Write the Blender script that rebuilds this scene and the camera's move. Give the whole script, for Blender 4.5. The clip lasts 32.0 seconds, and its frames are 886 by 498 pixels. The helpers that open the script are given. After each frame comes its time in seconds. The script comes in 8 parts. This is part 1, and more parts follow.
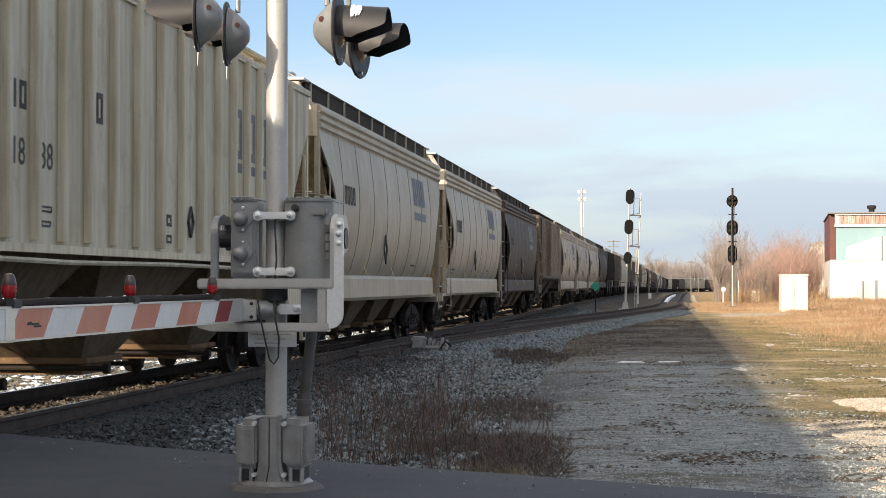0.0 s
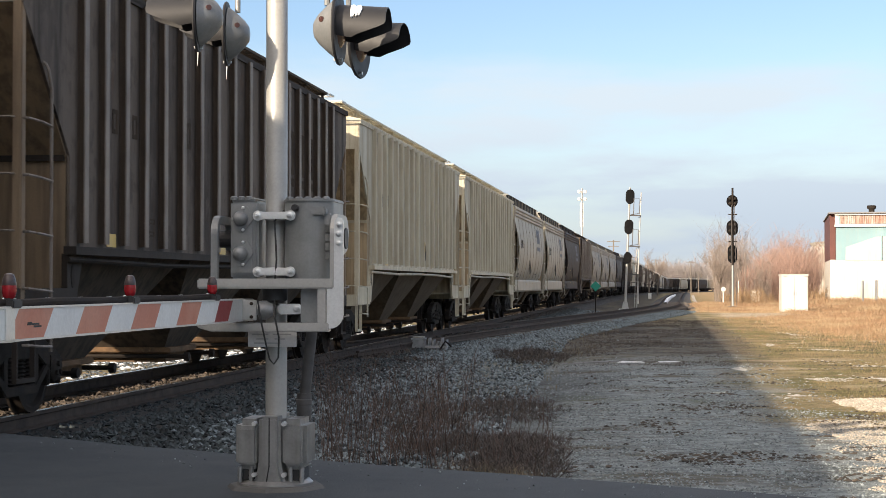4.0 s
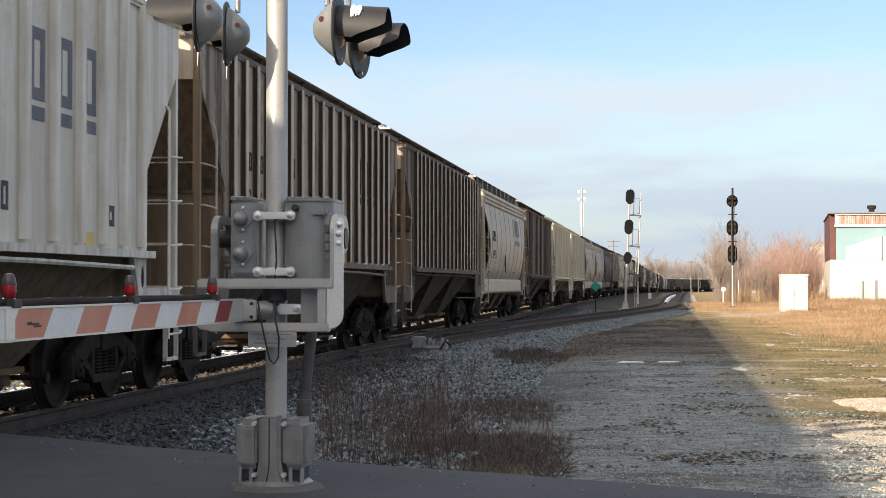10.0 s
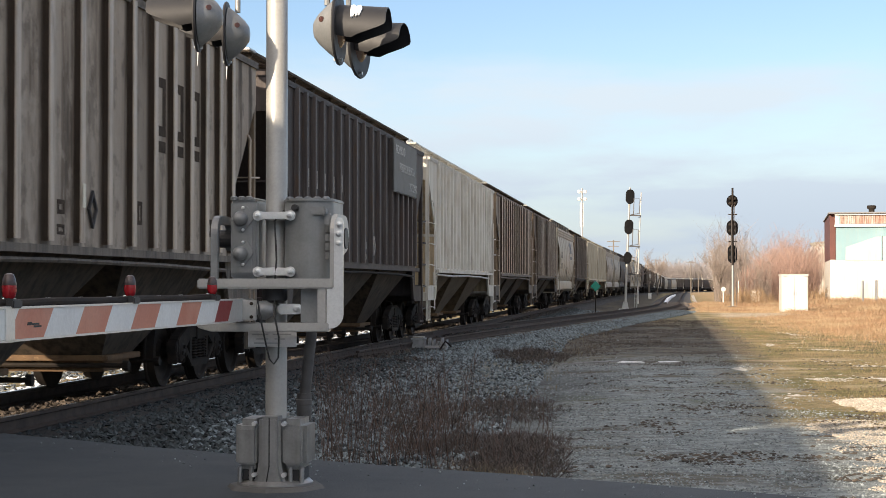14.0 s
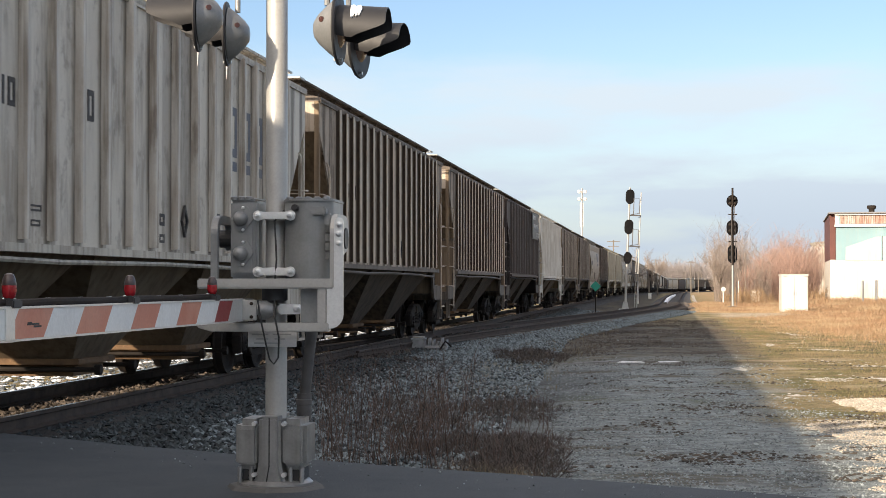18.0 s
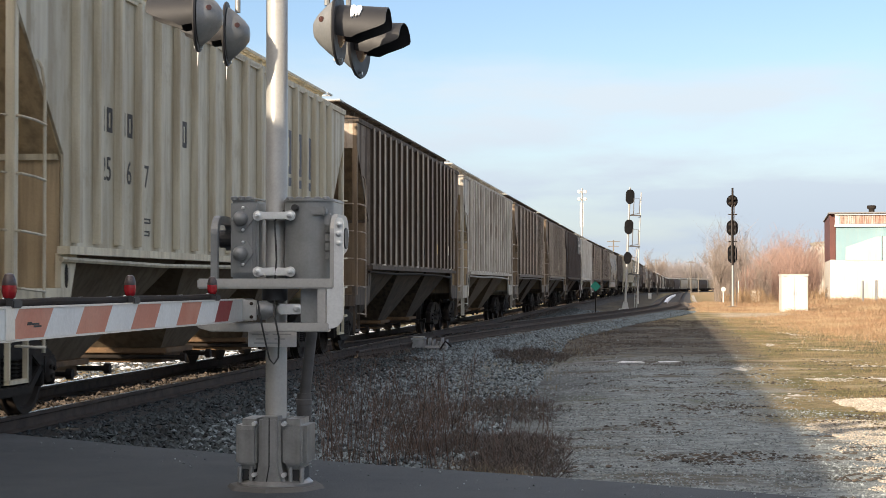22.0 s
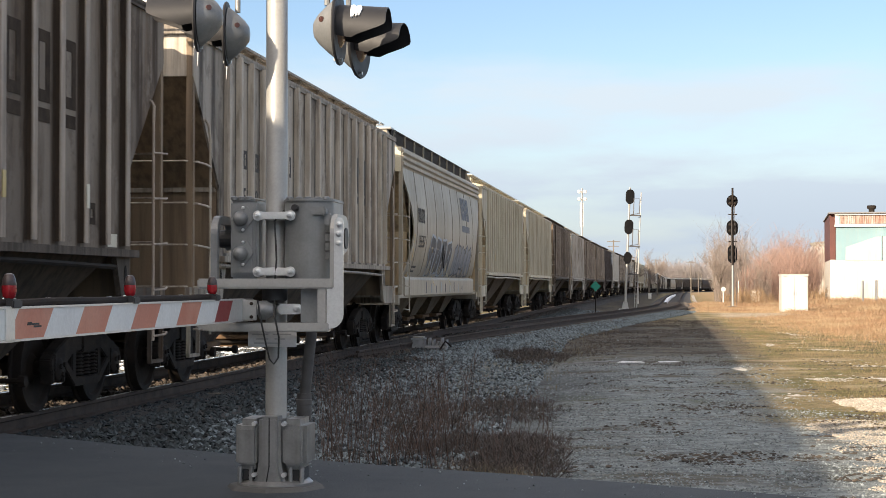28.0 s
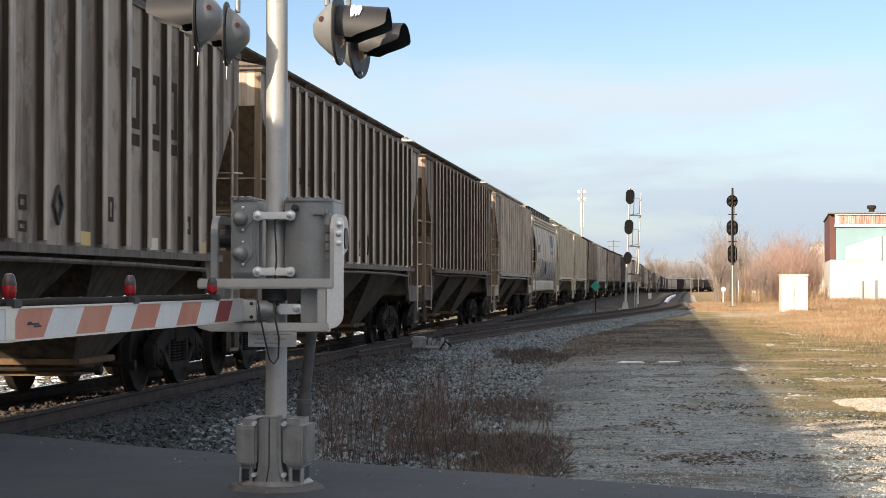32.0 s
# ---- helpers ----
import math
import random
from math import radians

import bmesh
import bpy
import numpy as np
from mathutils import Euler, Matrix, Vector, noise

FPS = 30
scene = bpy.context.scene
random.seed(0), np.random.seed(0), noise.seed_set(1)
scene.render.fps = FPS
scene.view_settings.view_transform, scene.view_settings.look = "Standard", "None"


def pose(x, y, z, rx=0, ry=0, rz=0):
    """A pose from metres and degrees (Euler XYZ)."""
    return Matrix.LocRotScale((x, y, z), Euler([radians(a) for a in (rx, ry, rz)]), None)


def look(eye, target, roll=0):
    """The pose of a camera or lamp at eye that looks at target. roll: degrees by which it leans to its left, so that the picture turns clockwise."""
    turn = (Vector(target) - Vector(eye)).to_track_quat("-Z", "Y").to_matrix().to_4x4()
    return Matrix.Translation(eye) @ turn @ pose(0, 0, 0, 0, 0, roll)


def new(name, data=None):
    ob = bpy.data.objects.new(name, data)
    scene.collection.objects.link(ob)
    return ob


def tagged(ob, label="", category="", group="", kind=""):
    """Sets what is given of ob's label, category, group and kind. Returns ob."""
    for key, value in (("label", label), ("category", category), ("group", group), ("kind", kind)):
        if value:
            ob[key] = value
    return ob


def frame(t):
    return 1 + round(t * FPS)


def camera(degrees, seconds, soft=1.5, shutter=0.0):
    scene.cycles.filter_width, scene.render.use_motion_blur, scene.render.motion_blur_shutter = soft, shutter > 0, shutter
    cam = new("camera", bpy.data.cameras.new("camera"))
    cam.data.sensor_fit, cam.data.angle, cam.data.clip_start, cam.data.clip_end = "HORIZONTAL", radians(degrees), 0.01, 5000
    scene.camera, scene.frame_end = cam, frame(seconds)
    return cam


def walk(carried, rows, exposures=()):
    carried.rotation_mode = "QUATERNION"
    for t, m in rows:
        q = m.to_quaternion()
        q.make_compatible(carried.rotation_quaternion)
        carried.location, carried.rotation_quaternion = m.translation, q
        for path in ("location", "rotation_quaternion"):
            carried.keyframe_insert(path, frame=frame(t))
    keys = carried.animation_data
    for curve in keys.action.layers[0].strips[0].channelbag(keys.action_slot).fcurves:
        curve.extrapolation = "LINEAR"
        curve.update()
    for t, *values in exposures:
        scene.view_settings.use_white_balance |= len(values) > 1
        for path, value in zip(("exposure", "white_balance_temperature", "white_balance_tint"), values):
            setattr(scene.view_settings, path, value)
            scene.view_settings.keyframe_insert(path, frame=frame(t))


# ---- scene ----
HC = 1.34                      # camera height over the rail head
cam = camera(29.3, 32.0, soft=0.85, shutter=0.12)
CAM_POSE = pose(0, 0, HC, 91.184, 0, 0)
walk(cam, [(0.0, CAM_POSE), (32.0, CAM_POSE)], [(0.0, 0.74, 6950, 12), (32.0, 0.74, 6950, 12)])

# ---- light ----
SUN_AZ, SUN_EL = 38.0, 18.9    # degrees left of straight behind the camera; height
to_sun = Vector((-math.sin(radians(SUN_AZ)) * math.cos(radians(SUN_EL)),
                 -math.cos(radians(SUN_AZ)) * math.cos(radians(SUN_EL)), math.sin(radians(SUN_EL))))
sun = new("sun", bpy.data.lights.new("sun", "SUN"))
sun.data.energy, sun.data.angle, sun.data.color = 5.0, radians(0.55), (1.0, 0.87, 0.70)
sun.matrix_world = look(tuple(to_sun * 60), (0, 0, 0))
world = bpy.data.worlds.new("sky")
scene.world = world
world.use_nodes = True


def build_sky():
    nt = world.node_tree
    nt.nodes.clear()
    N = nt.nodes.new
    out, bg, sky = N("ShaderNodeOutputWorld"), N("ShaderNodeBackground"), N("ShaderNodeTexSky")
    sky.sky_type, sky.sun_disc = "NISHITA", False
    sky.sun_elevation = radians(SUN_EL)
    sky.sun_rotation = math.atan2(to_sun.x, to_sun.y)
    sky.air_density, sky.dust_density, sky.ozone_density = 1.0, 0.6, 1.4
    # broken winter cloud: low banks near the horizon, a thin veil overhead
    tc, mp = N("ShaderNodeTexCoord"), N("ShaderNodeMapping")
    mp.inputs["Scale"].default_value = (3.0, 3.0, 15.0)
    mp.inputs["Location"].default_value = (0.35, 0.1, 0.15)
    n1, n2 = N("ShaderNodeTexNoise"), N("ShaderNodeTexNoise")
    n1.inputs["Scale"].default_value, n1.inputs["Detail"].default_value = 1.3, 8
    n1.inputs["Roughness"].default_value = 0.55
    n2.inputs["Scale"].default_value, n2.inputs["Detail"].default_value = 2.0, 5
    ramp, sep = N("ShaderNodeMapRange"), N("ShaderNodeSeparateXYZ")
    L = nt.links.new

    def rng(sock, a, c, lo, hi):
        r = N("ShaderNodeMapRange")
        r.interpolation_type = "SMOOTHSTEP"
        for k, v in (("From Min", a), ("From Max", c), ("To Min", lo), ("To Max", hi)):
            r.inputs[k].default_value = v
        L(sock, r.inputs["Value"])
        return r.outputs["Result"]

    def mth(op, a, c):
        q = N("ShaderNodeMath")
        q.operation, q.use_clamp = op, True
        for k, v in enumerate((a, c)):
            if isinstance(v, float):
                q.inputs[k].default_value = v
            else:
                L(v, q.inputs[k])
        return q.outputs[0]
    L(tc.outputs["Generated"], mp.inputs["Vector"])
    L(mp.outputs["Vector"], n1.inputs["Vector"])
    L(tc.outputs["Generated"], n2.inputs["Vector"])
    L(tc.outputs["Generated"], sep.inputs["Vector"])
    z = sep.outputs["Z"]
    banks = mth("MULTIPLY", rng(n1.outputs["Fac"], 0.40, 0.64, 0.0, 1.0), mth("MULTIPLY", rng(z, 0.150, 0.112, 0.0, 0.85), rng(z, 0.0, 0.07, 0.4, 1.0)))
    veil = mth("MULTIPLY", rng(n2.outputs["Fac"], 0.30, 0.62, 0.35, 1.0), rng(z, 0.16, 0.50, 0.0, 0.9))
    haze = rng(z, 0.16, 0.0, 0.0, 0.74)
    low = N("ShaderNodeMix")
    low.data_type = "RGBA"
    low.inputs["A"].default_value = (5.25, 6.35, 7.4, 1)
    low.inputs["B"].default_value = (4.05, 4.95, 6.05, 1)
    L(rng(z, 0.11, 0.015, 0.0, 1.0), low.inputs["Factor"])
    high = N("ShaderNodeMix")
    high.data_type = "RGBA"
    # thin cloud overhead, brighter towards the sun
    glow, dot = N("ShaderNodeMix"), N("ShaderNodeVectorMath")
    glow.data_type, dot.operation = "RGBA", "DOT_PRODUCT"
    dot.inputs[1].default_value = tuple(to_sun)
    L(tc.outputs["Generated"], dot.inputs[0])
    glow.inputs["A"].default_value = (7.1, 7.4, 8.2, 1)
    glow.inputs["B"].default_value = (24.0, 21.5, 19.0, 1)
    L(rng(dot.outputs["Value"], 0.35, 1.0, 0.0, 1.0), glow.inputs["Factor"])
    L(glow.outputs["Result"], high.inputs["B"])
    L(low.outputs["Result"], high.inputs["A"])
    L(rng(z, 0.16, 0.3, 0.0, 1.0), high.inputs["Factor"])
    cover = mth("MAXIMUM", mth("ADD", banks, haze), veil)
    mix, tone = N("ShaderNodeMix"), N("ShaderNodeMix")
    mix.data_type = tone.data_type = "RGBA"
    tone.blend_type = "MULTIPLY"
    tone.inputs["Factor"].default_value = 1.0
    tone.inputs["B"].default_value = (0.935, 1.05, 1.265, 1)
    L(high.outputs["Result"], mix.inputs["B"])
    L(cover, mix.inputs["Factor"])
    L(sky.outputs["Color"], tone.inputs["A"])
    L(tone.outputs["Result"], mix.inputs["A"])
    L(mix.outputs["Result"], bg.inputs["Color"])
    bg.inputs["Strength"].default_value = 0.082
    L(bg.outputs["Background"], out.inputs["Surface"])


build_sky()


# ---- materials ----
def material(name, base, rough=0.6, metal=0.0, tint=None, amount=0.35, scale=4.0, fine=60.0, fine_amt=0.12, bump=0.15,
             bump_scale=40.0, streak=0.0, streak_col=(0.05, 0.035, 0.025), spots=None, wear=None, rnd=0.0, bump_dist=0.01, emit=0.0, gloss=0.5, runs=None, lo=0.42, hi=0.68):
    """A weathered surface: base colour, a large stain of tint, fine grain, vertical streaks, bump."""
    m = bpy.data.materials.new(name)
    m.use_nodes = True
    nt = m.node_tree
    b = nt.nodes["Principled BSDF"]
    N, L = nt.nodes.new, nt.links.new
    tc = N("ShaderNodeTexCoord")
    info = N("ShaderNodeObjectInfo")
    off = N("ShaderNodeVectorMath")
    off.operation = "MULTIPLY_ADD"
    comb = N("ShaderNodeCombineXYZ")
    for i in range(3):
        L(info.outputs["Random"], comb.inputs[i])
    off.inputs[1].default_value = (37.0, 23.0, 51.0)
    L(comb.outputs[0], off.inputs[0])
    L(tc.outputs["Object"], off.inputs[2])
    vec = off.outputs[0]

    def noise_of(sc, detail=5, rough_=0.6, stretch=None):
        n = N("ShaderNodeTexNoise")
        n.inputs["Scale"].default_value, n.inputs["Detail"].default_value = sc, detail
        n.inputs["Roughness"].default_value = rough_
        if stretch:
            mp = N("ShaderNodeMapping")
            mp.inputs["Scale"].default_value = stretch
            L(vec, mp.inputs["Vector"])
            L(mp.outputs[0], n.inputs["Vector"])
        else:
            L(vec, n.inputs["Vector"])
        return n.outputs["Fac"]

    def ramp_of(sock, a, c):
        r = N("ShaderNodeMapRange")
        r.inputs["From Min"].default_value, r.inputs["From Max"].default_value = a, c
        L(sock, r.inputs["Value"])
        return r.outputs["Result"]

    def mix_of(a, c, fac, mode="MIX"):
        x = N("ShaderNodeMix")
        x.data_type, x.blend_type = "RGBA", mode
        for key, v in (("A", a), ("B", c), ("Factor", fac)):
            if isinstance(v, (tuple, float)):
                x.inputs[key].default_value = (*v, 1) if isinstance(v, tuple) else v
            else:
                L(v, x.inputs[key])
        return x.outputs["Result"]

    def times(sock, k):
        q = N("ShaderNodeMath")
        q.operation = "MULTIPLY"
        q.inputs[1].default_value = k
        L(sock, q.inputs[0])
        return q.outputs[0]

    col = base
    if tint:
        col = mix_of(col, tint, times(ramp_of(noise_of(scale), lo, hi), amount))
    if spots:
        col = mix_of(col, spots, times(ramp_of(noise_of(scale * 5.3, 3), 0.6, 0.72), 0.6))
    if streak:
        col = mix_of(col, streak_col, times(ramp_of(noise_of(1.0, 4, 0.6, (9.0, 9.0, 0.55)), 0.44, 0.64), streak))
    if wear:
        col = mix_of(col, wear, times(ramp_of(noise_of(1.0, 5, 0.7, (34.0, 34.0, 0.9)), 0.50, 0.72), 0.55))
        col = mix_of(col, (0.10, 0.055, 0.03), times(ramp_of(noise_of(1.0, 4, 0.6, (6.0, 6.0, 1.1)), 0.60, 0.70), 0.5))
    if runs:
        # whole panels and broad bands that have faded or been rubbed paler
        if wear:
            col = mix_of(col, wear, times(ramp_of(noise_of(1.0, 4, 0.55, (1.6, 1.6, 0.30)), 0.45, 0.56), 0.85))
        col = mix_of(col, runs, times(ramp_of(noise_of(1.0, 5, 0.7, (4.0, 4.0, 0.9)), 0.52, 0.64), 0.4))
        # dirt runs plus crease shade painted in beside the ribs, whose spacing narrows from the middle to the ends
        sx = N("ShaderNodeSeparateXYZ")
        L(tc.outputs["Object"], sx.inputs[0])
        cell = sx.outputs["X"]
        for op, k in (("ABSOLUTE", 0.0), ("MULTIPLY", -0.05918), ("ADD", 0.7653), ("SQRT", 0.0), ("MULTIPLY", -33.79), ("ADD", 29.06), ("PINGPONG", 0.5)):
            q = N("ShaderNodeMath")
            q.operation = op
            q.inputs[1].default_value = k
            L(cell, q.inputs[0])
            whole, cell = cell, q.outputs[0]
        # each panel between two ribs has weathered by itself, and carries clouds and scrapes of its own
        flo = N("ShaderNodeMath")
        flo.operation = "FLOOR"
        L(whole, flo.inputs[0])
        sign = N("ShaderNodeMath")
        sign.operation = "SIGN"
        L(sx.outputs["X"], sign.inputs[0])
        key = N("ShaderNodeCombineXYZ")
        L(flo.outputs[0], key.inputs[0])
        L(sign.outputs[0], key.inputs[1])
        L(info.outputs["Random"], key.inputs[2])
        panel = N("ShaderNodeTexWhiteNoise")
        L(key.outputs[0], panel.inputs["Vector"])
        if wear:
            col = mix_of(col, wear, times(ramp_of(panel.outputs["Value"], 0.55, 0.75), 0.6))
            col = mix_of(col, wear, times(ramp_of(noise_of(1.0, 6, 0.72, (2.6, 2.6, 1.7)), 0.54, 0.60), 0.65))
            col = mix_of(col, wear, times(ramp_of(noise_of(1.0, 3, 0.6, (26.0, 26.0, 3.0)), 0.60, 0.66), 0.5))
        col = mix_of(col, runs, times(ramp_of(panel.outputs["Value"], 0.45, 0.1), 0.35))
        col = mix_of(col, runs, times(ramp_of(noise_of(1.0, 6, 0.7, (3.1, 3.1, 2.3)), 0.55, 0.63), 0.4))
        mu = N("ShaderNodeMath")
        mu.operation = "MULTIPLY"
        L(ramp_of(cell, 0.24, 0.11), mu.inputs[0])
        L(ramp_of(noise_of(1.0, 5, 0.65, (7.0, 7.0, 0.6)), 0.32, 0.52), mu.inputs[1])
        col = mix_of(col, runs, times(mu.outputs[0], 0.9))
    g = ramp_of(noise_of(fine, 3), 0.3, 0.7)
    dark = mix_of(col, (0.0, 0.0, 0.0), times(g, fine_amt))
    col = dark
    if rnd:
        hsv = N("ShaderNodeHueSaturation")
        r = N("ShaderNodeMapRange")
        r.inputs["To Min"].default_value, r.inputs["To Max"].default_value = 1 - rnd, 1 + rnd
        geo = N("ShaderNodeNewGeometry")
        s = N("ShaderNodeMath")
        s.operation = "ADD"
        L(info.outputs["Random"], s.inputs[0])
        L(geo.outputs["Random Per Island"], s.inputs[1])
        fr = N("ShaderNodeMath")
        fr.operation = "FRACT"
        L(s.outputs[0], fr.inputs[0])
        L(fr.outputs[0], r.inputs["Value"])
        L(r.outputs["Result"], hsv.inputs["Value"])
        L(col, hsv.inputs["Color"])
        col = hsv.outputs["Color"]
    L(col, b.inputs["Base Color"])
    rr = N("ShaderNodeMapRange")
    rr.inputs["To Min"].default_value, rr.inputs["To Max"].default_value = max(rough - 0.12, 0.02), min(rough + 0.12, 1)
    L(noise_of(scale * 2.7), rr.inputs["Value"])
    L(rr.outputs["Result"], b.inputs["Roughness"])
    b.inputs["Metallic"].default_value = metal
    b.inputs["Specular IOR Level"].default_value = gloss
    if bump:
        bp = N("ShaderNodeBump")
        bp.inputs["Strength"].default_value, bp.inputs["Distance"].default_value = bump, bump_dist
        L(noise_of(bump_scale, 6, 0.65), bp.inputs["Height"])
        L(bp.outputs[0], b.inputs["Normal"])
    if emit:
        b.inputs["Emission Color"].default_value = (*base, 1)
        b.inputs["Emission Strength"].default_value = emit
    return m


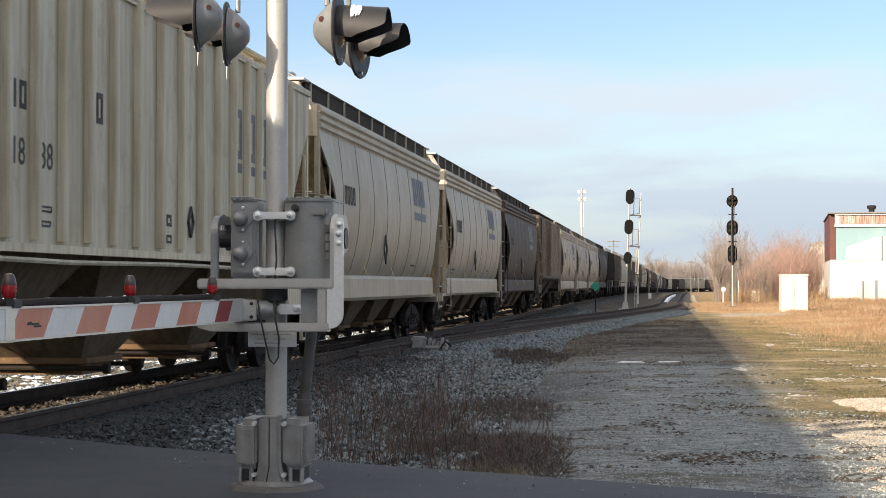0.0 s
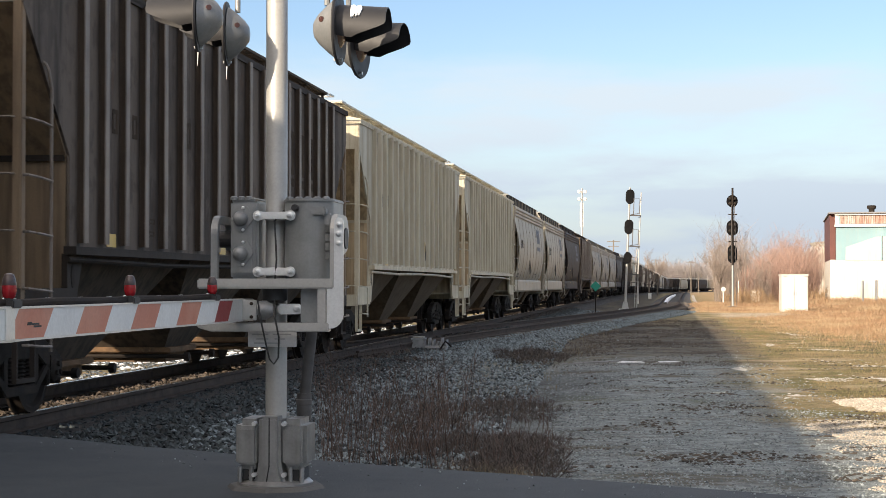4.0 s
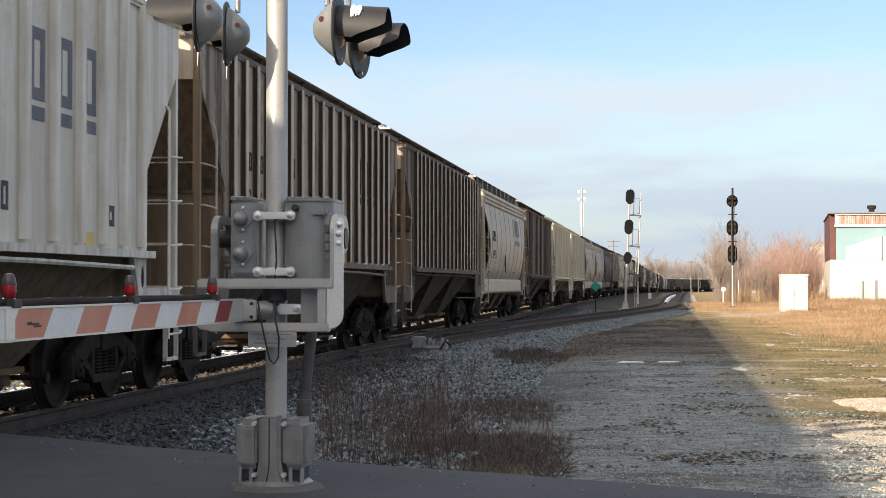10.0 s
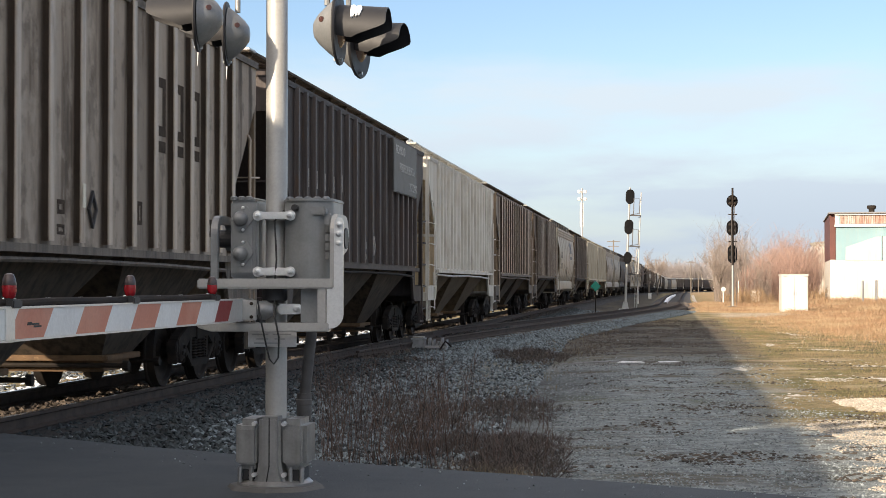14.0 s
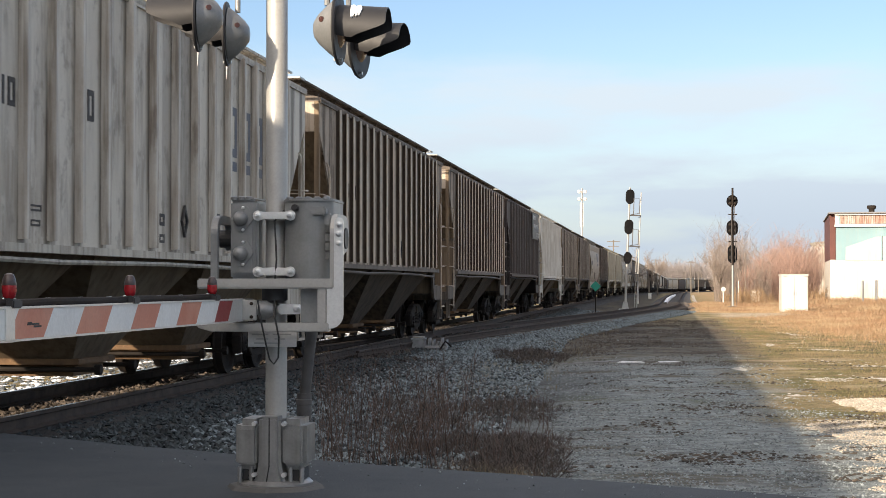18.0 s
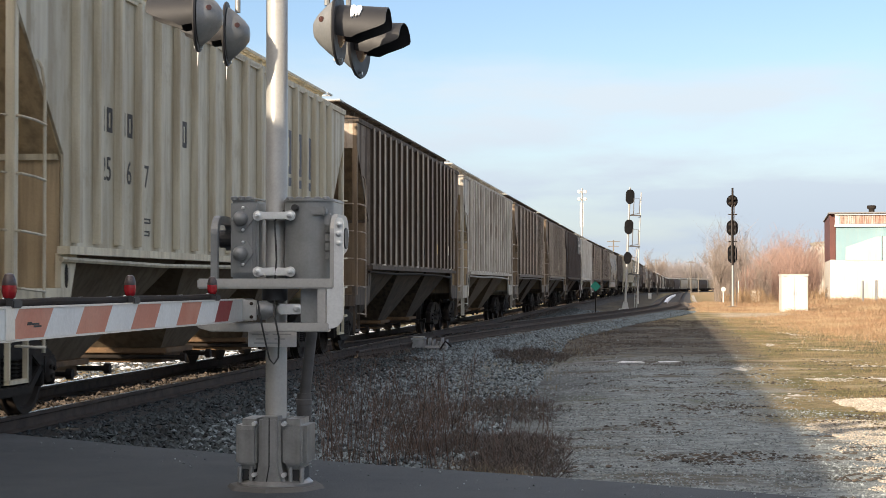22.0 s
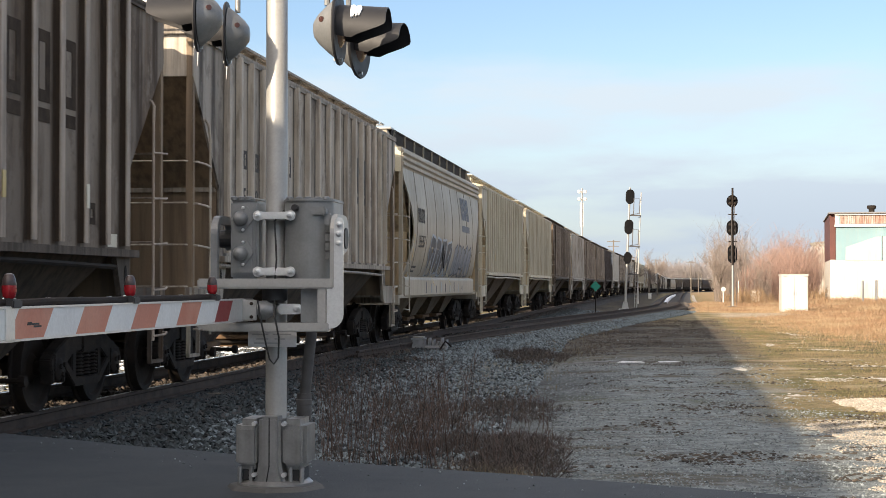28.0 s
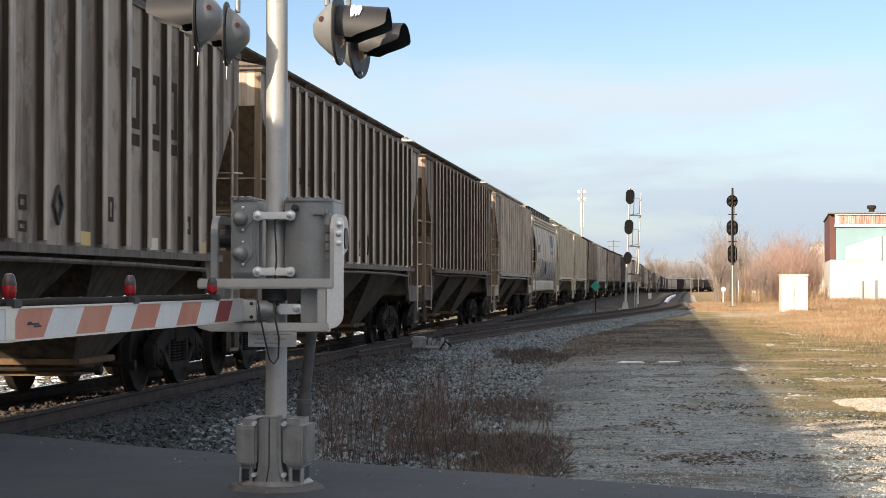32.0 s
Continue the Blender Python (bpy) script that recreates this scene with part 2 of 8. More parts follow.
MAT = {
    "cream": material("cream_paint", (0.63, 0.58, 0.44), 0.55, tint=(0.43, 0.375, 0.27), amount=0.6, scale=0.9, streak=0.45, streak_col=(0.18, 0.135, 0.085)),
    "offwhite": material("off_white_paint", (0.64, 0.625, 0.57), 0.55, tint=(0.48, 0.45, 0.38), amount=0.6, scale=0.9, streak=0.5, streak_col=(0.22, 0.17, 0.11)),
    "ash": material("rust_streaked_ash_paint", (0.374, 0.332, 0.270), 0.6, tint=(0.198, 0.163, 0.126), amount=0.75, scale=0.8, streak=0.8, streak_col=(0.078, 0.059, 0.045), wear=(0.458, 0.406, 0.333)),
    "ashrib": material("worn_ash_rib", (0.541, 0.480, 0.396), 0.55, tint=(0.312, 0.257, 0.198), amount=0.7, scale=1.2, streak=0.6, streak_col=(0.114, 0.084, 0.063), wear=(0.624, 0.554, 0.450)),
    "pale": material("pale_grey_paint", (0.50, 0.47, 0.40), 0.55, tint=(0.34, 0.30, 0.25), amount=0.7, scale=0.8, streak=0.7, streak_col=(0.12, 0.092, 0.07), wear=(0.56, 0.53, 0.46)),
    "grey": material("weathered_grey_paint", (0.41, 0.375, 0.305), 0.5, tint=(0.29, 0.25, 0.185), amount=0.75, scale=0.6, streak=0.3, streak_col=(0.15, 0.115, 0.075)),
    "drab": material("grimy_grey_paint", (0.146, 0.119, 0.095), 0.7, tint=(0.078, 0.059, 0.047), amount=0.8, scale=0.9, streak=0.75, streak_col=(0.036, 0.030, 0.023), wear=(0.281, 0.243, 0.198)),
    "brown": material("sooty_brown_paint", (0.050, 0.037, 0.028), 0.7, tint=(0.114, 0.087, 0.067), amount=0.5, scale=0.9, streak=0.8, streak_col=(0.033, 0.026, 0.021), wear=(0.187, 0.158, 0.131)),
    "black": material("faded_black_paint", (0.050, 0.040, 0.038), 0.6, tint=(0.085, 0.066, 0.061), amount=0.4, scale=0.9, streak=0.4, streak_col=(0.02, 0.018, 0.018), gloss=0.2),
    "bay": material("rusty_brown_bin", (0.125, 0.096, 0.066), 0.75, tint=(0.20, 0.165, 0.115), amount=0.45, scale=1.1, streak=0.6, streak_col=(0.06, 0.04, 0.028), gloss=0.2),
    "darkbay": material("sooty_bin", (0.072, 0.057, 0.044), 0.8, tint=(0.13, 0.10, 0.075), amount=0.6, scale=1.1, streak=0.7, streak_col=(0.02, 0.017, 0.014), gloss=0.25),
    "slope": material("tan_stained_slope_sheet", (0.52, 0.405, 0.255), 0.75, tint=(0.34, 0.25, 0.15), amount=0.3, scale=0.9, streak=0.45, streak_col=(0.08, 0.055, 0.038)),
    "palerib": material("rust_stained_pale_rib", (0.56, 0.53, 0.47), 0.5, tint=(0.33, 0.27, 0.21), amount=0.7, scale=1.1, streak=0.7, streak_col=(0.14, 0.10, 0.07), wear=(0.62, 0.59, 0.53)),
    "offwhiterib": material("stained_white_rib", (0.72, 0.705, 0.65), 0.5, tint=(0.46, 0.41, 0.33), amount=0.6, scale=1.1, streak=0.3, streak_col=(0.22, 0.165, 0.105)),
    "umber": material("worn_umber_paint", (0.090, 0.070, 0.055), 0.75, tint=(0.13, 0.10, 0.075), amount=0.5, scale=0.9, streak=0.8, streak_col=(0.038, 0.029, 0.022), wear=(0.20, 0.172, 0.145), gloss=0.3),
    "umberrib": material("paler_umber_rib", (0.44, 0.365, 0.295), 0.55, tint=(0.26, 0.20, 0.15), amount=0.6, scale=1.6, streak=0.5, streak_col=(0.045, 0.034, 0.026), wear=(0.50, 0.43, 0.355), gloss=0.3),
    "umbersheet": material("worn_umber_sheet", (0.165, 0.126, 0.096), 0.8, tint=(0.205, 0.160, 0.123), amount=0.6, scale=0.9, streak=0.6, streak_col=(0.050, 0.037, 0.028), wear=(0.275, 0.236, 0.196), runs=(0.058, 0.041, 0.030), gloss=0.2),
    # channel web: the shade of its hollow is put into this darker colour
    "web": material("shade_dark_post_web", (0.085, 0.066, 0.052), 0.9, tint=(0.050, 0.038, 0.030), amount=0.5, scale=2, gloss=0.15),
    "soot": material("soot_black_brown_paint", (0.030, 0.024, 0.021), 0.75, tint=(0.055, 0.043, 0.036), amount=0.5, scale=0.9, streak=0.6, streak_col=(0.02, 0.016, 0.014), gloss=0.25),
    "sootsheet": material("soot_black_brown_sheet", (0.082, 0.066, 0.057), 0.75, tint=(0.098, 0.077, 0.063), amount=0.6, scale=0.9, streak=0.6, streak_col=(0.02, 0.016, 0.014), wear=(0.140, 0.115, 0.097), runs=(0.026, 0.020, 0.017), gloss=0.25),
    "sootrib": material("paler_soot_rib", (0.235, 0.20, 0.172), 0.55, tint=(0.125, 0.10, 0.084), amount=0.6, scale=1.6, streak=0.5, streak_col=(0.025, 0.02, 0.017), wear=(0.31, 0.268, 0.232), gloss=0.3),
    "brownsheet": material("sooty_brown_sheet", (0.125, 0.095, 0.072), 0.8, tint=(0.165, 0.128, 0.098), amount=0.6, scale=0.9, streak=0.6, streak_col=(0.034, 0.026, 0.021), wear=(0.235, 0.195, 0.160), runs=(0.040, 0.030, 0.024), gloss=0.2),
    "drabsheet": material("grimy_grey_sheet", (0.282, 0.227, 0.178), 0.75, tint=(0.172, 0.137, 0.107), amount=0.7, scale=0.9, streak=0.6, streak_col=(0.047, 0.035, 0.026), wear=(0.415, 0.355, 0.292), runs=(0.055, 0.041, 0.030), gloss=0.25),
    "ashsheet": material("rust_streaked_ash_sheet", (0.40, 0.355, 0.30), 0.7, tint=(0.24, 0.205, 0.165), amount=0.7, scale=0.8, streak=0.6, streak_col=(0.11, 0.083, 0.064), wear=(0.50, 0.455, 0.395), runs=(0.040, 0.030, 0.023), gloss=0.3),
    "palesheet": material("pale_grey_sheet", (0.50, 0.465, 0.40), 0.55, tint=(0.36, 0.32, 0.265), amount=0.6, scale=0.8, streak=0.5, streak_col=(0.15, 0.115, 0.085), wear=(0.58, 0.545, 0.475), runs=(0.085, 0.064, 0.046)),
    "creamsheet": material("cream_sheet", (0.555, 0.53, 0.43), 0.55, tint=(0.43, 0.40, 0.305), amount=0.5, scale=0.9, streak=0.35, streak_col=(0.22, 0.165, 0.105), runs=(0.29, 0.24, 0.155)),
    "offwhitesheet": material("off_white_sheet", (0.70, 0.68, 0.615), 0.55, tint=(0.50, 0.47, 0.40), amount=0.5, scale=0.9, streak=0.2, streak_col=(0.24, 0.19, 0.125), runs=(0.46, 0.42, 0.345)),
    "darkslope": material("brown_stained_slope_sheet", (0.25, 0.18, 0.115), 0.75, tint=(0.14, 0.10, 0.065), amount=0.35, scale=0.9, streak=0.5, streak_col=(0.05, 0.036, 0.026)),
    "creamrib": material("stained_cream_rib", (0.535, 0.50, 0.39), 0.55, tint=(0.40, 0.35, 0.25), amount=0.6, scale=1.1, streak=0.4, streak_col=(0.20, 0.14, 0.085)),
    "snowbit": material("crusted_snow_bits", (0.50, 0.475, 0.43), 0.8, tint=(0.34, 0.30, 0.24), amount=0.6, scale=6, rnd=0.3),
    "debris": material("dead_leaf_debris", (0.052, 0.043, 0.035), 0.95, tint=(0.11, 0.085, 0.06), amount=0.6, scale=8, rnd=0.5),
    "gaterust": material("rusty_tan_outlet_gate", (0.165, 0.100, 0.056), 0.8, tint=(0.07, 0.048, 0.033), amount=0.8, scale=4, spots=(0.28, 0.19, 0.11), gloss=0.2),
    "ruststone": material("rust_tinted_stone", (0.085, 0.069, 0.056), 0.95, tint=(0.05, 0.040, 0.032), amount=0.6, scale=12, rnd=0.7, bump=0.3, gloss=0.2),
    "greystone": material("sunlit_grey_stone", (0.115, 0.130, 0.142), 0.95, tint=(0.06, 0.066, 0.07), amount=0.6, scale=12, rnd=0.7, bump=0.3, gloss=0.2),
    "castgrey": material("worn_cast_grey_paint", (0.33, 0.332, 0.328), 0.34, 0.45, tint=(0.20, 0.20, 0.198), amount=0.7, scale=6, streak=0.3, streak_col=(0.09, 0.085, 0.08), bump=0.12),
    "steel": material("dark_steel", (0.018, 0.015, 0.0135), 0.8, 0.0, tint=(0.04, 0.028, 0.02), amount=0.7, scale=3, gloss=0.2),
    "truckiron": material("grimy_cast_iron", (0.02, 0.0175, 0.016), 0.8, 0.0, tint=(0.05, 0.038, 0.03), amount=0.7, scale=4, gloss=0.15),
    "rail": material("rusty_rail", (0.07, 0.053, 0.044), 0.8, 0.0, tint=(0.026, 0.022, 0.02), amount=0.7, scale=5, gloss=0.2),
    "railhead": material("polished_rail_head", (0.42, 0.40, 0.38), 0.28, 1.0, scale=6, bump=0.05),
    "tie": material("weathered_timber", (0.10, 0.082, 0.068), 0.9, tint=(0.13, 0.112, 0.096), amount=0.7, scale=3, streak=0, bump=0.5, rnd=0.25),
    "ballast": material("ballast_bed", (0.060, 0.056, 0.053), 0.95, tint=(0.026, 0.023, 0.021), amount=0.8, scale=9, fine=26, fine_amt=0.5, bump=1.0, bump_scale=22, bump_dist=0.05),
    "stone": material("ballast_stone", (0.041, 0.052, 0.056), 0.9, tint=(0.021, 0.024, 0.026), amount=0.6, scale=12, rnd=0.8, bump=0.3),
    "grime": material("rust_stained_stone", (0.062, 0.053, 0.046), 0.95, tint=(0.03, 0.026, 0.024), amount=0.6, scale=12, rnd=0.8, bump=0.3, gloss=0.2),
    "palestone": material("pale_ballast_stone", (0.150, 0.180, 0.192), 0.9, tint=(0.070, 0.078, 0.083), amount=0.6, scale=12, rnd=0.8, bump=0.3, gloss=0.25),
    "sandy": material("pale_sandy_gravel", (0.40, 0.36, 0.30), 0.95, tint=(0.28, 0.24, 0.19), amount=0.6, scale=5, rnd=0.3),
    "asphalt": material("asphalt", (0.041, 0.050, 0.059), 0.88, tint=(0.056, 0.065, 0.074), amount=0.7, scale=1.2, fine=120, fine_amt=0.35, bump=0.5, bump_scale=150, bump_dist=0.006),
    "galv": material("galvanised_paint", (0.40, 0.40, 0.384), 0.40, 0.2, tint=(0.34, 0.34, 0.325), amount=0.5, scale=5, bump=0.06),
    "limestone": material("limestone_gravel", (0.245, 0.275, 0.278), 0.95, tint=(0.14, 0.154, 0.156), amount=0.6, scale=12, rnd=0.6, bump=0.3, gloss=0.2),
    "brownrib": material("paler_brown_rib", (0.40, 0.34, 0.282), 0.45, tint=(0.25, 0.20, 0.16), amount=0.5, scale=1.6, streak=0.4, streak_col=(0.038, 0.030, 0.023), wear=(0.46, 0.40, 0.335), gloss=0.3),
    "drabrib": material("paler_grey_rib", (0.52, 0.435, 0.35), 0.45, tint=(0.28, 0.228, 0.178), amount=0.5, scale=1.4, streak=0.4, streak_col=(0.058, 0.044, 0.034), wear=(0.53, 0.465, 0.385), gloss=0.3),
    "blackrib": material("worn_black_rib", (0.080, 0.064, 0.060), 0.55, tint=(0.10, 0.09, 0.085), amount=0.45, scale=1.6, streak=0.4, streak_col=(0.02, 0.018, 0.018), wear=(0.12, 0.11, 0.105), gloss=0.25),
    "white": material("white_paint", (0.72, 0.71, 0.68), 0.55, tint=(0.56, 0.54, 0.50), amount=0.5, scale=1.5, streak=0.12),
}


# ---- mesh helpers ----
class Mesh:
    """Collects vertices and faces of one part."""

    def __init__(self):
        self.v, self.f = [], []

    def add(self, vs, fs):
        n = len(self.v)
        self.v += [tuple(p) for p in vs]
        self.f += [tuple(i + n for i in q) for q in fs]
        return self

    def box(self, x0, x1, y0, y1, z0, z1):
        v = [(x, y, z) for z in (z0, z1) for y in (y0, y1) for x in (x0, x1)]
        return self.add(v, [(0, 2, 3, 1), (4, 5, 7, 6), (0, 1, 5, 4), (2, 6, 7, 3), (0, 4, 6, 2), (1, 3, 7, 5)])

    def prism(self, poly, a, b, axis="y"):
        """A polygon in the two other axes, drawn out along axis from a to b."""
        k = len(poly)
        put = {"y": lambda p, t: (p[0], t, p[1]), "x": lambda p, t: (t, p[0], p[1]), "z": lambda p, t: (p[0], p[1], t)}[axis]
        v = [put(p, a) for p in poly] + [put(p, b) for p in poly]
        return self.add(v, [tuple(range(k - 1, -1, -1)), tuple(range(k, 2 * k))] + [(i, (i + 1) % k, (i + 1) % k + k, i + k) for i in range(k)])

    def tube(self, p0, p1, r0, r1=None, n=8, caps=True):
        r1 = r0 if r1 is None else r1
        p0, p1 = Vector(p0), Vector(p1)
        d = (p1 - p0).normalized()
        u = d.cross(Vector((0, 0, 1)) if abs(d.z) < 0.9 else Vector((1, 0, 0))).normalized()
        w = d.cross(u)
        ring = [u * math.cos(2 * math.pi * i / n) + w * math.sin(2 * math.pi * i / n) for i in range(n)]
        v = [p0 + q * r0 for q in ring] + [p1 + q * r1 for q in ring]
        f = [(i, (i + 1) % n, (i + 1) % n + n, i + n) for i in range(n)]
        if caps:
            f += [tuple(range(n - 1, -1, -1)), tuple(range(n, 2 * n))]
        return self.add(v, f)

    def path(self, pts, r, n=6):
        """One bent rod through the points."""
        pts = [Vector(p) for p in pts]
        v, k = [], len(pts)
        u = None
        for i, p in enumerate(pts):
            d = (pts[min(i + 1, k - 1)] - pts[max(i - 1, 0)]).normalized()
            if u is None:
                u = d.cross(Vector((0, 0, 1)) if abs(d.z) < 0.9 else Vector((1, 0, 0)))
            u = (u - d * u.dot(d)).normalized()
            w = d.cross(u)
            v += [p + (u * math.cos(2 * math.pi * a / n) + w * math.sin(2 * math.pi * a / n)) * r for a in range(n)]
        f = [(i * n + a, i * n + (a + 1) % n, (i + 1) * n + (a + 1) % n, (i + 1) * n + a) for i in range(k - 1) for a in range(n)]
        f += [tuple(range(n - 1, -1, -1)), tuple(range((k - 1) * n, k * n))]
        return self.add(v, f)

    def lathe(self, prof, origin=(0, 0, 0), axis="z", n=20):
        """prof: (radius, height) pairs turned round an axis."""
        o = Vector(origin)
        put = {"z": lambda r, a, h: Vector((r * math.cos(a), r * math.sin(a), h)), "y": lambda r, a, h: Vector((r * math.cos(a), h, r * math.sin(a))),
               "x": lambda r, a, h: Vector((h, r * math.cos(a), r * math.sin(a)))}[axis]
        v = [o + put(r, 2 * math.pi * i / n, h) for r, h in prof for i in range(n)]
        f = [(j * n + i, j * n + (i + 1) % n, (j + 1) * n + (i + 1) % n, (j + 1) * n + i) for j in range(len(prof) - 1) for i in range(n)]
        f += [tuple(range(n - 1, -1, -1)), tuple(range((len(prof) - 1) * n, len(prof) * n))]
        return self.add(v, f)

    def data(self, name, bevel=0.0, smooth=False, segs=2):
        me = bpy.data.meshes.new(name)
        me.from_pydata(self.v, [], self.f)
        bm = bmesh.new()
        bm.from_mesh(me)
        bmesh.ops.recalc_face_normals(bm, faces=bm.faces)
        if bevel:
            bmesh.ops.remove_doubles(bm, verts=bm.verts, dist=1e-5)
            es = [e for e in bm.edges if len(e.link_faces) == 2 and e.calc_face_angle(0) > 0.5]
            bmesh.ops.bevel(bm, geom=es, offset=bevel, segments=segs, affect="EDGES", clamp_overlap=True)
        bm.to_mesh(me)
        bm.free()
        if smooth:
            for p in me.polygons:
                p.use_smooth = True
            me.set_sharp_from_angle(angle=radians(38))
        return me


KX = 0.972                     # length of the cars along the track, to the nominal sizes below


def put(name, data, mat, parent=None, label="", m=None):
    """Links mesh data as one object, with its own material, under a parent if given."""
    ob = new(name, data)
    if not data.materials:
        data.materials.append(mat)
    if data.materials[0] != mat:
        ob.material_slots[0].link = "OBJECT"
        ob.material_slots[0].material = mat
    if parent:
        ob.parent = parent
    if m is not None:
        if parent and parent.name.startswith("covered_hopper_car"):
            m = m.copy()
            m.translation.x *= KX
        ob.matrix_basis = m
    if label:
        tagged(ob, label)
    return ob


def part(name, mesh, mat, parent, label="", m=None, bevel=0.0, smooth=False):
    return put(name, mesh.data(name, bevel, smooth), mat, parent, label, m)


def thing(name, m, label, category, group=""):
    ob = new(name)
    ob.matrix_basis = m
    return tagged(ob, label, category, group)


def setting(name, mesh, mat, label, category="", kind="structure", smooth=False):
    return tagged(put(name, mesh.data(name, 0, smooth), mat), label, category or name.split("_")[0], "", kind)


# ---- the railway's line ----
TH0, SIDE_D = 7.5, 5.755       # heading right of the view; distance of the cars' flank from the camera
STEP = 2.0
LINE = []


def lay_line():
    """Track centre every STEP metres from s = -120: straight, an easy bend, straight, a bend far off, and a slight fall."""
    pts = {}
    th = radians(TH0)
    x, y = -(SIDE_D + 1.6) * math.cos(th), (SIDE_D + 1.6) * math.sin(th)
    s, px, py = 0.0, x, y
    while s > -120.1:
        pts[round(s / STEP)] = (px, py, 0.0, th)
        px, py, s = px - STEP * math.sin(th), py - STEP * math.cos(th), s - STEP
    s, px, py, h, z = 0.0, x, y, th, 0.0
    while s < 1300:
        pts[round(s / STEP)] = (px, py, z, h)
        px, py, s = px + STEP * math.sin(h), py + STEP * math.cos(h), s + STEP
        if 100 < s < 190:
            h += radians(0.81) * STEP / 90
        if 560 < s < 960:
            h += STEP / 400
        if 250 < s < 600:
            z -= 0.004 * STEP
    LINE.extend(pts[k] for k in sorted(pts))


lay_line()


def on_line(s, w=0.0):
    """Place and heading at s metres along the track; w metres to its right."""
    k = min(max((s + 120) / STEP, 0), len(LINE) - 1.001)
    i, q = int(k), k - int(k)
    a, b = LINE[i], LINE[i + 1]
    x, y, z, h = (p + (r - p) * q for p, r in zip(a, b))
    return x + w * math.cos(h), y - w * math.sin(h), z, h


def offset_of(x, y):
    """Metres to the right of the track, and along it, of a place on the ground."""
    s = min((x + 7.28) * math.sin(radians(TH0)) + (y - 0.96) * math.cos(radians(TH0)), 900.0)
    for _ in range(3):
        px, py, pz, h = on_line(s)
        s += (x - px) * math.sin(h) + (y - py) * math.cos(h)
    px, py, pz, h = on_line(s)
    return (x - px) * math.cos(h) - (y - py) * math.sin(h), s, pz


# ---- covered hopper cars ----
MESH = {}


def shared(key, make):
    if key not in MESH:
        MESH[key] = make()
        if key not in ("bolster", "sideframe", "spring", "wheelset", "farwheels", "brake_wheel"):
            MESH[key].transform(Matrix.Diagonal((KX, 1, 1, 1)))
    return MESH[key]


WHEEL_R = 0.457
WHEELSETS = []


def mesh_wheelset():
    m = Mesh()
    m.tube((0, -1.02, 0), (0, 1.02, 0), 0.08, n=10)
    for s in (-1, 1):
        prof = [(0.10, 0.66), (0.16, 0.68), (0.30, 0.70), (0.40, 0.69), (0.455, 0.685), (0.49, 0.69), (0.49, 0.715), (0.462, 0.725), (0.455, 0.82), (0.40, 0.82), (0.37, 0.78), (0.16, 0.76), (0.10, 0.80)]
        m.lathe([(r, h * s) for r, h in prof], axis="y", n=28)
        m.lathe([(0.13, 0.93 * s), (0.13, 1.06 * s), (0.09, 1.09 * s)], axis="y", n=12)
        for k in range(3):
            a = k * 2.094
            m.box(0.06 * math.cos(a) - 0.02, 0.06 * math.cos(a) + 0.02, 1.08 * s, 1.115 * s, 0.06 * math.sin(a) - 0.02, 0.06 * math.sin(a) + 0.02)
    return m.data("wheelset", 0, True)


def mesh_sideframe():
    """A cast three-piece truck frame, seen from the side: arched top, bowed bottom, two pedestals, a spring window."""
    m = Mesh()
    top = [(-1.12, 0.56), (-0.95, 0.66), (-0.55, 0.80), (-0.30, 0.84), (0.30, 0.84), (0.55, 0.80), (0.95, 0.66), (1.12, 0.56), (1.12, 0.44), (0.72, 0.46), (0.42, 0.62), (-0.42, 0.62), (-0.72, 0.46), (-1.12, 0.44)]
    m.prism(top, -1.06, -0.92)
    low = [(-0.78, 0.50), (-0.40, 0.24), (0.40, 0.24), (0.78, 0.50), (0.66, 0.54), (0.36, 0.34), (-0.36, 0.34), (-0.66, 0.54)]
    m.prism(low, -1.06, -0.92)
    for x in (-0.40, 0.40):
        m.box(x - 0.06, x + 0.06, -1.05, -0.93, 0.30, 0.66)
    for x in (-0.89, 0.89):
        m.box(x - 0.15, x + 0.15, -1.07, -0.90, 0.42, 0.62)
        m.box(x - 0.19, x - 0.13, -1.06, -0.92, 0.30, 0.50)
        m.box(x + 0.13, x + 0.19, -1.06, -0.92, 0.30, 0.50)
    return m.data("sideframe", 0.012)


def mesh_spring():
    prof = []
    for z in range(7):
        prof += [(0.070, 0.345 + z * 0.038), (0.098, 0.362 + z * 0.038), (0.070, 0.379 + z * 0.038)]
    return Mesh().lathe(prof, (0, -0.99, 0), n=10).data("spring", 0, True)


def mesh_bolster():
    m = Mesh()
    m.box(-0.20, 0.20, -1.08, 1.08, 0.60, 0.78)
    m.box(-0.28, 0.28, -0.30, 0.30, 0.76, 0.90)
    for s in (-1, 1):
        m.box(s * 0.52 - 0.05, s * 0.52 + 0.05, -0.80, 0.80, 0.36, 0.46)       # brake beams
        for y in (-0.74, 0.74):
            m.box(s * 0.44 - 0.06, s * 0.44 + 0.06, y - 0.05, y + 0.05, 0.30, 0.56)
    return m.data("bolster", 0.01)


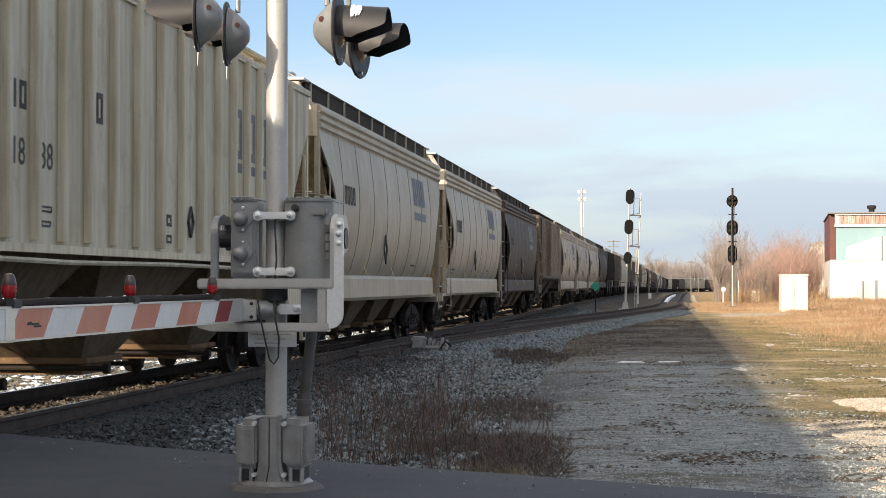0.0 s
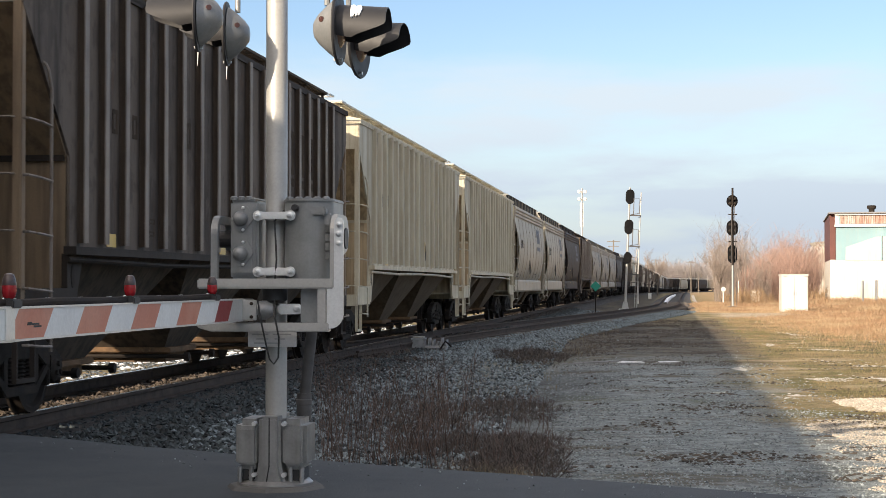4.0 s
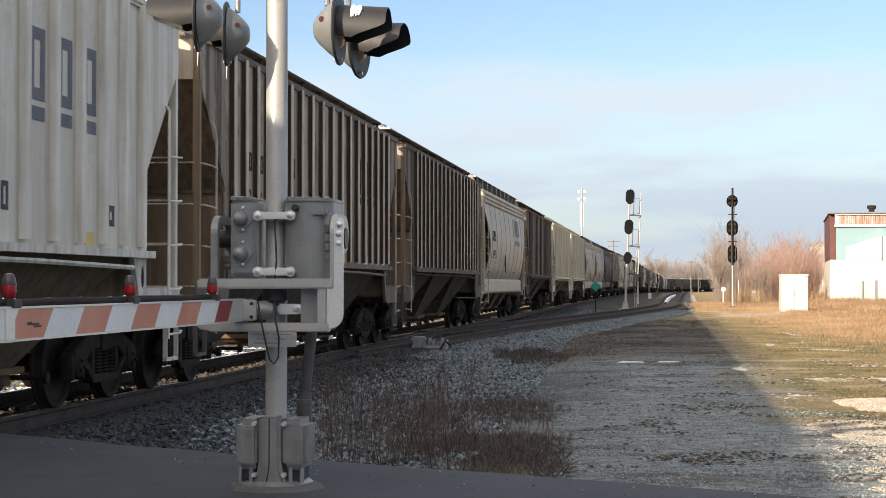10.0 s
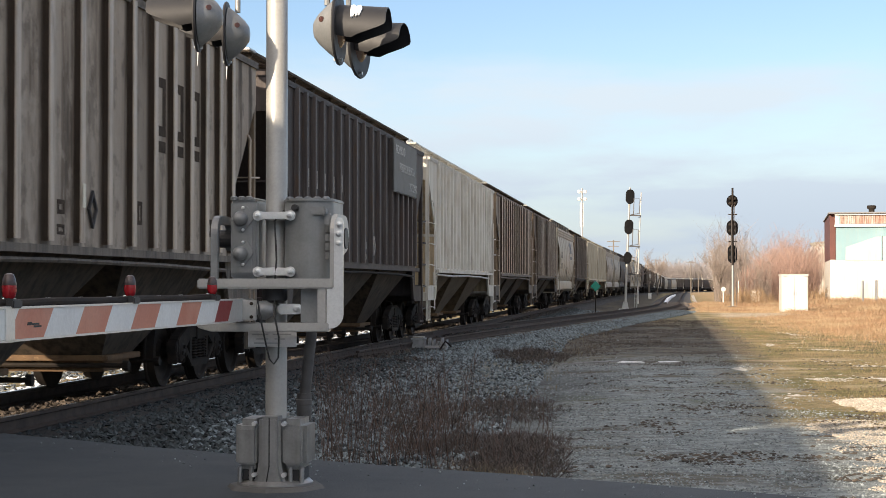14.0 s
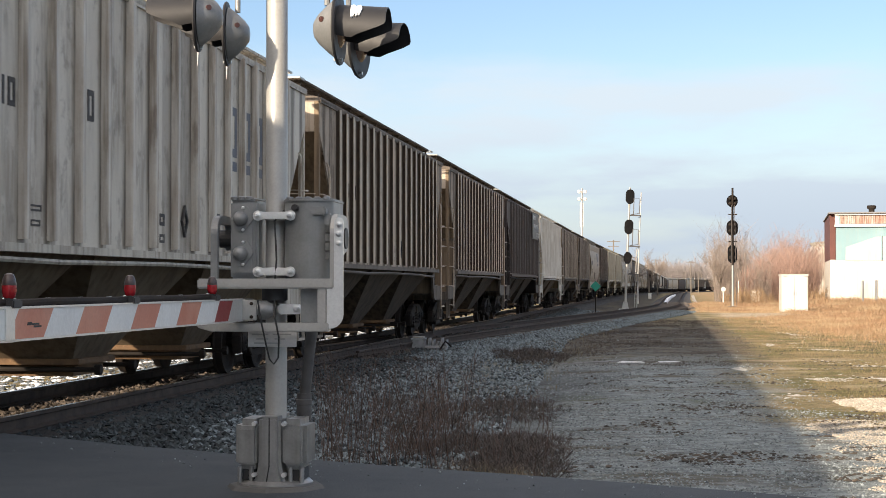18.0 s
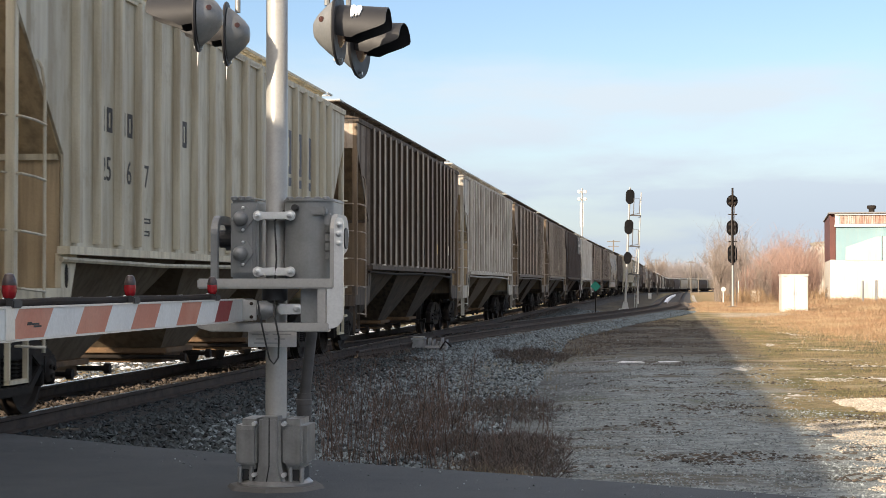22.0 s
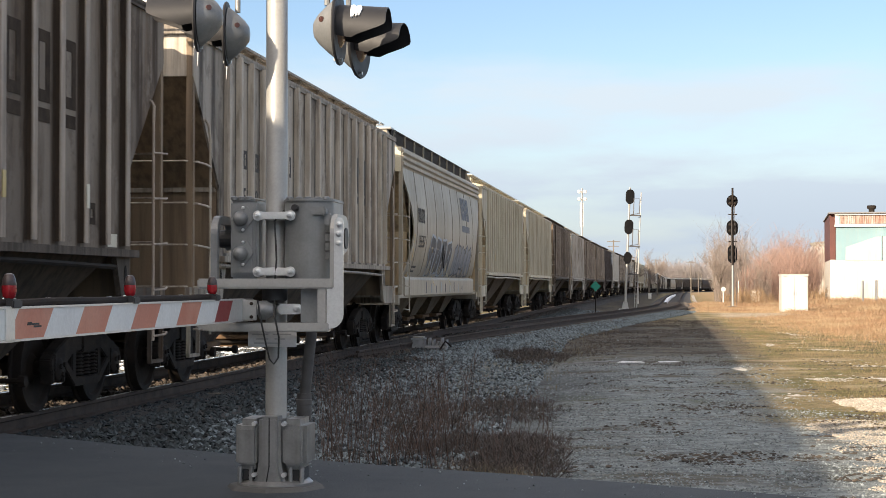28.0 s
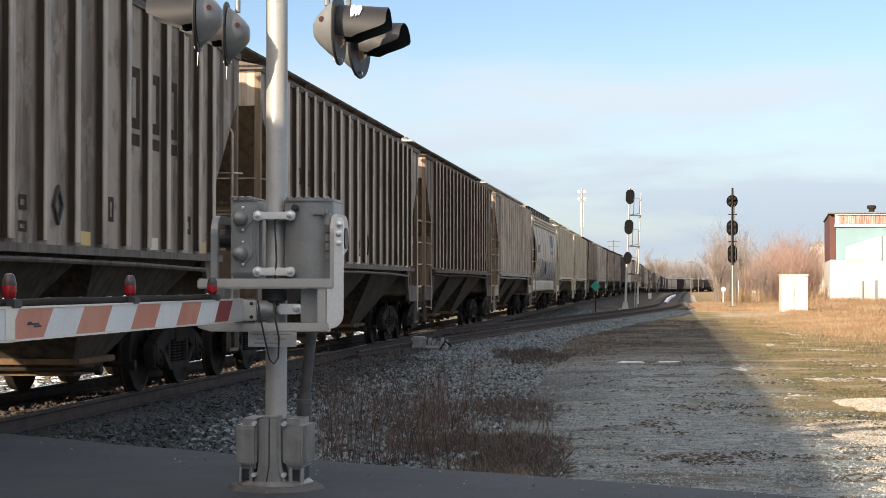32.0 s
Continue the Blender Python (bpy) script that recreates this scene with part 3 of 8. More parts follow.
def add_truck(car, x):
    iron = MAT["truckiron"]
    truck = put("truck", shared("bolster", mesh_bolster), iron, car, "", pose(x, 0, 0))
    frame_mesh, coil = shared("sideframe", mesh_sideframe), shared("spring", mesh_spring)
    for rz in (0, 180):
        put("sideframe", frame_mesh, iron, truck, "", pose(0, 0, 0, 0, 0, rz))
        for x2 in (-0.22, 0.0, 0.22):
            put("spring", coil, MAT["steel"], truck, "", pose(0, 0, 0, 0, 0, rz) @ Matrix.Translation((x2, 0, 0)))
    for dx in (-0.89, 0.89):
        w = put("wheelset", shared("wheelset", mesh_wheelset), MAT["steel"], truck)
        w.matrix_parent_inverse = Matrix.Translation((dx, 0, WHEEL_R))
        WHEELSETS.append(w)


def mesh_coupler():
    m = Mesh()
    m.box(7.4, 8.55, -0.10, 0.10, 0.74, 0.94)
    m.box(8.45, 8.84, -0.17, 0.13, 0.68, 1.0)
    m.box(8.74, 8.90, -0.04, 0.16, 0.72, 0.96)
    m.path([(8.2, 0.35, 0.7), (8.35, 0.36, 0.45), (8.6, 0.30, 0.34), (8.86, 0.2, 0.42)], 0.025)
    return m.data("coupler", 0.015)


def add_running_gear(car, half, centre, mat):
    """What all the cars share: trucks, couplers, centre sill, air tank, brake wheel."""
    for x in (-centre, centre):
        add_truck(car, x)
    shift = half - 8.875
    c = shared("coupler", mesh_coupler)
    put("coupler", c, MAT["truckiron"], car, "", pose(shift, 0, 0))
    put("coupler", c, MAT["truckiron"], car, "", pose(-shift, 0, 0, 0, 0, 180))
    put("centre_sill", shared(("sill", half), lambda: Mesh().box(-half + 0.9, half - 0.9, -0.17, 0.17, 0.82, 1.14).data("centre_sill", 0.01)), MAT["steel"], car)

    def tank():
        m = Mesh()
        m.lathe([(0.10, -0.5), (0.19, -0.44), (0.19, 0.44), (0.10, 0.5)], (half - 1.55, 0.55, 1.32), "x", 14)
        m.box(half - 1.5, half - 1.1, -0.75, -0.45, 1.2, 1.55)
        m.path([(half - 1.3, -0.5, 1.2), (half - 1.3, -0.3, 0.95), (half - 3.2, -0.25, 0.92)], 0.025)
        return m.data("brake_tank", 0, True)
    put("brake_tank", shared(("tank", half), tank), MAT["steel"], car)

    def wheel():
        m = Mesh()
        n = 18
        for k in range(n):
            a, b = 2 * math.pi * k / n, 2 * math.pi * (k + 1) / n
            m.tube((0, 0.27 * math.cos(a), 0.27 * math.sin(a)), (0, 0.27 * math.cos(b), 0.27 * math.sin(b)), 0.018, n=6)
        for k in range(4):
            a = math.pi * k / 2
            m.tube((0, 0, 0), (0, 0.27 * math.cos(a), 0.27 * math.sin(a)), 0.014, n=5)
        m.tube((-0.1, 0, 0), (0.04, 0, 0), 0.04)
        return m.data("brake_wheel")
    put("brake_wheel", shared("brake_wheel", wheel), MAT["truckiron"], car, "", pose(half - 0.62, 0.55, 2.45))


# ribbed hopper: numbers in metres, x along the car
R_HALF, R_END, R_TOP, R_BOT, R_SHEET = 8.745, 8.12, 4.47, 1.68, 1.53
R_EDGE, R_EDGE_Z = 6.845, 2.61     # foot of the sheet's slanted end
# eighteen ribs, closer together towards the ends
R_RIBS = [math.copysign(0.900 * abs(k) - 0.01522 * k * k, k) for k in [i - 8.5 for i in range(18)]]


def mesh_rib_side():
    poly = [(-R_END, R_TOP), (R_END, R_TOP), (R_END, 3.92), (R_EDGE, R_EDGE_Z), (R_EDGE, R_BOT), (-R_EDGE, R_BOT), (-R_EDGE, R_EDGE_Z), (-R_END, 3.92)]
    m = Mesh().prism(poly, -R_SHEET, -R_SHEET + 0.03)
    return m.data("side_sheet")


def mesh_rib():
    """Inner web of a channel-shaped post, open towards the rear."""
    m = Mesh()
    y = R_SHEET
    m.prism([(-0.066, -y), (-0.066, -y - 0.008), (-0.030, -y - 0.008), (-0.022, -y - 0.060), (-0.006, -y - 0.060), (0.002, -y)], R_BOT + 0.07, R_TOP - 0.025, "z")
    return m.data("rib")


def mesh_closed_rib():
    """A pressed hat-shaped post."""
    y = R_SHEET
    prof = [(-0.062, -y), (-0.052, -y - 0.062), (-0.040, -y - 0.080), (0.046, -y - 0.080), (0.056, -y - 0.062), (0.064, -y)]
    return Mesh().prism(prof, R_BOT + 0.07, R_TOP - 0.025, "z").data("rib")


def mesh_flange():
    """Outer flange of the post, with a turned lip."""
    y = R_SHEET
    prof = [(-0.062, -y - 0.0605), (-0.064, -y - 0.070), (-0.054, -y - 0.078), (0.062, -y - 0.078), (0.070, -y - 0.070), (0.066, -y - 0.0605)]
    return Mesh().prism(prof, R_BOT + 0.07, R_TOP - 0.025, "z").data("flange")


def mesh_rib_roof():
    m = Mesh()
    y = R_SHEET
    m.prism([(-y - 0.03, R_TOP - 0.02), (-y - 0.03, R_TOP + 0.04), (-0.62, R_TOP + 0.24), (-0.55, R_TOP + 0.30), (0.55, R_TOP + 0.30), (0.62, R_TOP + 0.24), (y + 0.03, R_TOP + 0.04), (y + 0.03, R_TOP - 0.02)], -R_END - 0.02, R_END + 0.02, "x")
    return m.data("roof")


def mesh_hatch():
    m = Mesh()
    m.box(-7.4, 7.4, -0.36, 0.36, R_TOP + 0.29, R_TOP + 0.37)
    for k in range(9):
        x = -6.6 + k * 1.65
        m.box(x - 0.05, x + 0.05, -0.42, 0.42, R_TOP + 0.36, R_TOP + 0.41)
    return m.data("trough_hatch")


def mesh_grating(half, y0, y1, z):
    """An open steel walkway: edge bars, lengthwise bars and many cross bars."""
    m = Mesh()
    n = 4
    for k in range(n + 1):
        y = y0 + (y1 - y0) * k / n
        m.box(-half, half, y - 0.02, y + 0.02, z - 0.02, z + 0.02)
    x = -half
    while x < half:
        m.box(x, x + 0.085, y0, y1, z - 0.014, z + 0.012)
        x += 0.16
    k = int(half * 2 / 1.5)
    for i in range(k + 1):
        x = -half + 0.2 + (2 * half - 0.4) * i / k
        m.box(x - 0.03, x + 0.03, y0 + 0.02, y0 + 0.06, z - 0.32, z)
        m.box(x - 0.03, x + 0.03, y1 - 0.06, y1 - 0.02, z - 0.32, z)
        m.box(x - 0.03, x + 0.03, y0, y1, z - 0.05, z - 0.015)
    return m.data("running_board")


def sloped_plate(x0, z0, x1, z1, half, t=0.05):
    """A plate that leans from (x0, z0) at the top to (x1, z1) at the bottom, across the car."""
    return Mesh().add([(x0, -half, z0), (x0, half, z0), (x1, half, z1), (x1, -half, z1), (x0 - t, -half, z0), (x0 - t, half, z0), (x1 - t, half, z1), (x1 - t, -half, z1)],
                      [(0, 1, 2, 3), (4, 7, 6, 5), (0, 4, 5, 1), (2, 6, 7, 3), (0, 3, 7, 4), (1, 5, 6, 2)])


def mesh_rib_end():
    """The slope sheet under the upright end plate."""
    return sloped_plate(R_END - 0.03, 3.94, R_EDGE + 0.02, R_EDGE_Z - 0.02, 1.5).data("end_sheet")


RUNGS = (0.75, 1.27, 1.79, 2.31, 2.83)


def mesh_ladder_rail(x, y, z0, z1):
    """A rod that hangs from the slanted edge of the side sheet, bent outwards below its hook."""
    return Mesh().path([(x - 0.50, y + 0.05, z1 + 0.06), (x - 0.50, y - 0.02, z1 + 0.02), (x - 0.50, y - 0.05, z1 - 0.04), (x - 0.555, y - 0.06, z1 - 0.22), (x - 0.555, y - 0.06, z0)], 0.017, 6).data("ladder_rail")


def add_corner_ladder(car, key, mat, m, x, y, z0, z1):
    """The rod and its bowed rungs, which run from the corner post to the rod."""
    rail = put("ladder_rail", shared((key, "rail"), lambda: mesh_ladder_rail(x, y, z0, z1)), mat, car, "", m)
    rung = shared((key, "rung"), lambda: Mesh().path([(x + 0.02, y, 0.03), (x + 0.02, y - 0.05, 0.03), (x - 0.22, y - 0.10, 0.012), (x - 0.57, y - 0.065, 0)], 0.014, 6).data("rung"))
    for z in RUNGS:
        put("rung", rung, mat, rail, "", pose(0, 0, z))


def add_end_grabs(car, key, mat, m, x):
    """Thin bars across the end, from the corner post inwards."""
    bar = shared((key, "grab"), lambda: Mesh().path([(x, -1.46, 0), (x + 0.06, -1.44, 0), (x + 0.06, -0.62, 0), (x - 0.05, -0.58, 0)], 0.011, 5).data("end_grab"))
    for z in RUNGS[1:]:
        put("end_grab", bar, mat, car, "", m @ pose(0, 0, z + 0.04))


def mesh_end_post(y):
    return Mesh().box(R_END - 0.10, R_END + 0.01, y - 0.045, y + 0.045, 1.12, 4.46).data("end_post", 0.01)


def mesh_end_beam():
    return Mesh().box(R_EDGE + 0.005, R_EDGE + 0.045, -1.48, 1.48, R_EDGE_Z - 0.06, R_EDGE_Z).data("end_beam")


def mesh_end_platform():
    m = Mesh()
    m.box(6.8, R_END + 0.1, -1.5, 1.5, 1.06, 1.13)
    m.box(R_END + 0.0, R_END + 0.14, -1.5, 1.5, 0.92, 1.12)
    for y in (-1.52, 1.46):
        m.box(6.8, R_END + 0.12, y, y + 0.06, 0.94, 1.30)
        m.box(R_END - 0.42, R_END - 0.39, y, y + 0.05, 0.45, 0.95)
        m.box(R_END + 0.03, R_END + 0.06, y, y + 0.05, 0.45, 0.95)
        m.box(R_END - 0.42, R_END + 0.06, y, y + 0.05, 0.43, 0.47)
    return m.data("end_platform")


def mesh_gusset():
    m = Mesh()
    m.prism([(6.40, R_BOT - 0.04), (6.87, R_BOT - 0.04), (6.87, 0.98), (6.69, 0.98)], -1.52, -1.46)
    return m.data("corner_gusset")


def mesh_hopper_bay(w=2.15):
    """A pyramid bin with its sloped sheets and the outlet gate under it."""
    m = Mesh()
    t, b, zt, zb = w, 0.58, R_BOT + 0.05, 0.48
    top = [(-t, -1.47, zt), (t, -1.47, zt), (t, 1.47, zt), (-t, 1.47, zt)]
    bot = [(-b, -0.66, zb), (b, -0.66, zb), (b, 0.66, zb), (-b, 0.66, zb)]
    m.add(top + bot, [(0, 1, 5, 4), (1, 2, 6, 5), (2, 3, 7, 6), (3, 0, 4, 7), (4, 5, 6, 7), (3, 2, 1, 0)])
    return m.data("hopper_bay")


def add_outlet(car, x):
    """The sliding gate under a bin: frame, slide and the two shafts that move it."""
    gate = put("outlet_gate", shared("outlet", lambda: Mesh().box(-0.66, 0.66, -0.76, 0.76, 0.42, 0.49).data("outlet_gate", 0.01)), MAT["gaterust"], car, "", pose(x, 0, 0))
    put("slide", shared("slide", lambda: Mesh().prism([(-0.50, 0.42), (-0.56, 0.29), (0.56, 0.29), (0.50, 0.42)], -0.66, 0.66).data("slide", 0.012)), MAT["gaterust"], gate)
    shaft = shared("gate_shaft", lambda: Mesh().lathe([(0.028, -0.95), (0.028, 0.95), (0.06, 0.95), (0.06, 1.02)], (0, 0, 0.37), "y", 8).data("gate_shaft"))
    for k in (-0.62, 0.62):
        put("gate_shaft", shaft, MAT["steel"], gate, "", pose(k, 0, 0, 0, 0, 180))


def text_mesh(txt, size, width=1.0):
    cu = bpy.data.curves.new("lettering", "FONT")
    cu.body, cu.size, cu.align_x, cu.resolution_u, cu.extrude = txt, size / 0.72, "CENTER", 3, 0.002
    ob = bpy.data.objects.new("lettering", cu)
    scene.collection.objects.link(ob)
    me = bpy.data.meshes.new_from_object(ob)
    bpy.data.objects.remove(ob)
    me.transform(Matrix.Diagonal((width, 1, 1, 1)))
    return me


def on_side(x, y, z):
    """Lettering stands on the flank that faces the right of the track, which reads from -y."""
    return Matrix.Translation((x, y, z)) @ Matrix(((1, 0, 0, 0), (0, 0, 1, 0), (0, 1, 0, 0), (0, 0, 0, 1))) @ Matrix.Diagonal((1, 1, -1, 1))


def mesh_glyph_block(w, h, t):
    """A plain outlined block that stands for one character of a mark."""
    m = Mesh()
    for x0, x1, z0, z1 in ((0, t, 0, h), (w - t, w, 0, h), (t, w - t, 0, t), (t, w - t, h - t, h)):
        m.box(x0, x1, -0.003, 0.003, z0, z1)
    return m.data("mark")


def ribbed_hopper(paint, ink, label, logo=None, digits=None, plates=(), ends=None, group="covered hopper cars of the train"):
    car = thing("covered_hopper_car", pose(0, 0, 0), label, "hopper car", group)
    p, q = MAT[paint], MAT[ends or ({"brown": "darkslope", "umber": "darkslope", "soot": "darkslope", "ash": "darkslope", "drab": "darkslope", "black": "black"}.get(paint, "slope"))]
    # ribs of dark cars take a much paler paint than their sheets
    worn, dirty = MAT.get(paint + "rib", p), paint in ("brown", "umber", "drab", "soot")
    add_running_gear(car, R_HALF, 6.85, p)
    for rz in (0, 180):
        turn = pose(0, 0, 0, 0, 0, rz)
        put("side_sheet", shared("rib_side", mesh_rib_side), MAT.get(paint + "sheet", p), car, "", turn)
        for x in R_RIBS:
            at = turn @ Matrix.Translation((x, 0, 0))
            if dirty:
                # web painted darker than the flange, as the channel's inside is shaded
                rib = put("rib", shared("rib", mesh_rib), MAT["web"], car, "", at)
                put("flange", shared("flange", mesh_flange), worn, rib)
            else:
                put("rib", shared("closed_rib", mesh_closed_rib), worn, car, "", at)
        put("side_sill", shared("rib_sill", lambda: Mesh().box(-6.9, 6.9, -R_SHEET - 0.093, -R_SHEET + 0.04, R_BOT - 0.05, R_BOT + 0.03).data("side_sill")), p, car, "", turn)
        put("air_pipe", shared("rib_pipe", lambda: Mesh().path([(-7.0, -R_SHEET - 0.04, R_BOT - 0.10), (-3.5, -R_SHEET - 0.04, R_BOT - 0.13), (0, -R_SHEET - 0.04, R_BOT - 0.11), (3.4, -R_SHEET - 0.04, R_BOT - 0.125), (6.2, -R_SHEET - 0.04, R_BOT - 0.16)], 0.028, 6).data("air_pipe")), MAT["steel"] if paint in ("brown", "umber", "soot", "black") else p, car, "", turn)
        put("top_chord", shared("rib_chord", lambda: Mesh().box(-R_END - 0.01, R_END + 0.01, -R_SHEET - 0.03, -R_SHEET + 0.02, R_TOP - 0.05, R_TOP + 0.005).data("top_chord")), p, car, "", turn)
        put("end_sheet", shared("rib_end", mesh_rib_end), q, car, "", turn)
        put("end_plate", shared("rib_endplate", lambda: Mesh().box(R_END - 0.05, R_END, -1.5, 1.5, 3.93, R_TOP).data("end_plate")), MAT.get(paint + "rib", p), car, "", turn)
        for y in (-1.48, 1.48):
            put("end_post", shared(("end_post", y), lambda: mesh_end_post(y)), q if dirty or paint == "ash" else p, car, "", turn)
        put("end_beam", shared("end_beam", mesh_end_beam), p, car, "", turn)
        put("end_bulkhead", shared("rib_bulk", lambda: Mesh().box(R_EDGE - 0.07, R_EDGE, -1.49, 1.49, 1.10, R_EDGE_Z).data("end_bulkhead")), q, car, "", turn)
        # added plate that keeps sun from leaking through the gap between cars
        put("end_web", shared("end_web", lambda: Mesh().prism([(R_EDGE, 1.12), (8.05, 1.12), (8.05, 3.75), (R_EDGE, 2.5)], 0.27, 0.33).data("end_web")), q, car, "", turn)
        put("end_platform", shared("rib_plat", mesh_end_platform), p, car, "", turn)
        for s in (-1, 1):
            flip = turn @ Matrix.Diagonal((s, 1, 1, 1))
            add_corner_ladder(car, "rib_ladder", MAT.get(paint + "rib", p), flip, R_END - 0.04, -1.53, 0.70, 3.40)
            add_end_grabs(car, "rib_grab", MAT.get(paint + "rib", p), flip, R_END)
            # dark oval laid on the gusset, painting in its open hole
            put("gusset_slot", shared("rib_slot", lambda: Mesh().prism([(6.72 + 0.045 * math.cos(a * 0.5236), 1.42 + 0.12 * math.sin(a * 0.5236)) for a in range(12)], -1.526, -1.518).data("gusset_slot")), MAT["steel"], car, "", turn @ Matrix.Diagonal((s, 1, 1, 1)))
        for s in (-1, 1):
            put("corner_gusset", shared("gusset", mesh_gusset), p, car, "", turn @ Matrix.Diagonal((s, 1, 1, 1)))
        put("roof_grab", shared("roof_grab", lambda: Mesh().path([(7.7, -0.9, R_TOP + 0.1), (7.7, -0.9, R_TOP + 0.52), (8.2, -0.9, R_TOP + 0.52), (8.2, -0.9, R_TOP + 0.1)], 0.016, 5).path([(8.2, -0.9, R_TOP + 0.5), (8.2, -0.2, R_TOP + 0.5)], 0.016, 5).data("roof_grab")), p, car, "", turn)
        put("crossover_board", shared("crossover", lambda: Mesh().box(8.40, 8.43, -1.25, 1.25, R_TOP + 0.34, R_TOP + 0.37).box(8.0, 8.40, -1.25, -1.22, R_TOP + 0.34, R_TOP + 0.37).box(8.0, 8.40, 1.22, 1.25, R_TOP + 0.34, R_TOP + 0.37).data("crossover_board")), MAT["galv"], car, "", turn)
    put("roof", shared("rib_roof", mesh_rib_roof), p, car)
    put("trough_hatch", shared("hatch", mesh_hatch), p, car)
    for y in (-0.95, 0.95):
        put("running_board", shared(("grating", 8.1), lambda: mesh_grating(8.1, -0.22, 0.22, 4.84)), MAT["darkbay"] if dirty or paint == "black" else p, car, "", pose(0, y, 0))
    for x in (-4.45, 0.0, 4.45):
        put("hopper_bay", shared("bay", mesh_hopper_bay), MAT["bay" if paint in ("cream", "pale", "offwhite") else "darkbay"], car, "", pose(x, 0, 0))
        add_outlet(car, x)
    dress_ribbed(car, ink, logo, digits, plates, paint)
    return car


def dress_ribbed(car, ink, logo, digits, plates, paint):
    if paint in ("brown", "umber", "drab", "soot"):
        ink, logo = "fadedink", "fadedink" if logo else None
    face = -R_SHEET - 0.004
    mid = [(a + b) / 2 for a, b in zip(R_RIBS, R_RIBS[1:])]
    at = 1
    if logo:
        for k in range(3):
            x = mid[12 + k]
            put("logo_block", shared("logo_block", lambda: mesh_glyph_block(0.40, 0.68, 0.115)), MAT[logo], car, "", pose(x - 0.20, face, 3.06))
            put("logo_bar", shared("logo_bar", lambda: Mesh().box(0, 0.40, -0.003, 0.003, 0, 0.13).data("logo_bar")), MAT[logo], car, "", pose(x - 0.20, face, 2.87))
    # reporting mark as plain blocks, number beneath it
    wide = bool(digits) and logo is None and len(digits) == 3
    for k in range(4 if wide else 2):
        for j in range(1 if wide else 2):
            put("mark_block", shared(("mark_block", wide), lambda: mesh_glyph_block(0.22 if wide else 0.17, 0.30 if wide else 0.26, 0.05)), MAT[ink], car, "", pose(mid[at + k] - (0.11 if wide else 0.23) + 0.26 * j, face, 2.94))
    if digits:
        for k, txt in enumerate(digits):
            put("car_number", shared(("digits", txt), lambda: text_mesh(txt, 0.26, 1.0)), MAT[ink], car, "", on_side(mid[at + k], face, 2.43))
    if digits:
        end = Matrix(((0, 0, -1, -R_END - 0.006), (-1, 0, 0, 0.95), (0, 1, 0, 4.02), (0, 0, 0, 1)))
        put("end_number", shared(("end", digits), lambda: text_mesh("".join(digits), 0.17, 0.9)), MAT["ink"], car, "", end)
    for k, z, w, h in ((8, 2.02, 0.2, 0.14), (8, 1.82, 0.2, 0.10), (11, 2.0, 0.16, 0.26), (15, 1.95, 0.22, 0.22), (3, 2.02, 0.3, 0.06), (3, 1.88, 0.24, 0.06), (5, 3.0, 0.2, 0.32)):
        put("data_panel", shared(("panel", w, h), lambda: mesh_glyph_block(w, h, min(w, h) * 0.3)), MAT[ink], car, "", pose(mid[k] - w / 2, face, z))
    put("placard_holder", shared("r_placard", lambda: diamond(mid[9], 2.1, 0.13, -R_SHEET + 0.01)), MAT["chalk" if ink == "chalk" else "ink"], car)
    if logo == "bluegrey":
        for k in (4, 11, 13):
            put("yellow_stripe", shared("r_stripe", lambda: Mesh().box(0, 0.055, -0.003, 0.003, 0, 0.75).data("yellow_stripe")), MAT["yellow"], car, "faded yellow upright stripe", pose(mid[k] - 0.2, face, 1.80))
    for k, kind in plates:
        x = mid[min(k, 16)] if k % 3 else R_RIBS[k]
        if k % 3:
            put("reflector", shared("reflector", lambda: Mesh().box(-0.15, 0.15, -0.006, 0.0, 0, 0.14).data("reflector")), MAT[kind], car, "small " + kind + " reflector plate", pose(x, -R_SHEET - 0.002, R_BOT + 0.05))
        else:
            put("reflector", shared("reflector_up", lambda: Mesh().box(-0.04, 0.04, -0.006, 0.0, 0, 0.24).data("reflector")), MAT[kind], car, "small " + kind + " reflector plate", pose(x, -R_SHEET - 0.083, 2.1))


# smooth round-sided hopper
S_HALF = 8.55
S_PROFILE = [(1.33, 1.50), (1.42, 1.62), (1.50, 1.90), (1.565, 2.23), (1.598, 2.55), (1.605, 2.80), (1.595, 3.13), (1.57, 3.41), (1.535, 3.69), (1.50, 3.97)]
S_ENDS = [(1.50, 7.10), (1.90, 6.81), (2.23, 6.65), (2.52, 6.61), (2.76, 6.73), (3.13, 7.06), (3.41, 7.43), (3.69, 7.82), (3.97, 7.86)]


def s_end(z):
    """Half length of the flank at height z: cut back in a sweep below the middle."""
    for (z0, h0), (z1, h1) in zip(S_ENDS, S_ENDS[1:]):
        if z <= z1:
            return h0 + (h1 - h0) * (z - z0) / (z1 - z0)
    return S_ENDS[-1][1]


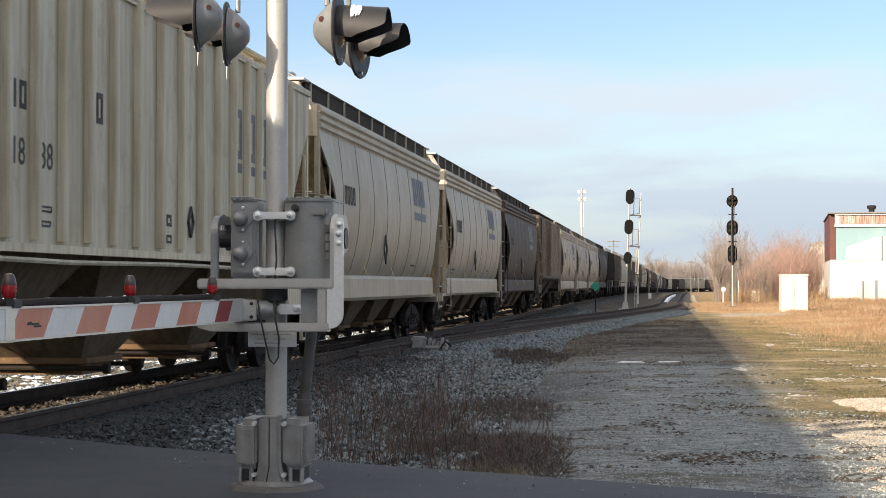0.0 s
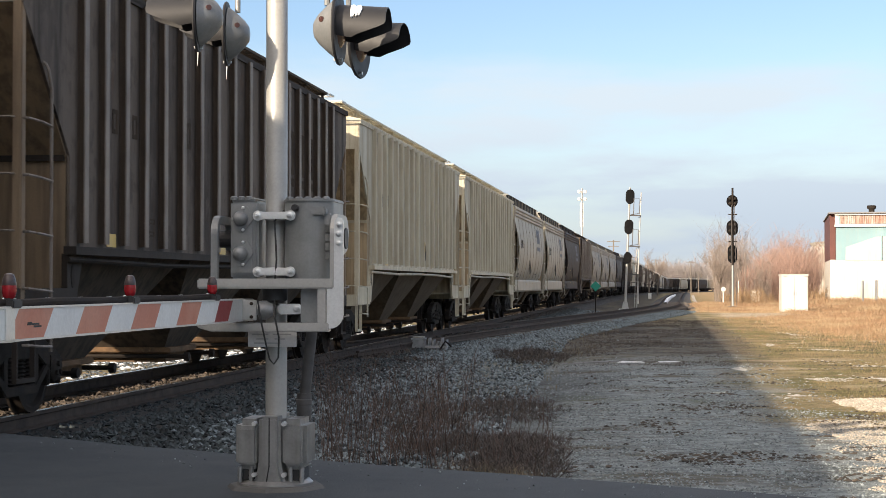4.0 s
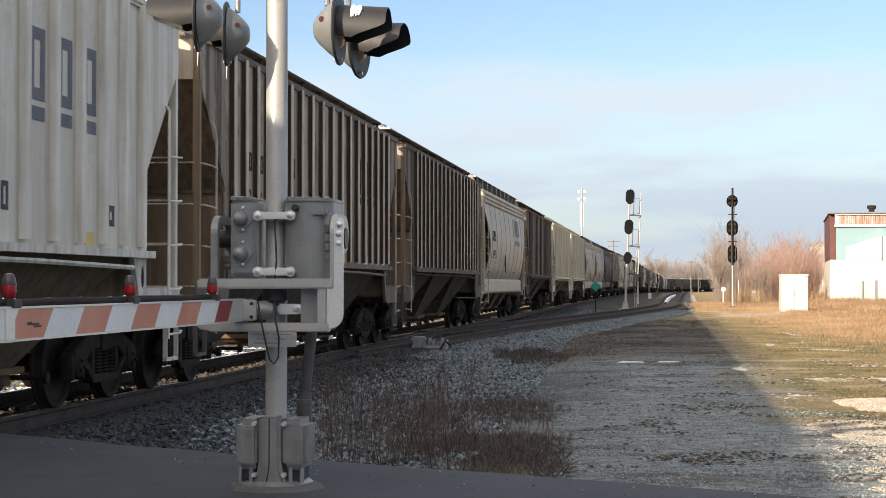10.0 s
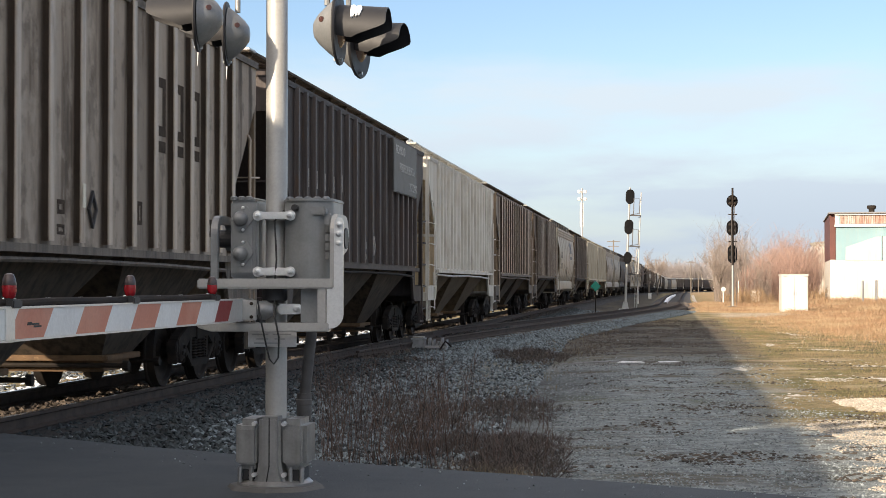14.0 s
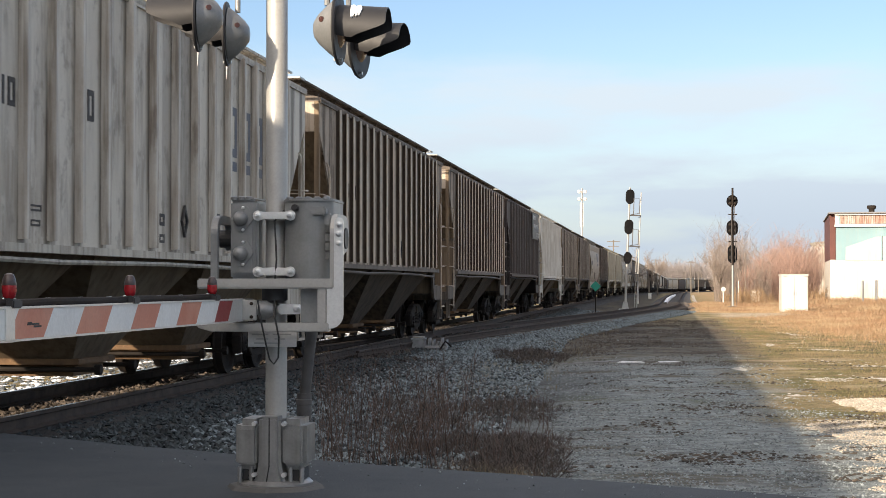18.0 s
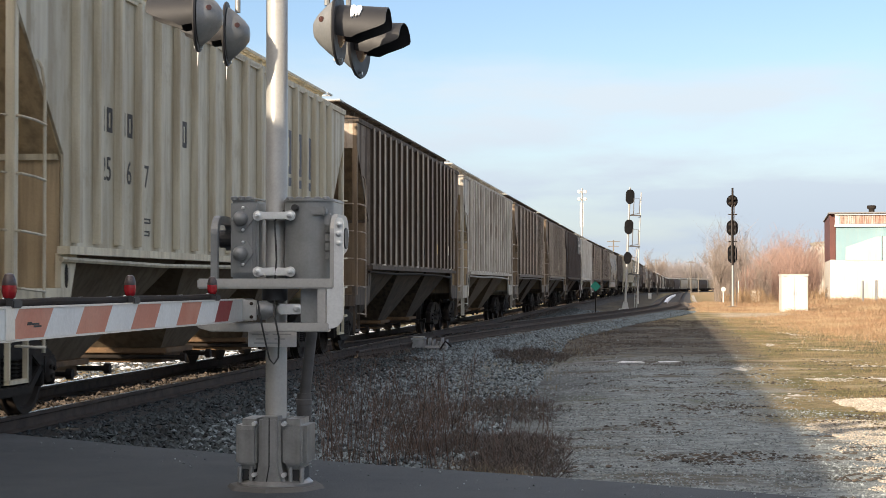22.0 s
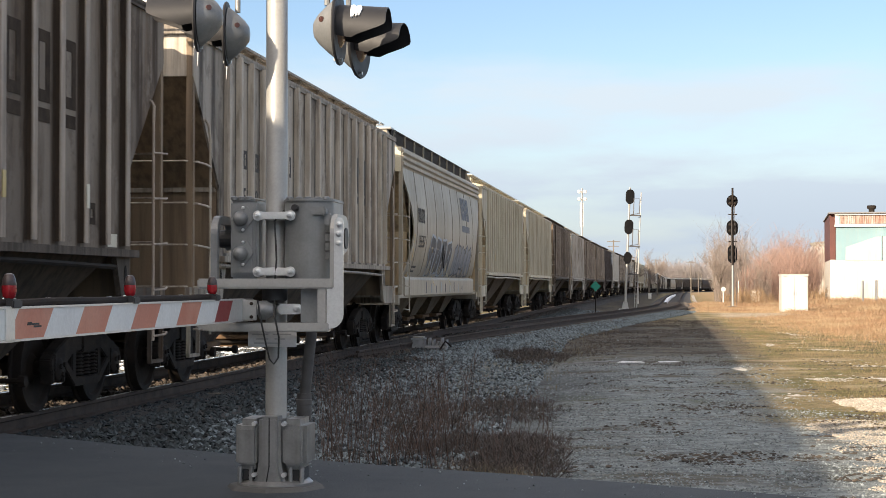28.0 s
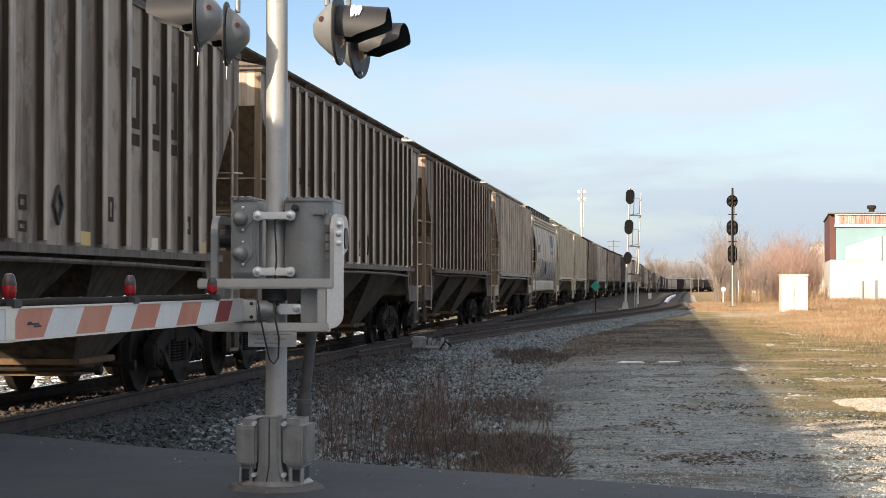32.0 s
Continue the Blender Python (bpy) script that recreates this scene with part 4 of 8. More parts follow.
def mesh_smooth_side():
    m = Mesh()
    n = 24
    rows = []
    for y, z in S_PROFILE:
        rows.append([(s_end(z) * (2 * i / n - 1), -y, z) for i in range(n + 1)])
    v = [p for r in rows for p in r] + [(x, y + 0.03, z) for r in rows for x, y, z in r]
    w, h = n + 1, len(rows)
    f = []
    for j in range(h - 1):
        for i in range(n):
            a = j * w + i
            f.append((a, a + 1, a + w + 1, a + w))
            b = a + w * h
            f.append((b, b + w, b + w + 1, b + 1))
    for j in range(h - 1):
        for i in (0, n):
            a = j * w + i
            f.append((a, a + w, a + w + w * h, a + w * h))
    m.add(v, f)
    return m.data("side_sheet", 0, True)


def mesh_seam():
    m = Mesh()
    prof = S_PROFILE
    for (y0, z0), (y1, z1) in zip(prof, prof[1:]):
        m.add([(-0.012, -y0, z0), (0.012, -y0, z0), (0.012, -y1, z1), (-0.012, -y1, z1), (-0.006, -y0 - 0.007, z0), (0.006, -y0 - 0.007, z0), (0.006, -y1 - 0.007, z1), (-0.006, -y1 - 0.007, z1)],
              [(4, 5, 6, 7), (0, 4, 7, 3), (1, 2, 6, 5)])
    return m.data("weld_seam")


def mesh_eaves():
    """Corrugated band under the roof edge: three long rolls."""
    m = Mesh()
    prof = [(-1.50, 3.95)]
    for k in range(3):
        z = 3.99 + 0.135 * k
        prof += [(-1.515, z), (-1.545, z + 0.03), (-1.545, z + 0.085), (-1.505, z + 0.115)]
    prof += [(-1.50, 4.41), (-1.40, 4.41), (-1.40, 3.95)]
    m.prism(prof, -7.90, 7.90, "x")
    return m.data("eaves_band")


def mesh_smooth_roof():
    m = Mesh()
    prof = [(-1.5, 4.37), (-1.46, 4.43), (-1.1, 4.54), (-0.6, 4.62), (0, 4.64), (0.6, 4.62), (1.1, 4.54), (1.46, 4.43), (1.5, 4.37)]
    m.prism(prof, -7.64, 7.64, "x")
    return m.data("roof", 0, False)


def mesh_smooth_end():
    return sloped_plate(7.84, 3.88, 6.62, 2.55, 1.46).data("end_sheet")


def mesh_smooth_frame():
    """End bracket: two posts with a sloped head that carries the walkway."""
    m = Mesh()
    for y in (-1, 1):
        m.box(7.80, 7.91, y * 1.47 - 0.045, y * 1.47 + 0.045, 1.1, 4.24)
        m.add([(7.74, y * 1.37, 4.2), (7.90, y * 1.37, 4.2), (7.90, y * 1.52, 4.2), (7.74, y * 1.52, 4.2), (7.74, y * 1.02, 4.76), (7.90, y * 1.02, 4.76), (7.90, y * 1.17, 4.76), (7.74, y * 1.17, 4.76)],
              [(0, 3, 2, 1), (4, 5, 6, 7), (0, 1, 5, 4), (1, 2, 6, 5), (2, 3, 7, 6), (3, 0, 4, 7)])
        m.box(7.72, 7.92, min(y * 0.2, y * 1.17), max(y * 0.2, y * 1.17), 4.70, 4.80)
    return m.data("end_frame", 0.012)


def mesh_smooth_sill():
    m = Mesh()
    m.prism([(-1.36, 1.52), (-1.43, 1.50), (-1.45, 1.44), (-1.45, 1.08), (-1.41, 1.02), (-1.36, 1.02)], -7.1, 7.1, "x")
    m.box(-7.55, 7.55, -1.40, -1.36, 1.05, 1.30)
    return m.data("side_sill")


def mesh_smooth_bin():
    m = Mesh()
    t, b = 1.55, 0.45
    top = [(-t, -1.35, 1.5), (t, -1.35, 1.5), (t, 1.35, 1.5), (-t, 1.35, 1.5)]
    bot = [(-b, -0.8, 0.52), (b, -0.8, 0.52), (b, 0.8, 0.52), (-b, 0.8, 0.52)]
    m.add(top + bot, [(0, 1, 5, 4), (1, 2, 6, 5), (2, 3, 7, 6), (3, 0, 4, 7), (4, 5, 6, 7), (3, 2, 1, 0)])
    return m.data("hopper_bay")


def smooth_hopper(paint, ink, label, digits=None, logo=None, graffiti=False, group="covered hopper cars of the train"):
    car = thing("covered_hopper_car", pose(0, 0, 0), label, "hopper car", group)
    p = MAT[paint]
    add_running_gear(car, S_HALF, 6.15, p)
    for rz in (0, 180):
        turn = pose(0, 0, 0, 0, 0, rz)
        put("side_sheet", shared("s_side", mesh_smooth_side), p, car, "", turn)
        for k in range(8):
            put("weld_seam", shared("s_seam", mesh_seam), MAT["seam"], car, "", turn @ Matrix.Translation(((-6.13 + 1.68 * k) * (1 if rz == 0 else -1), 0, 0)))
        put("eaves_band", shared("s_eaves", mesh_eaves), p, car, "", turn)
        put("side_sill", shared("s_sill", mesh_smooth_sill), p, car, "", turn)
        q = p if paint == "black" else MAT["slope"]
        put("end_sheet", shared("s_end", mesh_smooth_end), q, car, "", turn)
        put("end_plate", shared("s_endplate", lambda: Mesh().box(7.83, 7.93, -1.48, 1.48, 3.86, 4.40).data("end_plate")), MAT["cream"] if paint == "grey" else p, car, "", turn)
        put("end_bulkhead", shared("s_bulk", lambda: Mesh().box(6.55, 6.62, -1.42, 1.42, 1.08, 2.56).data("end_bulkhead")), q, car, "", turn)
        for y in (-0.55, 0.55):
            put("end_brace", shared(("s_brace", y), lambda: Mesh().prism([(7.83, 3.74), (7.83, 3.25), (7.1, 2.0), (6.8, 1.1), (6.62, 1.1), (6.62, 2.4)], y - 0.03, y + 0.03).data("end_brace")), q, car, "", turn)
        # plate added at the end to block sun streaks between cars
        put("centre_web", shared("s_web", lambda: Mesh().prism([(6.62, 1.09), (7.75, 1.09), (7.75, 3.6), (6.62, 2.3)], 0.27, 0.33).data("centre_web")), q, car, "", turn)
        put("brake_cylinder", shared("s_cyl", lambda: Mesh().lathe([(0.06, 6.5), (0.17, 6.52), (0.17, 6.85), (0.05, 6.9), (0.03, 7.2)], (0, -0.15, 1.35), "x", 14).box(6.45, 6.95, 0.2, 0.6, 1.1, 1.55).data("brake_cylinder")), MAT["truckiron"], car, "", turn)
        put("end_frame", shared("s_frame", mesh_smooth_frame), p, car, "", turn)
        put("end_platform", shared("s_plat", lambda: Mesh().box(6.3, 7.95, -1.42, 1.42, 1.02, 1.09).box(7.90, 8.06, -1.45, 1.45, 0.88, 1.08).data("end_platform")), p, car, "", turn)
        for s in (-1, 1):
            flip = turn @ Matrix.Diagonal((s, 1, 1, 1))
            add_corner_ladder(car, "s_ladder", p, flip, 7.85, -1.52, 0.70, 3.40)
            add_end_grabs(car, "s_grab", p, flip, 7.9)
        put("crossover_board", shared("s_cross", lambda: Mesh().box(7.5, 7.95, -1.25, 1.25, 4.82, 4.86).data("crossover_board")), MAT["galv"], car, "", turn)
    put("roof", shared("s_roof", mesh_smooth_roof), p, car)
    for y in (-1.19, 1.19):
        put("board_skirt", shared("s_skirt", lambda: Mesh().box(-7.6, 7.6, -0.01, 0.01, 4.42, 4.82).data("board_skirt")), MAT["steel"], car, "", pose(0, y, 0))
        for k in range(10):
            put("skirt_post", shared("s_skirtpost", lambda: Mesh().box(-0.02, 0.02, -0.02, 0.02, 4.42, 4.84).data("skirt_post")), p, car, "", pose(-7.2 + 1.6 * k, y * 1.02, 0))
    put("trough_hatch", shared("s_hatch", lambda: Mesh().box(-7.1, 7.1, -0.55, 0.55, 4.58, 4.80).data("trough_hatch", 0.04)), MAT["darkbay"], car)
    for y in (-1.0, 1.0):
        put("running_board", shared(("grating", 7.6), lambda: mesh_grating(7.6, -0.2, 0.2, 4.84)), MAT["steel"], car, "", pose(0, y, 0))
    for x in (-4.3, -1.45, 1.45, 4.3):
        put("hopper_bay", shared("s_bin", mesh_smooth_bin), MAT["bay"], car, "", pose(x, 0, 0))
        add_outlet(car, x)
    dress_smooth(car, ink, digits, logo, graffiti)
    return car


def flank_y(z):
    for (y0, z0), (y1, z1) in zip(S_PROFILE, S_PROFILE[1:]):
        if z0 <= z <= z1:
            return y0 + (y1 - y0) * (z - z0) / (z1 - z0)
    return 1.6


def wrap(me):
    """Bends flat lettering (x, z) on to the round flank."""
    for v in me.vertices:
        v.co.y = -flank_y(v.co.z) - 0.008 + (v.co.y * 0.5)
    return me


def flat_to_flank(me, x, z):
    me.transform(on_side(x, 0, z))
    return wrap(me)


def diamond(x, z, r=0.2, y=None):
    """A thin diamond frame for a placard."""
    m = Mesh()
    for a in range(4):
        c0, s0, c1, s1 = math.cos(a * 1.5708), math.sin(a * 1.5708), math.cos((a + 1) * 1.5708), math.sin((a + 1) * 1.5708)
        q = [(x + c0 * r, z + s0 * r * 1.5), (x + c1 * r, z + s1 * r * 1.5), (x + c1 * r * 0.75, z + s1 * r * 1.15), (x + c0 * r * 0.75, z + s0 * r * 1.15)]
        yy = -1.56 if y is None else y
        m.prism(q, yy - 0.05, yy - 0.02)
    return m.data("placard_holder")


def dress_smooth(car, ink, digits, logo, graffiti):
    ink = MAT[ink]

    for k in range(4):
        def mark():
            m = Mesh()
            x = -6.0 + k * 0.29
            for a, b, c, d in ((0, 0.06, 0, 0.34), (0.14, 0.20, 0, 0.34), (0.06, 0.14, 0, 0.06), (0.06, 0.14, 0.28, 0.34)):
                m.box(x + a, x + b, -0.002, 0.002, 2.79 + c, 2.79 + d)
            return wrap(m.data("mark_block"))
        put("mark_block", shared(("s_mark", k), mark), ink, car)
    if digits:
        put("car_number", shared(("s_dig", digits), lambda: flat_to_flank(text_mesh(digits, 0.30, 0.86), -5.24, 2.21)), ink, car)
    for x0, x1, z0, z1 in ((-6.2, -5.5, 1.72, 1.77), (-6.2, -5.7, 1.62, 1.66), (3.0, 3.7, 1.75, 1.79)):
        put("data_line", shared(("s_row", x0, z0), lambda: wrap(Mesh().box(x0, x1, -0.002, 0.002, z0, z1).data("data_line"))), ink, car)
    put("placard_holder", shared("s_placard", lambda: diamond(-1.3, 2.05)), MAT["ink"], car)
    for x0, z1 in ((-6.45, 2.5), (-3.15, 2.2), (0.2, 2.2)):
        put("yellow_stripe", shared(("s_ys", x0), lambda: wrap(Mesh().box(x0, x0 + 0.06, -0.002, 0.002, z1 - 0.5, z1).box(x0, x0 + 0.06, -0.002, 0.002, z1 - 0.9, z1 - 0.5).data("yellow_stripe"))), MAT["yellow"], car, "faded yellow upright stripe")
    if logo:
        for k in range(3):
            def block():
                m = Mesh()
                x = 2.80 + k * 0.65
                for j in range(4):
                    m.box(x, x + 0.22, -0.002, 0.002, 3.16 + j * 0.16, 3.32 + j * 0.16)
                    m.box(x + 0.32, x + 0.54, -0.002, 0.002, 3.16 + j * 0.16, 3.32 + j * 0.16)
                m.box(x + 0.22, x + 0.32, -0.002, 0.002, 3.16, 3.34)
                m.box(x + 0.22, x + 0.32, -0.002, 0.002, 3.62, 3.80)
                return wrap(m.data("logo_block"))
            put("logo_block", shared(("s_logo", k), block), MAT["bluegrey"], car, "blue-grey painted logo block")
        put("logo_bar", shared("s_logobar", lambda: wrap(Mesh().box(2.80, 4.65, -0.002, 0.002, 2.82, 3.00).data("logo_bar"))), MAT["bluegrey"], car)
    if graffiti:
        for k in range(4):
            graffiti_letter(car, 40 + k, -3.25 + k * 1.12, 2.02, 0.56, 0.46, "sprayblack", "skyblue")
        for k in range(5):
            graffiti_letter(car, 50 + k, 1.65 + k * 0.82, 1.97, 0.42, 0.42, "spraygrey", "bluegrey")
        for k in range(9):
            x = -3.6 + k * 0.95
            put("graffiti_drip", shared(("drip", k), lambda: Mesh().box(x, x + 0.09, -1.462, -1.456, 1.12, 1.40 - 0.05 * (k % 3)).data("graffiti_drip")), MAT["skyblue" if k % 2 else "bluegrey"], car)


def graffiti_letter(car, seed, cx, cz, rx, rz, fill, edge):
    """A bubble shape with a thick outline and a slot in it, laid on the round flank."""
    def outline(k, n=44):
        pts = []
        for i in range(n):
            a = 2 * math.pi * i / n
            c, s = math.cos(a), math.sin(a)
            r = (abs(c) ** 3.2 + abs(s) ** 3.2) ** (-1 / 3.2) * (1 + 0.30 * noise.noise((c * 1.3 + seed * 3.1, s * 1.3, 0)))
            pts.append((cx + rx * k * r * c + 0.12 * s * rz * k, min(max(cz + rz * k * r * s, 1.53), 3.0)))
        return pts

    def ring(outer, inner, lift):
        def make():
            m = Mesh()
            o, q = outline(outer), outline(inner) if inner else [(cx, cz)] * 44
            v = [(x, -flank_y(z) - lift, z) for x, z in o + q]
            m.add(v, [(i, (i + 1) % 44, 44 + (i + 1) % 44, 44 + i) for i in range(44)])
            return m.data("graffiti")
        return make
    put("graffiti_fill", shared(("gf", seed), ring(0.94, 0.0, 0.010)), MAT[fill], car, "spray-painted graffiti letter")
    put("graffiti_outline", shared(("go", seed), ring(1.05, 0.93, 0.013)), MAT[edge], car)
    rnd = random.Random(seed)

    def stroke(k):
        """A bent paint stroke inside the letter."""
        def make():
            m = Mesh()
            x0, z0 = cx + rx * rnd.uniform(-0.55, 0.25), cz - rz * rnd.uniform(0.3, 0.7)
            pts = [(x0 + rx * (0.22 * q + 0.25 * math.sin(q * rnd.uniform(1.2, 2.6))), z0 + rz * 0.28 * q) for q in range(5)]
            v = []
            for x, z in pts:
                z = min(max(z, 1.53), 3.0)
                v += [(x - 0.022, -flank_y(z) - 0.014, z), (x + 0.022, -flank_y(z) - 0.014, z)]
            m.add(v, [(2 * q, 2 * q + 1, 2 * q + 3, 2 * q + 2) for q in range(4)])
            return m.data("graffiti")
        return make
    for k in range(2):
        put("graffiti_stroke", shared(("gs", seed, k), stroke(k)), MAT[edge], car)


MAT["seam"] = material("grime_in_seam", (0.15, 0.125, 0.10), 0.8)
MAT["bluegrey"] = material("faded_blue_ink", (0.085, 0.10, 0.135), 0.6, tint=(0.2, 0.2, 0.2), amount=0.4)
MAT["sprayblack"] = material("dark_grey_spray", (0.070, 0.076, 0.085), 0.6, tint=(0.13, 0.135, 0.14), amount=0.6, scale=3)
MAT["spraygrey"] = material("grey_blue_spray", (0.25, 0.28, 0.32), 0.55)
MAT["skyblue"] = material("pale_blue_spray", (0.34, 0.42, 0.52), 0.5)
MAT["ink"] = material("dark_ink", (0.03, 0.03, 0.033), 0.7, tint=(0.13, 0.12, 0.11), amount=0.4)
MAT["chalk"] = material("worn_white_ink", (0.42, 0.40, 0.37), 0.7, tint=(0.12, 0.11, 0.1), amount=0.7)
MAT["yellow"] = material("yellow_reflector", (0.60, 0.42, 0.10), 0.4, tint=(0.4, 0.32, 0.16), amount=0.5)
MAT["whiteplate"] = material("white_reflector", (0.66, 0.63, 0.52), 0.4)

SPEED = 9.39
CREAM = "cream-painted ribbed covered hopper car, rolling on the near track"
PALE = "pale grey ribbed covered hopper car streaked with rust"
DRAB = "grimy grey-brown ribbed covered hopper car, rolling on the track"
BROWN = "sooty dark brown ribbed covered hopper car, rolling on the track"
MAT["fadedink"] = material("faded_black_stencil_paint", (0.048, 0.038, 0.031), 0.9, tint=(0.095, 0.074, 0.058), amount=0.8, scale=5, streak=0.4, streak_col=(0.09, 0.07, 0.055), gloss=0.1)
UMBER = "worn rust-brown ribbed covered hopper car, rolling on the track"
BLACK = "faded black ribbed covered hopper car with a grey name board"
SMOOTH = "grey smooth round-sided covered hopper car, rolling on the track"
GRAF = "grey round-sided covered hopper car with blue graffiti, rolling on the track"
DARKS = "dark grey smooth round-sided covered hopper car, rolling on the track"
PL = ((1, "yellow"), (7, "yellow"), (10, "yellow"), (13, "whiteplate"), (17, "yellow"))
PL2 = ((2, "whiteplate"), (8, "whiteplate"), (12, "yellow"), (15, "whiteplate"), (17, "whiteplate"))
# the cars in order from the one at the crossing at the start back to the last one
# kind, paint, length, label, lettering colour, digits, logo, reflectors
TRAIL = [
    ("r", "cream", CREAM, "ink", ("25", "18", "38"), "bluegrey", ()),
    ("r", "cream", CREAM, "ink", ("25", "24", "93"), "bluegrey", ((2, "yellow"), (9, "yellow"))),
    ("r", "soot", BROWN, "ink", None, "ink", PL),
    ("s", "grey", SMOOTH, "ink", "254752", "logo", ()),
    ("r", "brown", BROWN, "ink", None, "ink", PL),
    ("r", "drab", DRAB, "ink", ("03", "86"), "ink", PL),
    ("r", "offwhite", "off-white ribbed covered hopper car with a block logo", "ink", ("25", "18", "58"), "bluegrey", ((2, "yellow"), (14, "yellow"))),
    ("r", "black", BLACK, "chalk", ("25", "65", "2"), None, ()),
    ("r", "drab", DRAB, "ink", None, "ink", ((5, "yellow"), (9, "whiteplate"))),
    ("r", "drab", DRAB, "ink", ("57", "8"), "ink", ()),
    ("r", "pale", PALE, "ink", None, "bluegrey", ((14, "whiteplate"),)),
    ("r", "umber", UMBER, "ink", ("25", "04", "10"), None, PL2),
    ("r", "cream", CREAM, "ink", ("25", "16", "7"), "bluegrey", ()),
    ("r", "cream", CREAM, "ink", ("60", "22"), "bluegrey", ((3, "yellow"), (8, "yellow"))),
    ("g", "grey", GRAF, "ink", "255357", "logo", ()),
    ("r", "ash", PALE, "ink", ("15", "08", "6"), "ink", ((5, "yellow"),)),
    ("r", "umber", UMBER, "ink", None, "ink", PL2),
    ("r", "drab", DRAB, "ink", ("5", "90"), "ink", PL2),
    ("r", "drab", DRAB, "ink", None, "ink", PL),
    ("r", "brown", BROWN, "ink", None, None, ()),
    ("r", "cream", CREAM, "ink", None, None, ()),
]
# middle of each car of the list above, along the track at the start
MIDDLE = [19.42, 2.29, -14.85, -31.6, -48.35, -65.25, -81.99, -98.85, -115.65, -132.95, -149.92, -166.95, -184.08, -201.2, -217.81, -234.57, -251.62, -268.6, -285.66, -302.66, -319.66]
LENGTH = {"r": 17.0, "s": 16.66}
# the cars ahead of them, already past the crossing
AHEAD = [("s", "grey", SMOOTH), ("s", "grey", SMOOTH), ("s", "black", DARKS), ("r", "brown", BROWN), ("s", "grey", SMOOTH), ("s", "grey", SMOOTH), ("s", "grey", SMOOTH), ("s", "black", DARKS)]
CARS = []


def make_train():
    for (kind, paint, label, ink, digits, logo, plates), middle in zip(TRAIL, MIDDLE):
        if kind == "r":
            car = ribbed_hopper(paint, ink, label, logo, digits, plates)
        else:
            car = smooth_hopper(paint, ink, label, digits, logo, kind == "g")
        CARS.append((car, middle))
        if paint == "black":
            board = put("name_board", shared("board", lambda: Mesh().box(2.85, 6.20, -R_SHEET - 0.125, -R_SHEET - 0.09, 3.30, 4.44).data("name_board", 0.02)), MAT["boardgrey"], car, "grey name board with white lettering")
            for txt, x, z in (("RICHMOND", 3.75, 4.14), ("FREDERICKSBURG &", 4.70, 3.78), ("POTOMAC", 5.66, 3.42)):
                put("name", text_mesh(txt, 0.19, 0.9), MAT["boardwhite"], board, "", on_side(x * KX, -R_SHEET - 0.130, z))
    s = 27.6
    for kind, paint, label in AHEAD:
        n = LENGTH[kind]
        car = ribbed_hopper(paint, "ink", label, None, None, ()) if kind == "r" else smooth_hopper(paint, "ink", label, None, "logo")
        CARS.append((car, s + n / 2))
        s += n
    far_cars(s)


MAT["boardwhite"] = material("faded_white_letters", (0.58, 0.59, 0.58), 0.7)
MAT["boardgrey"] = material("faded_grey_board", (0.16, 0.165, 0.16), 0.7, tint=(0.1, 0.1, 0.1), amount=0.5)


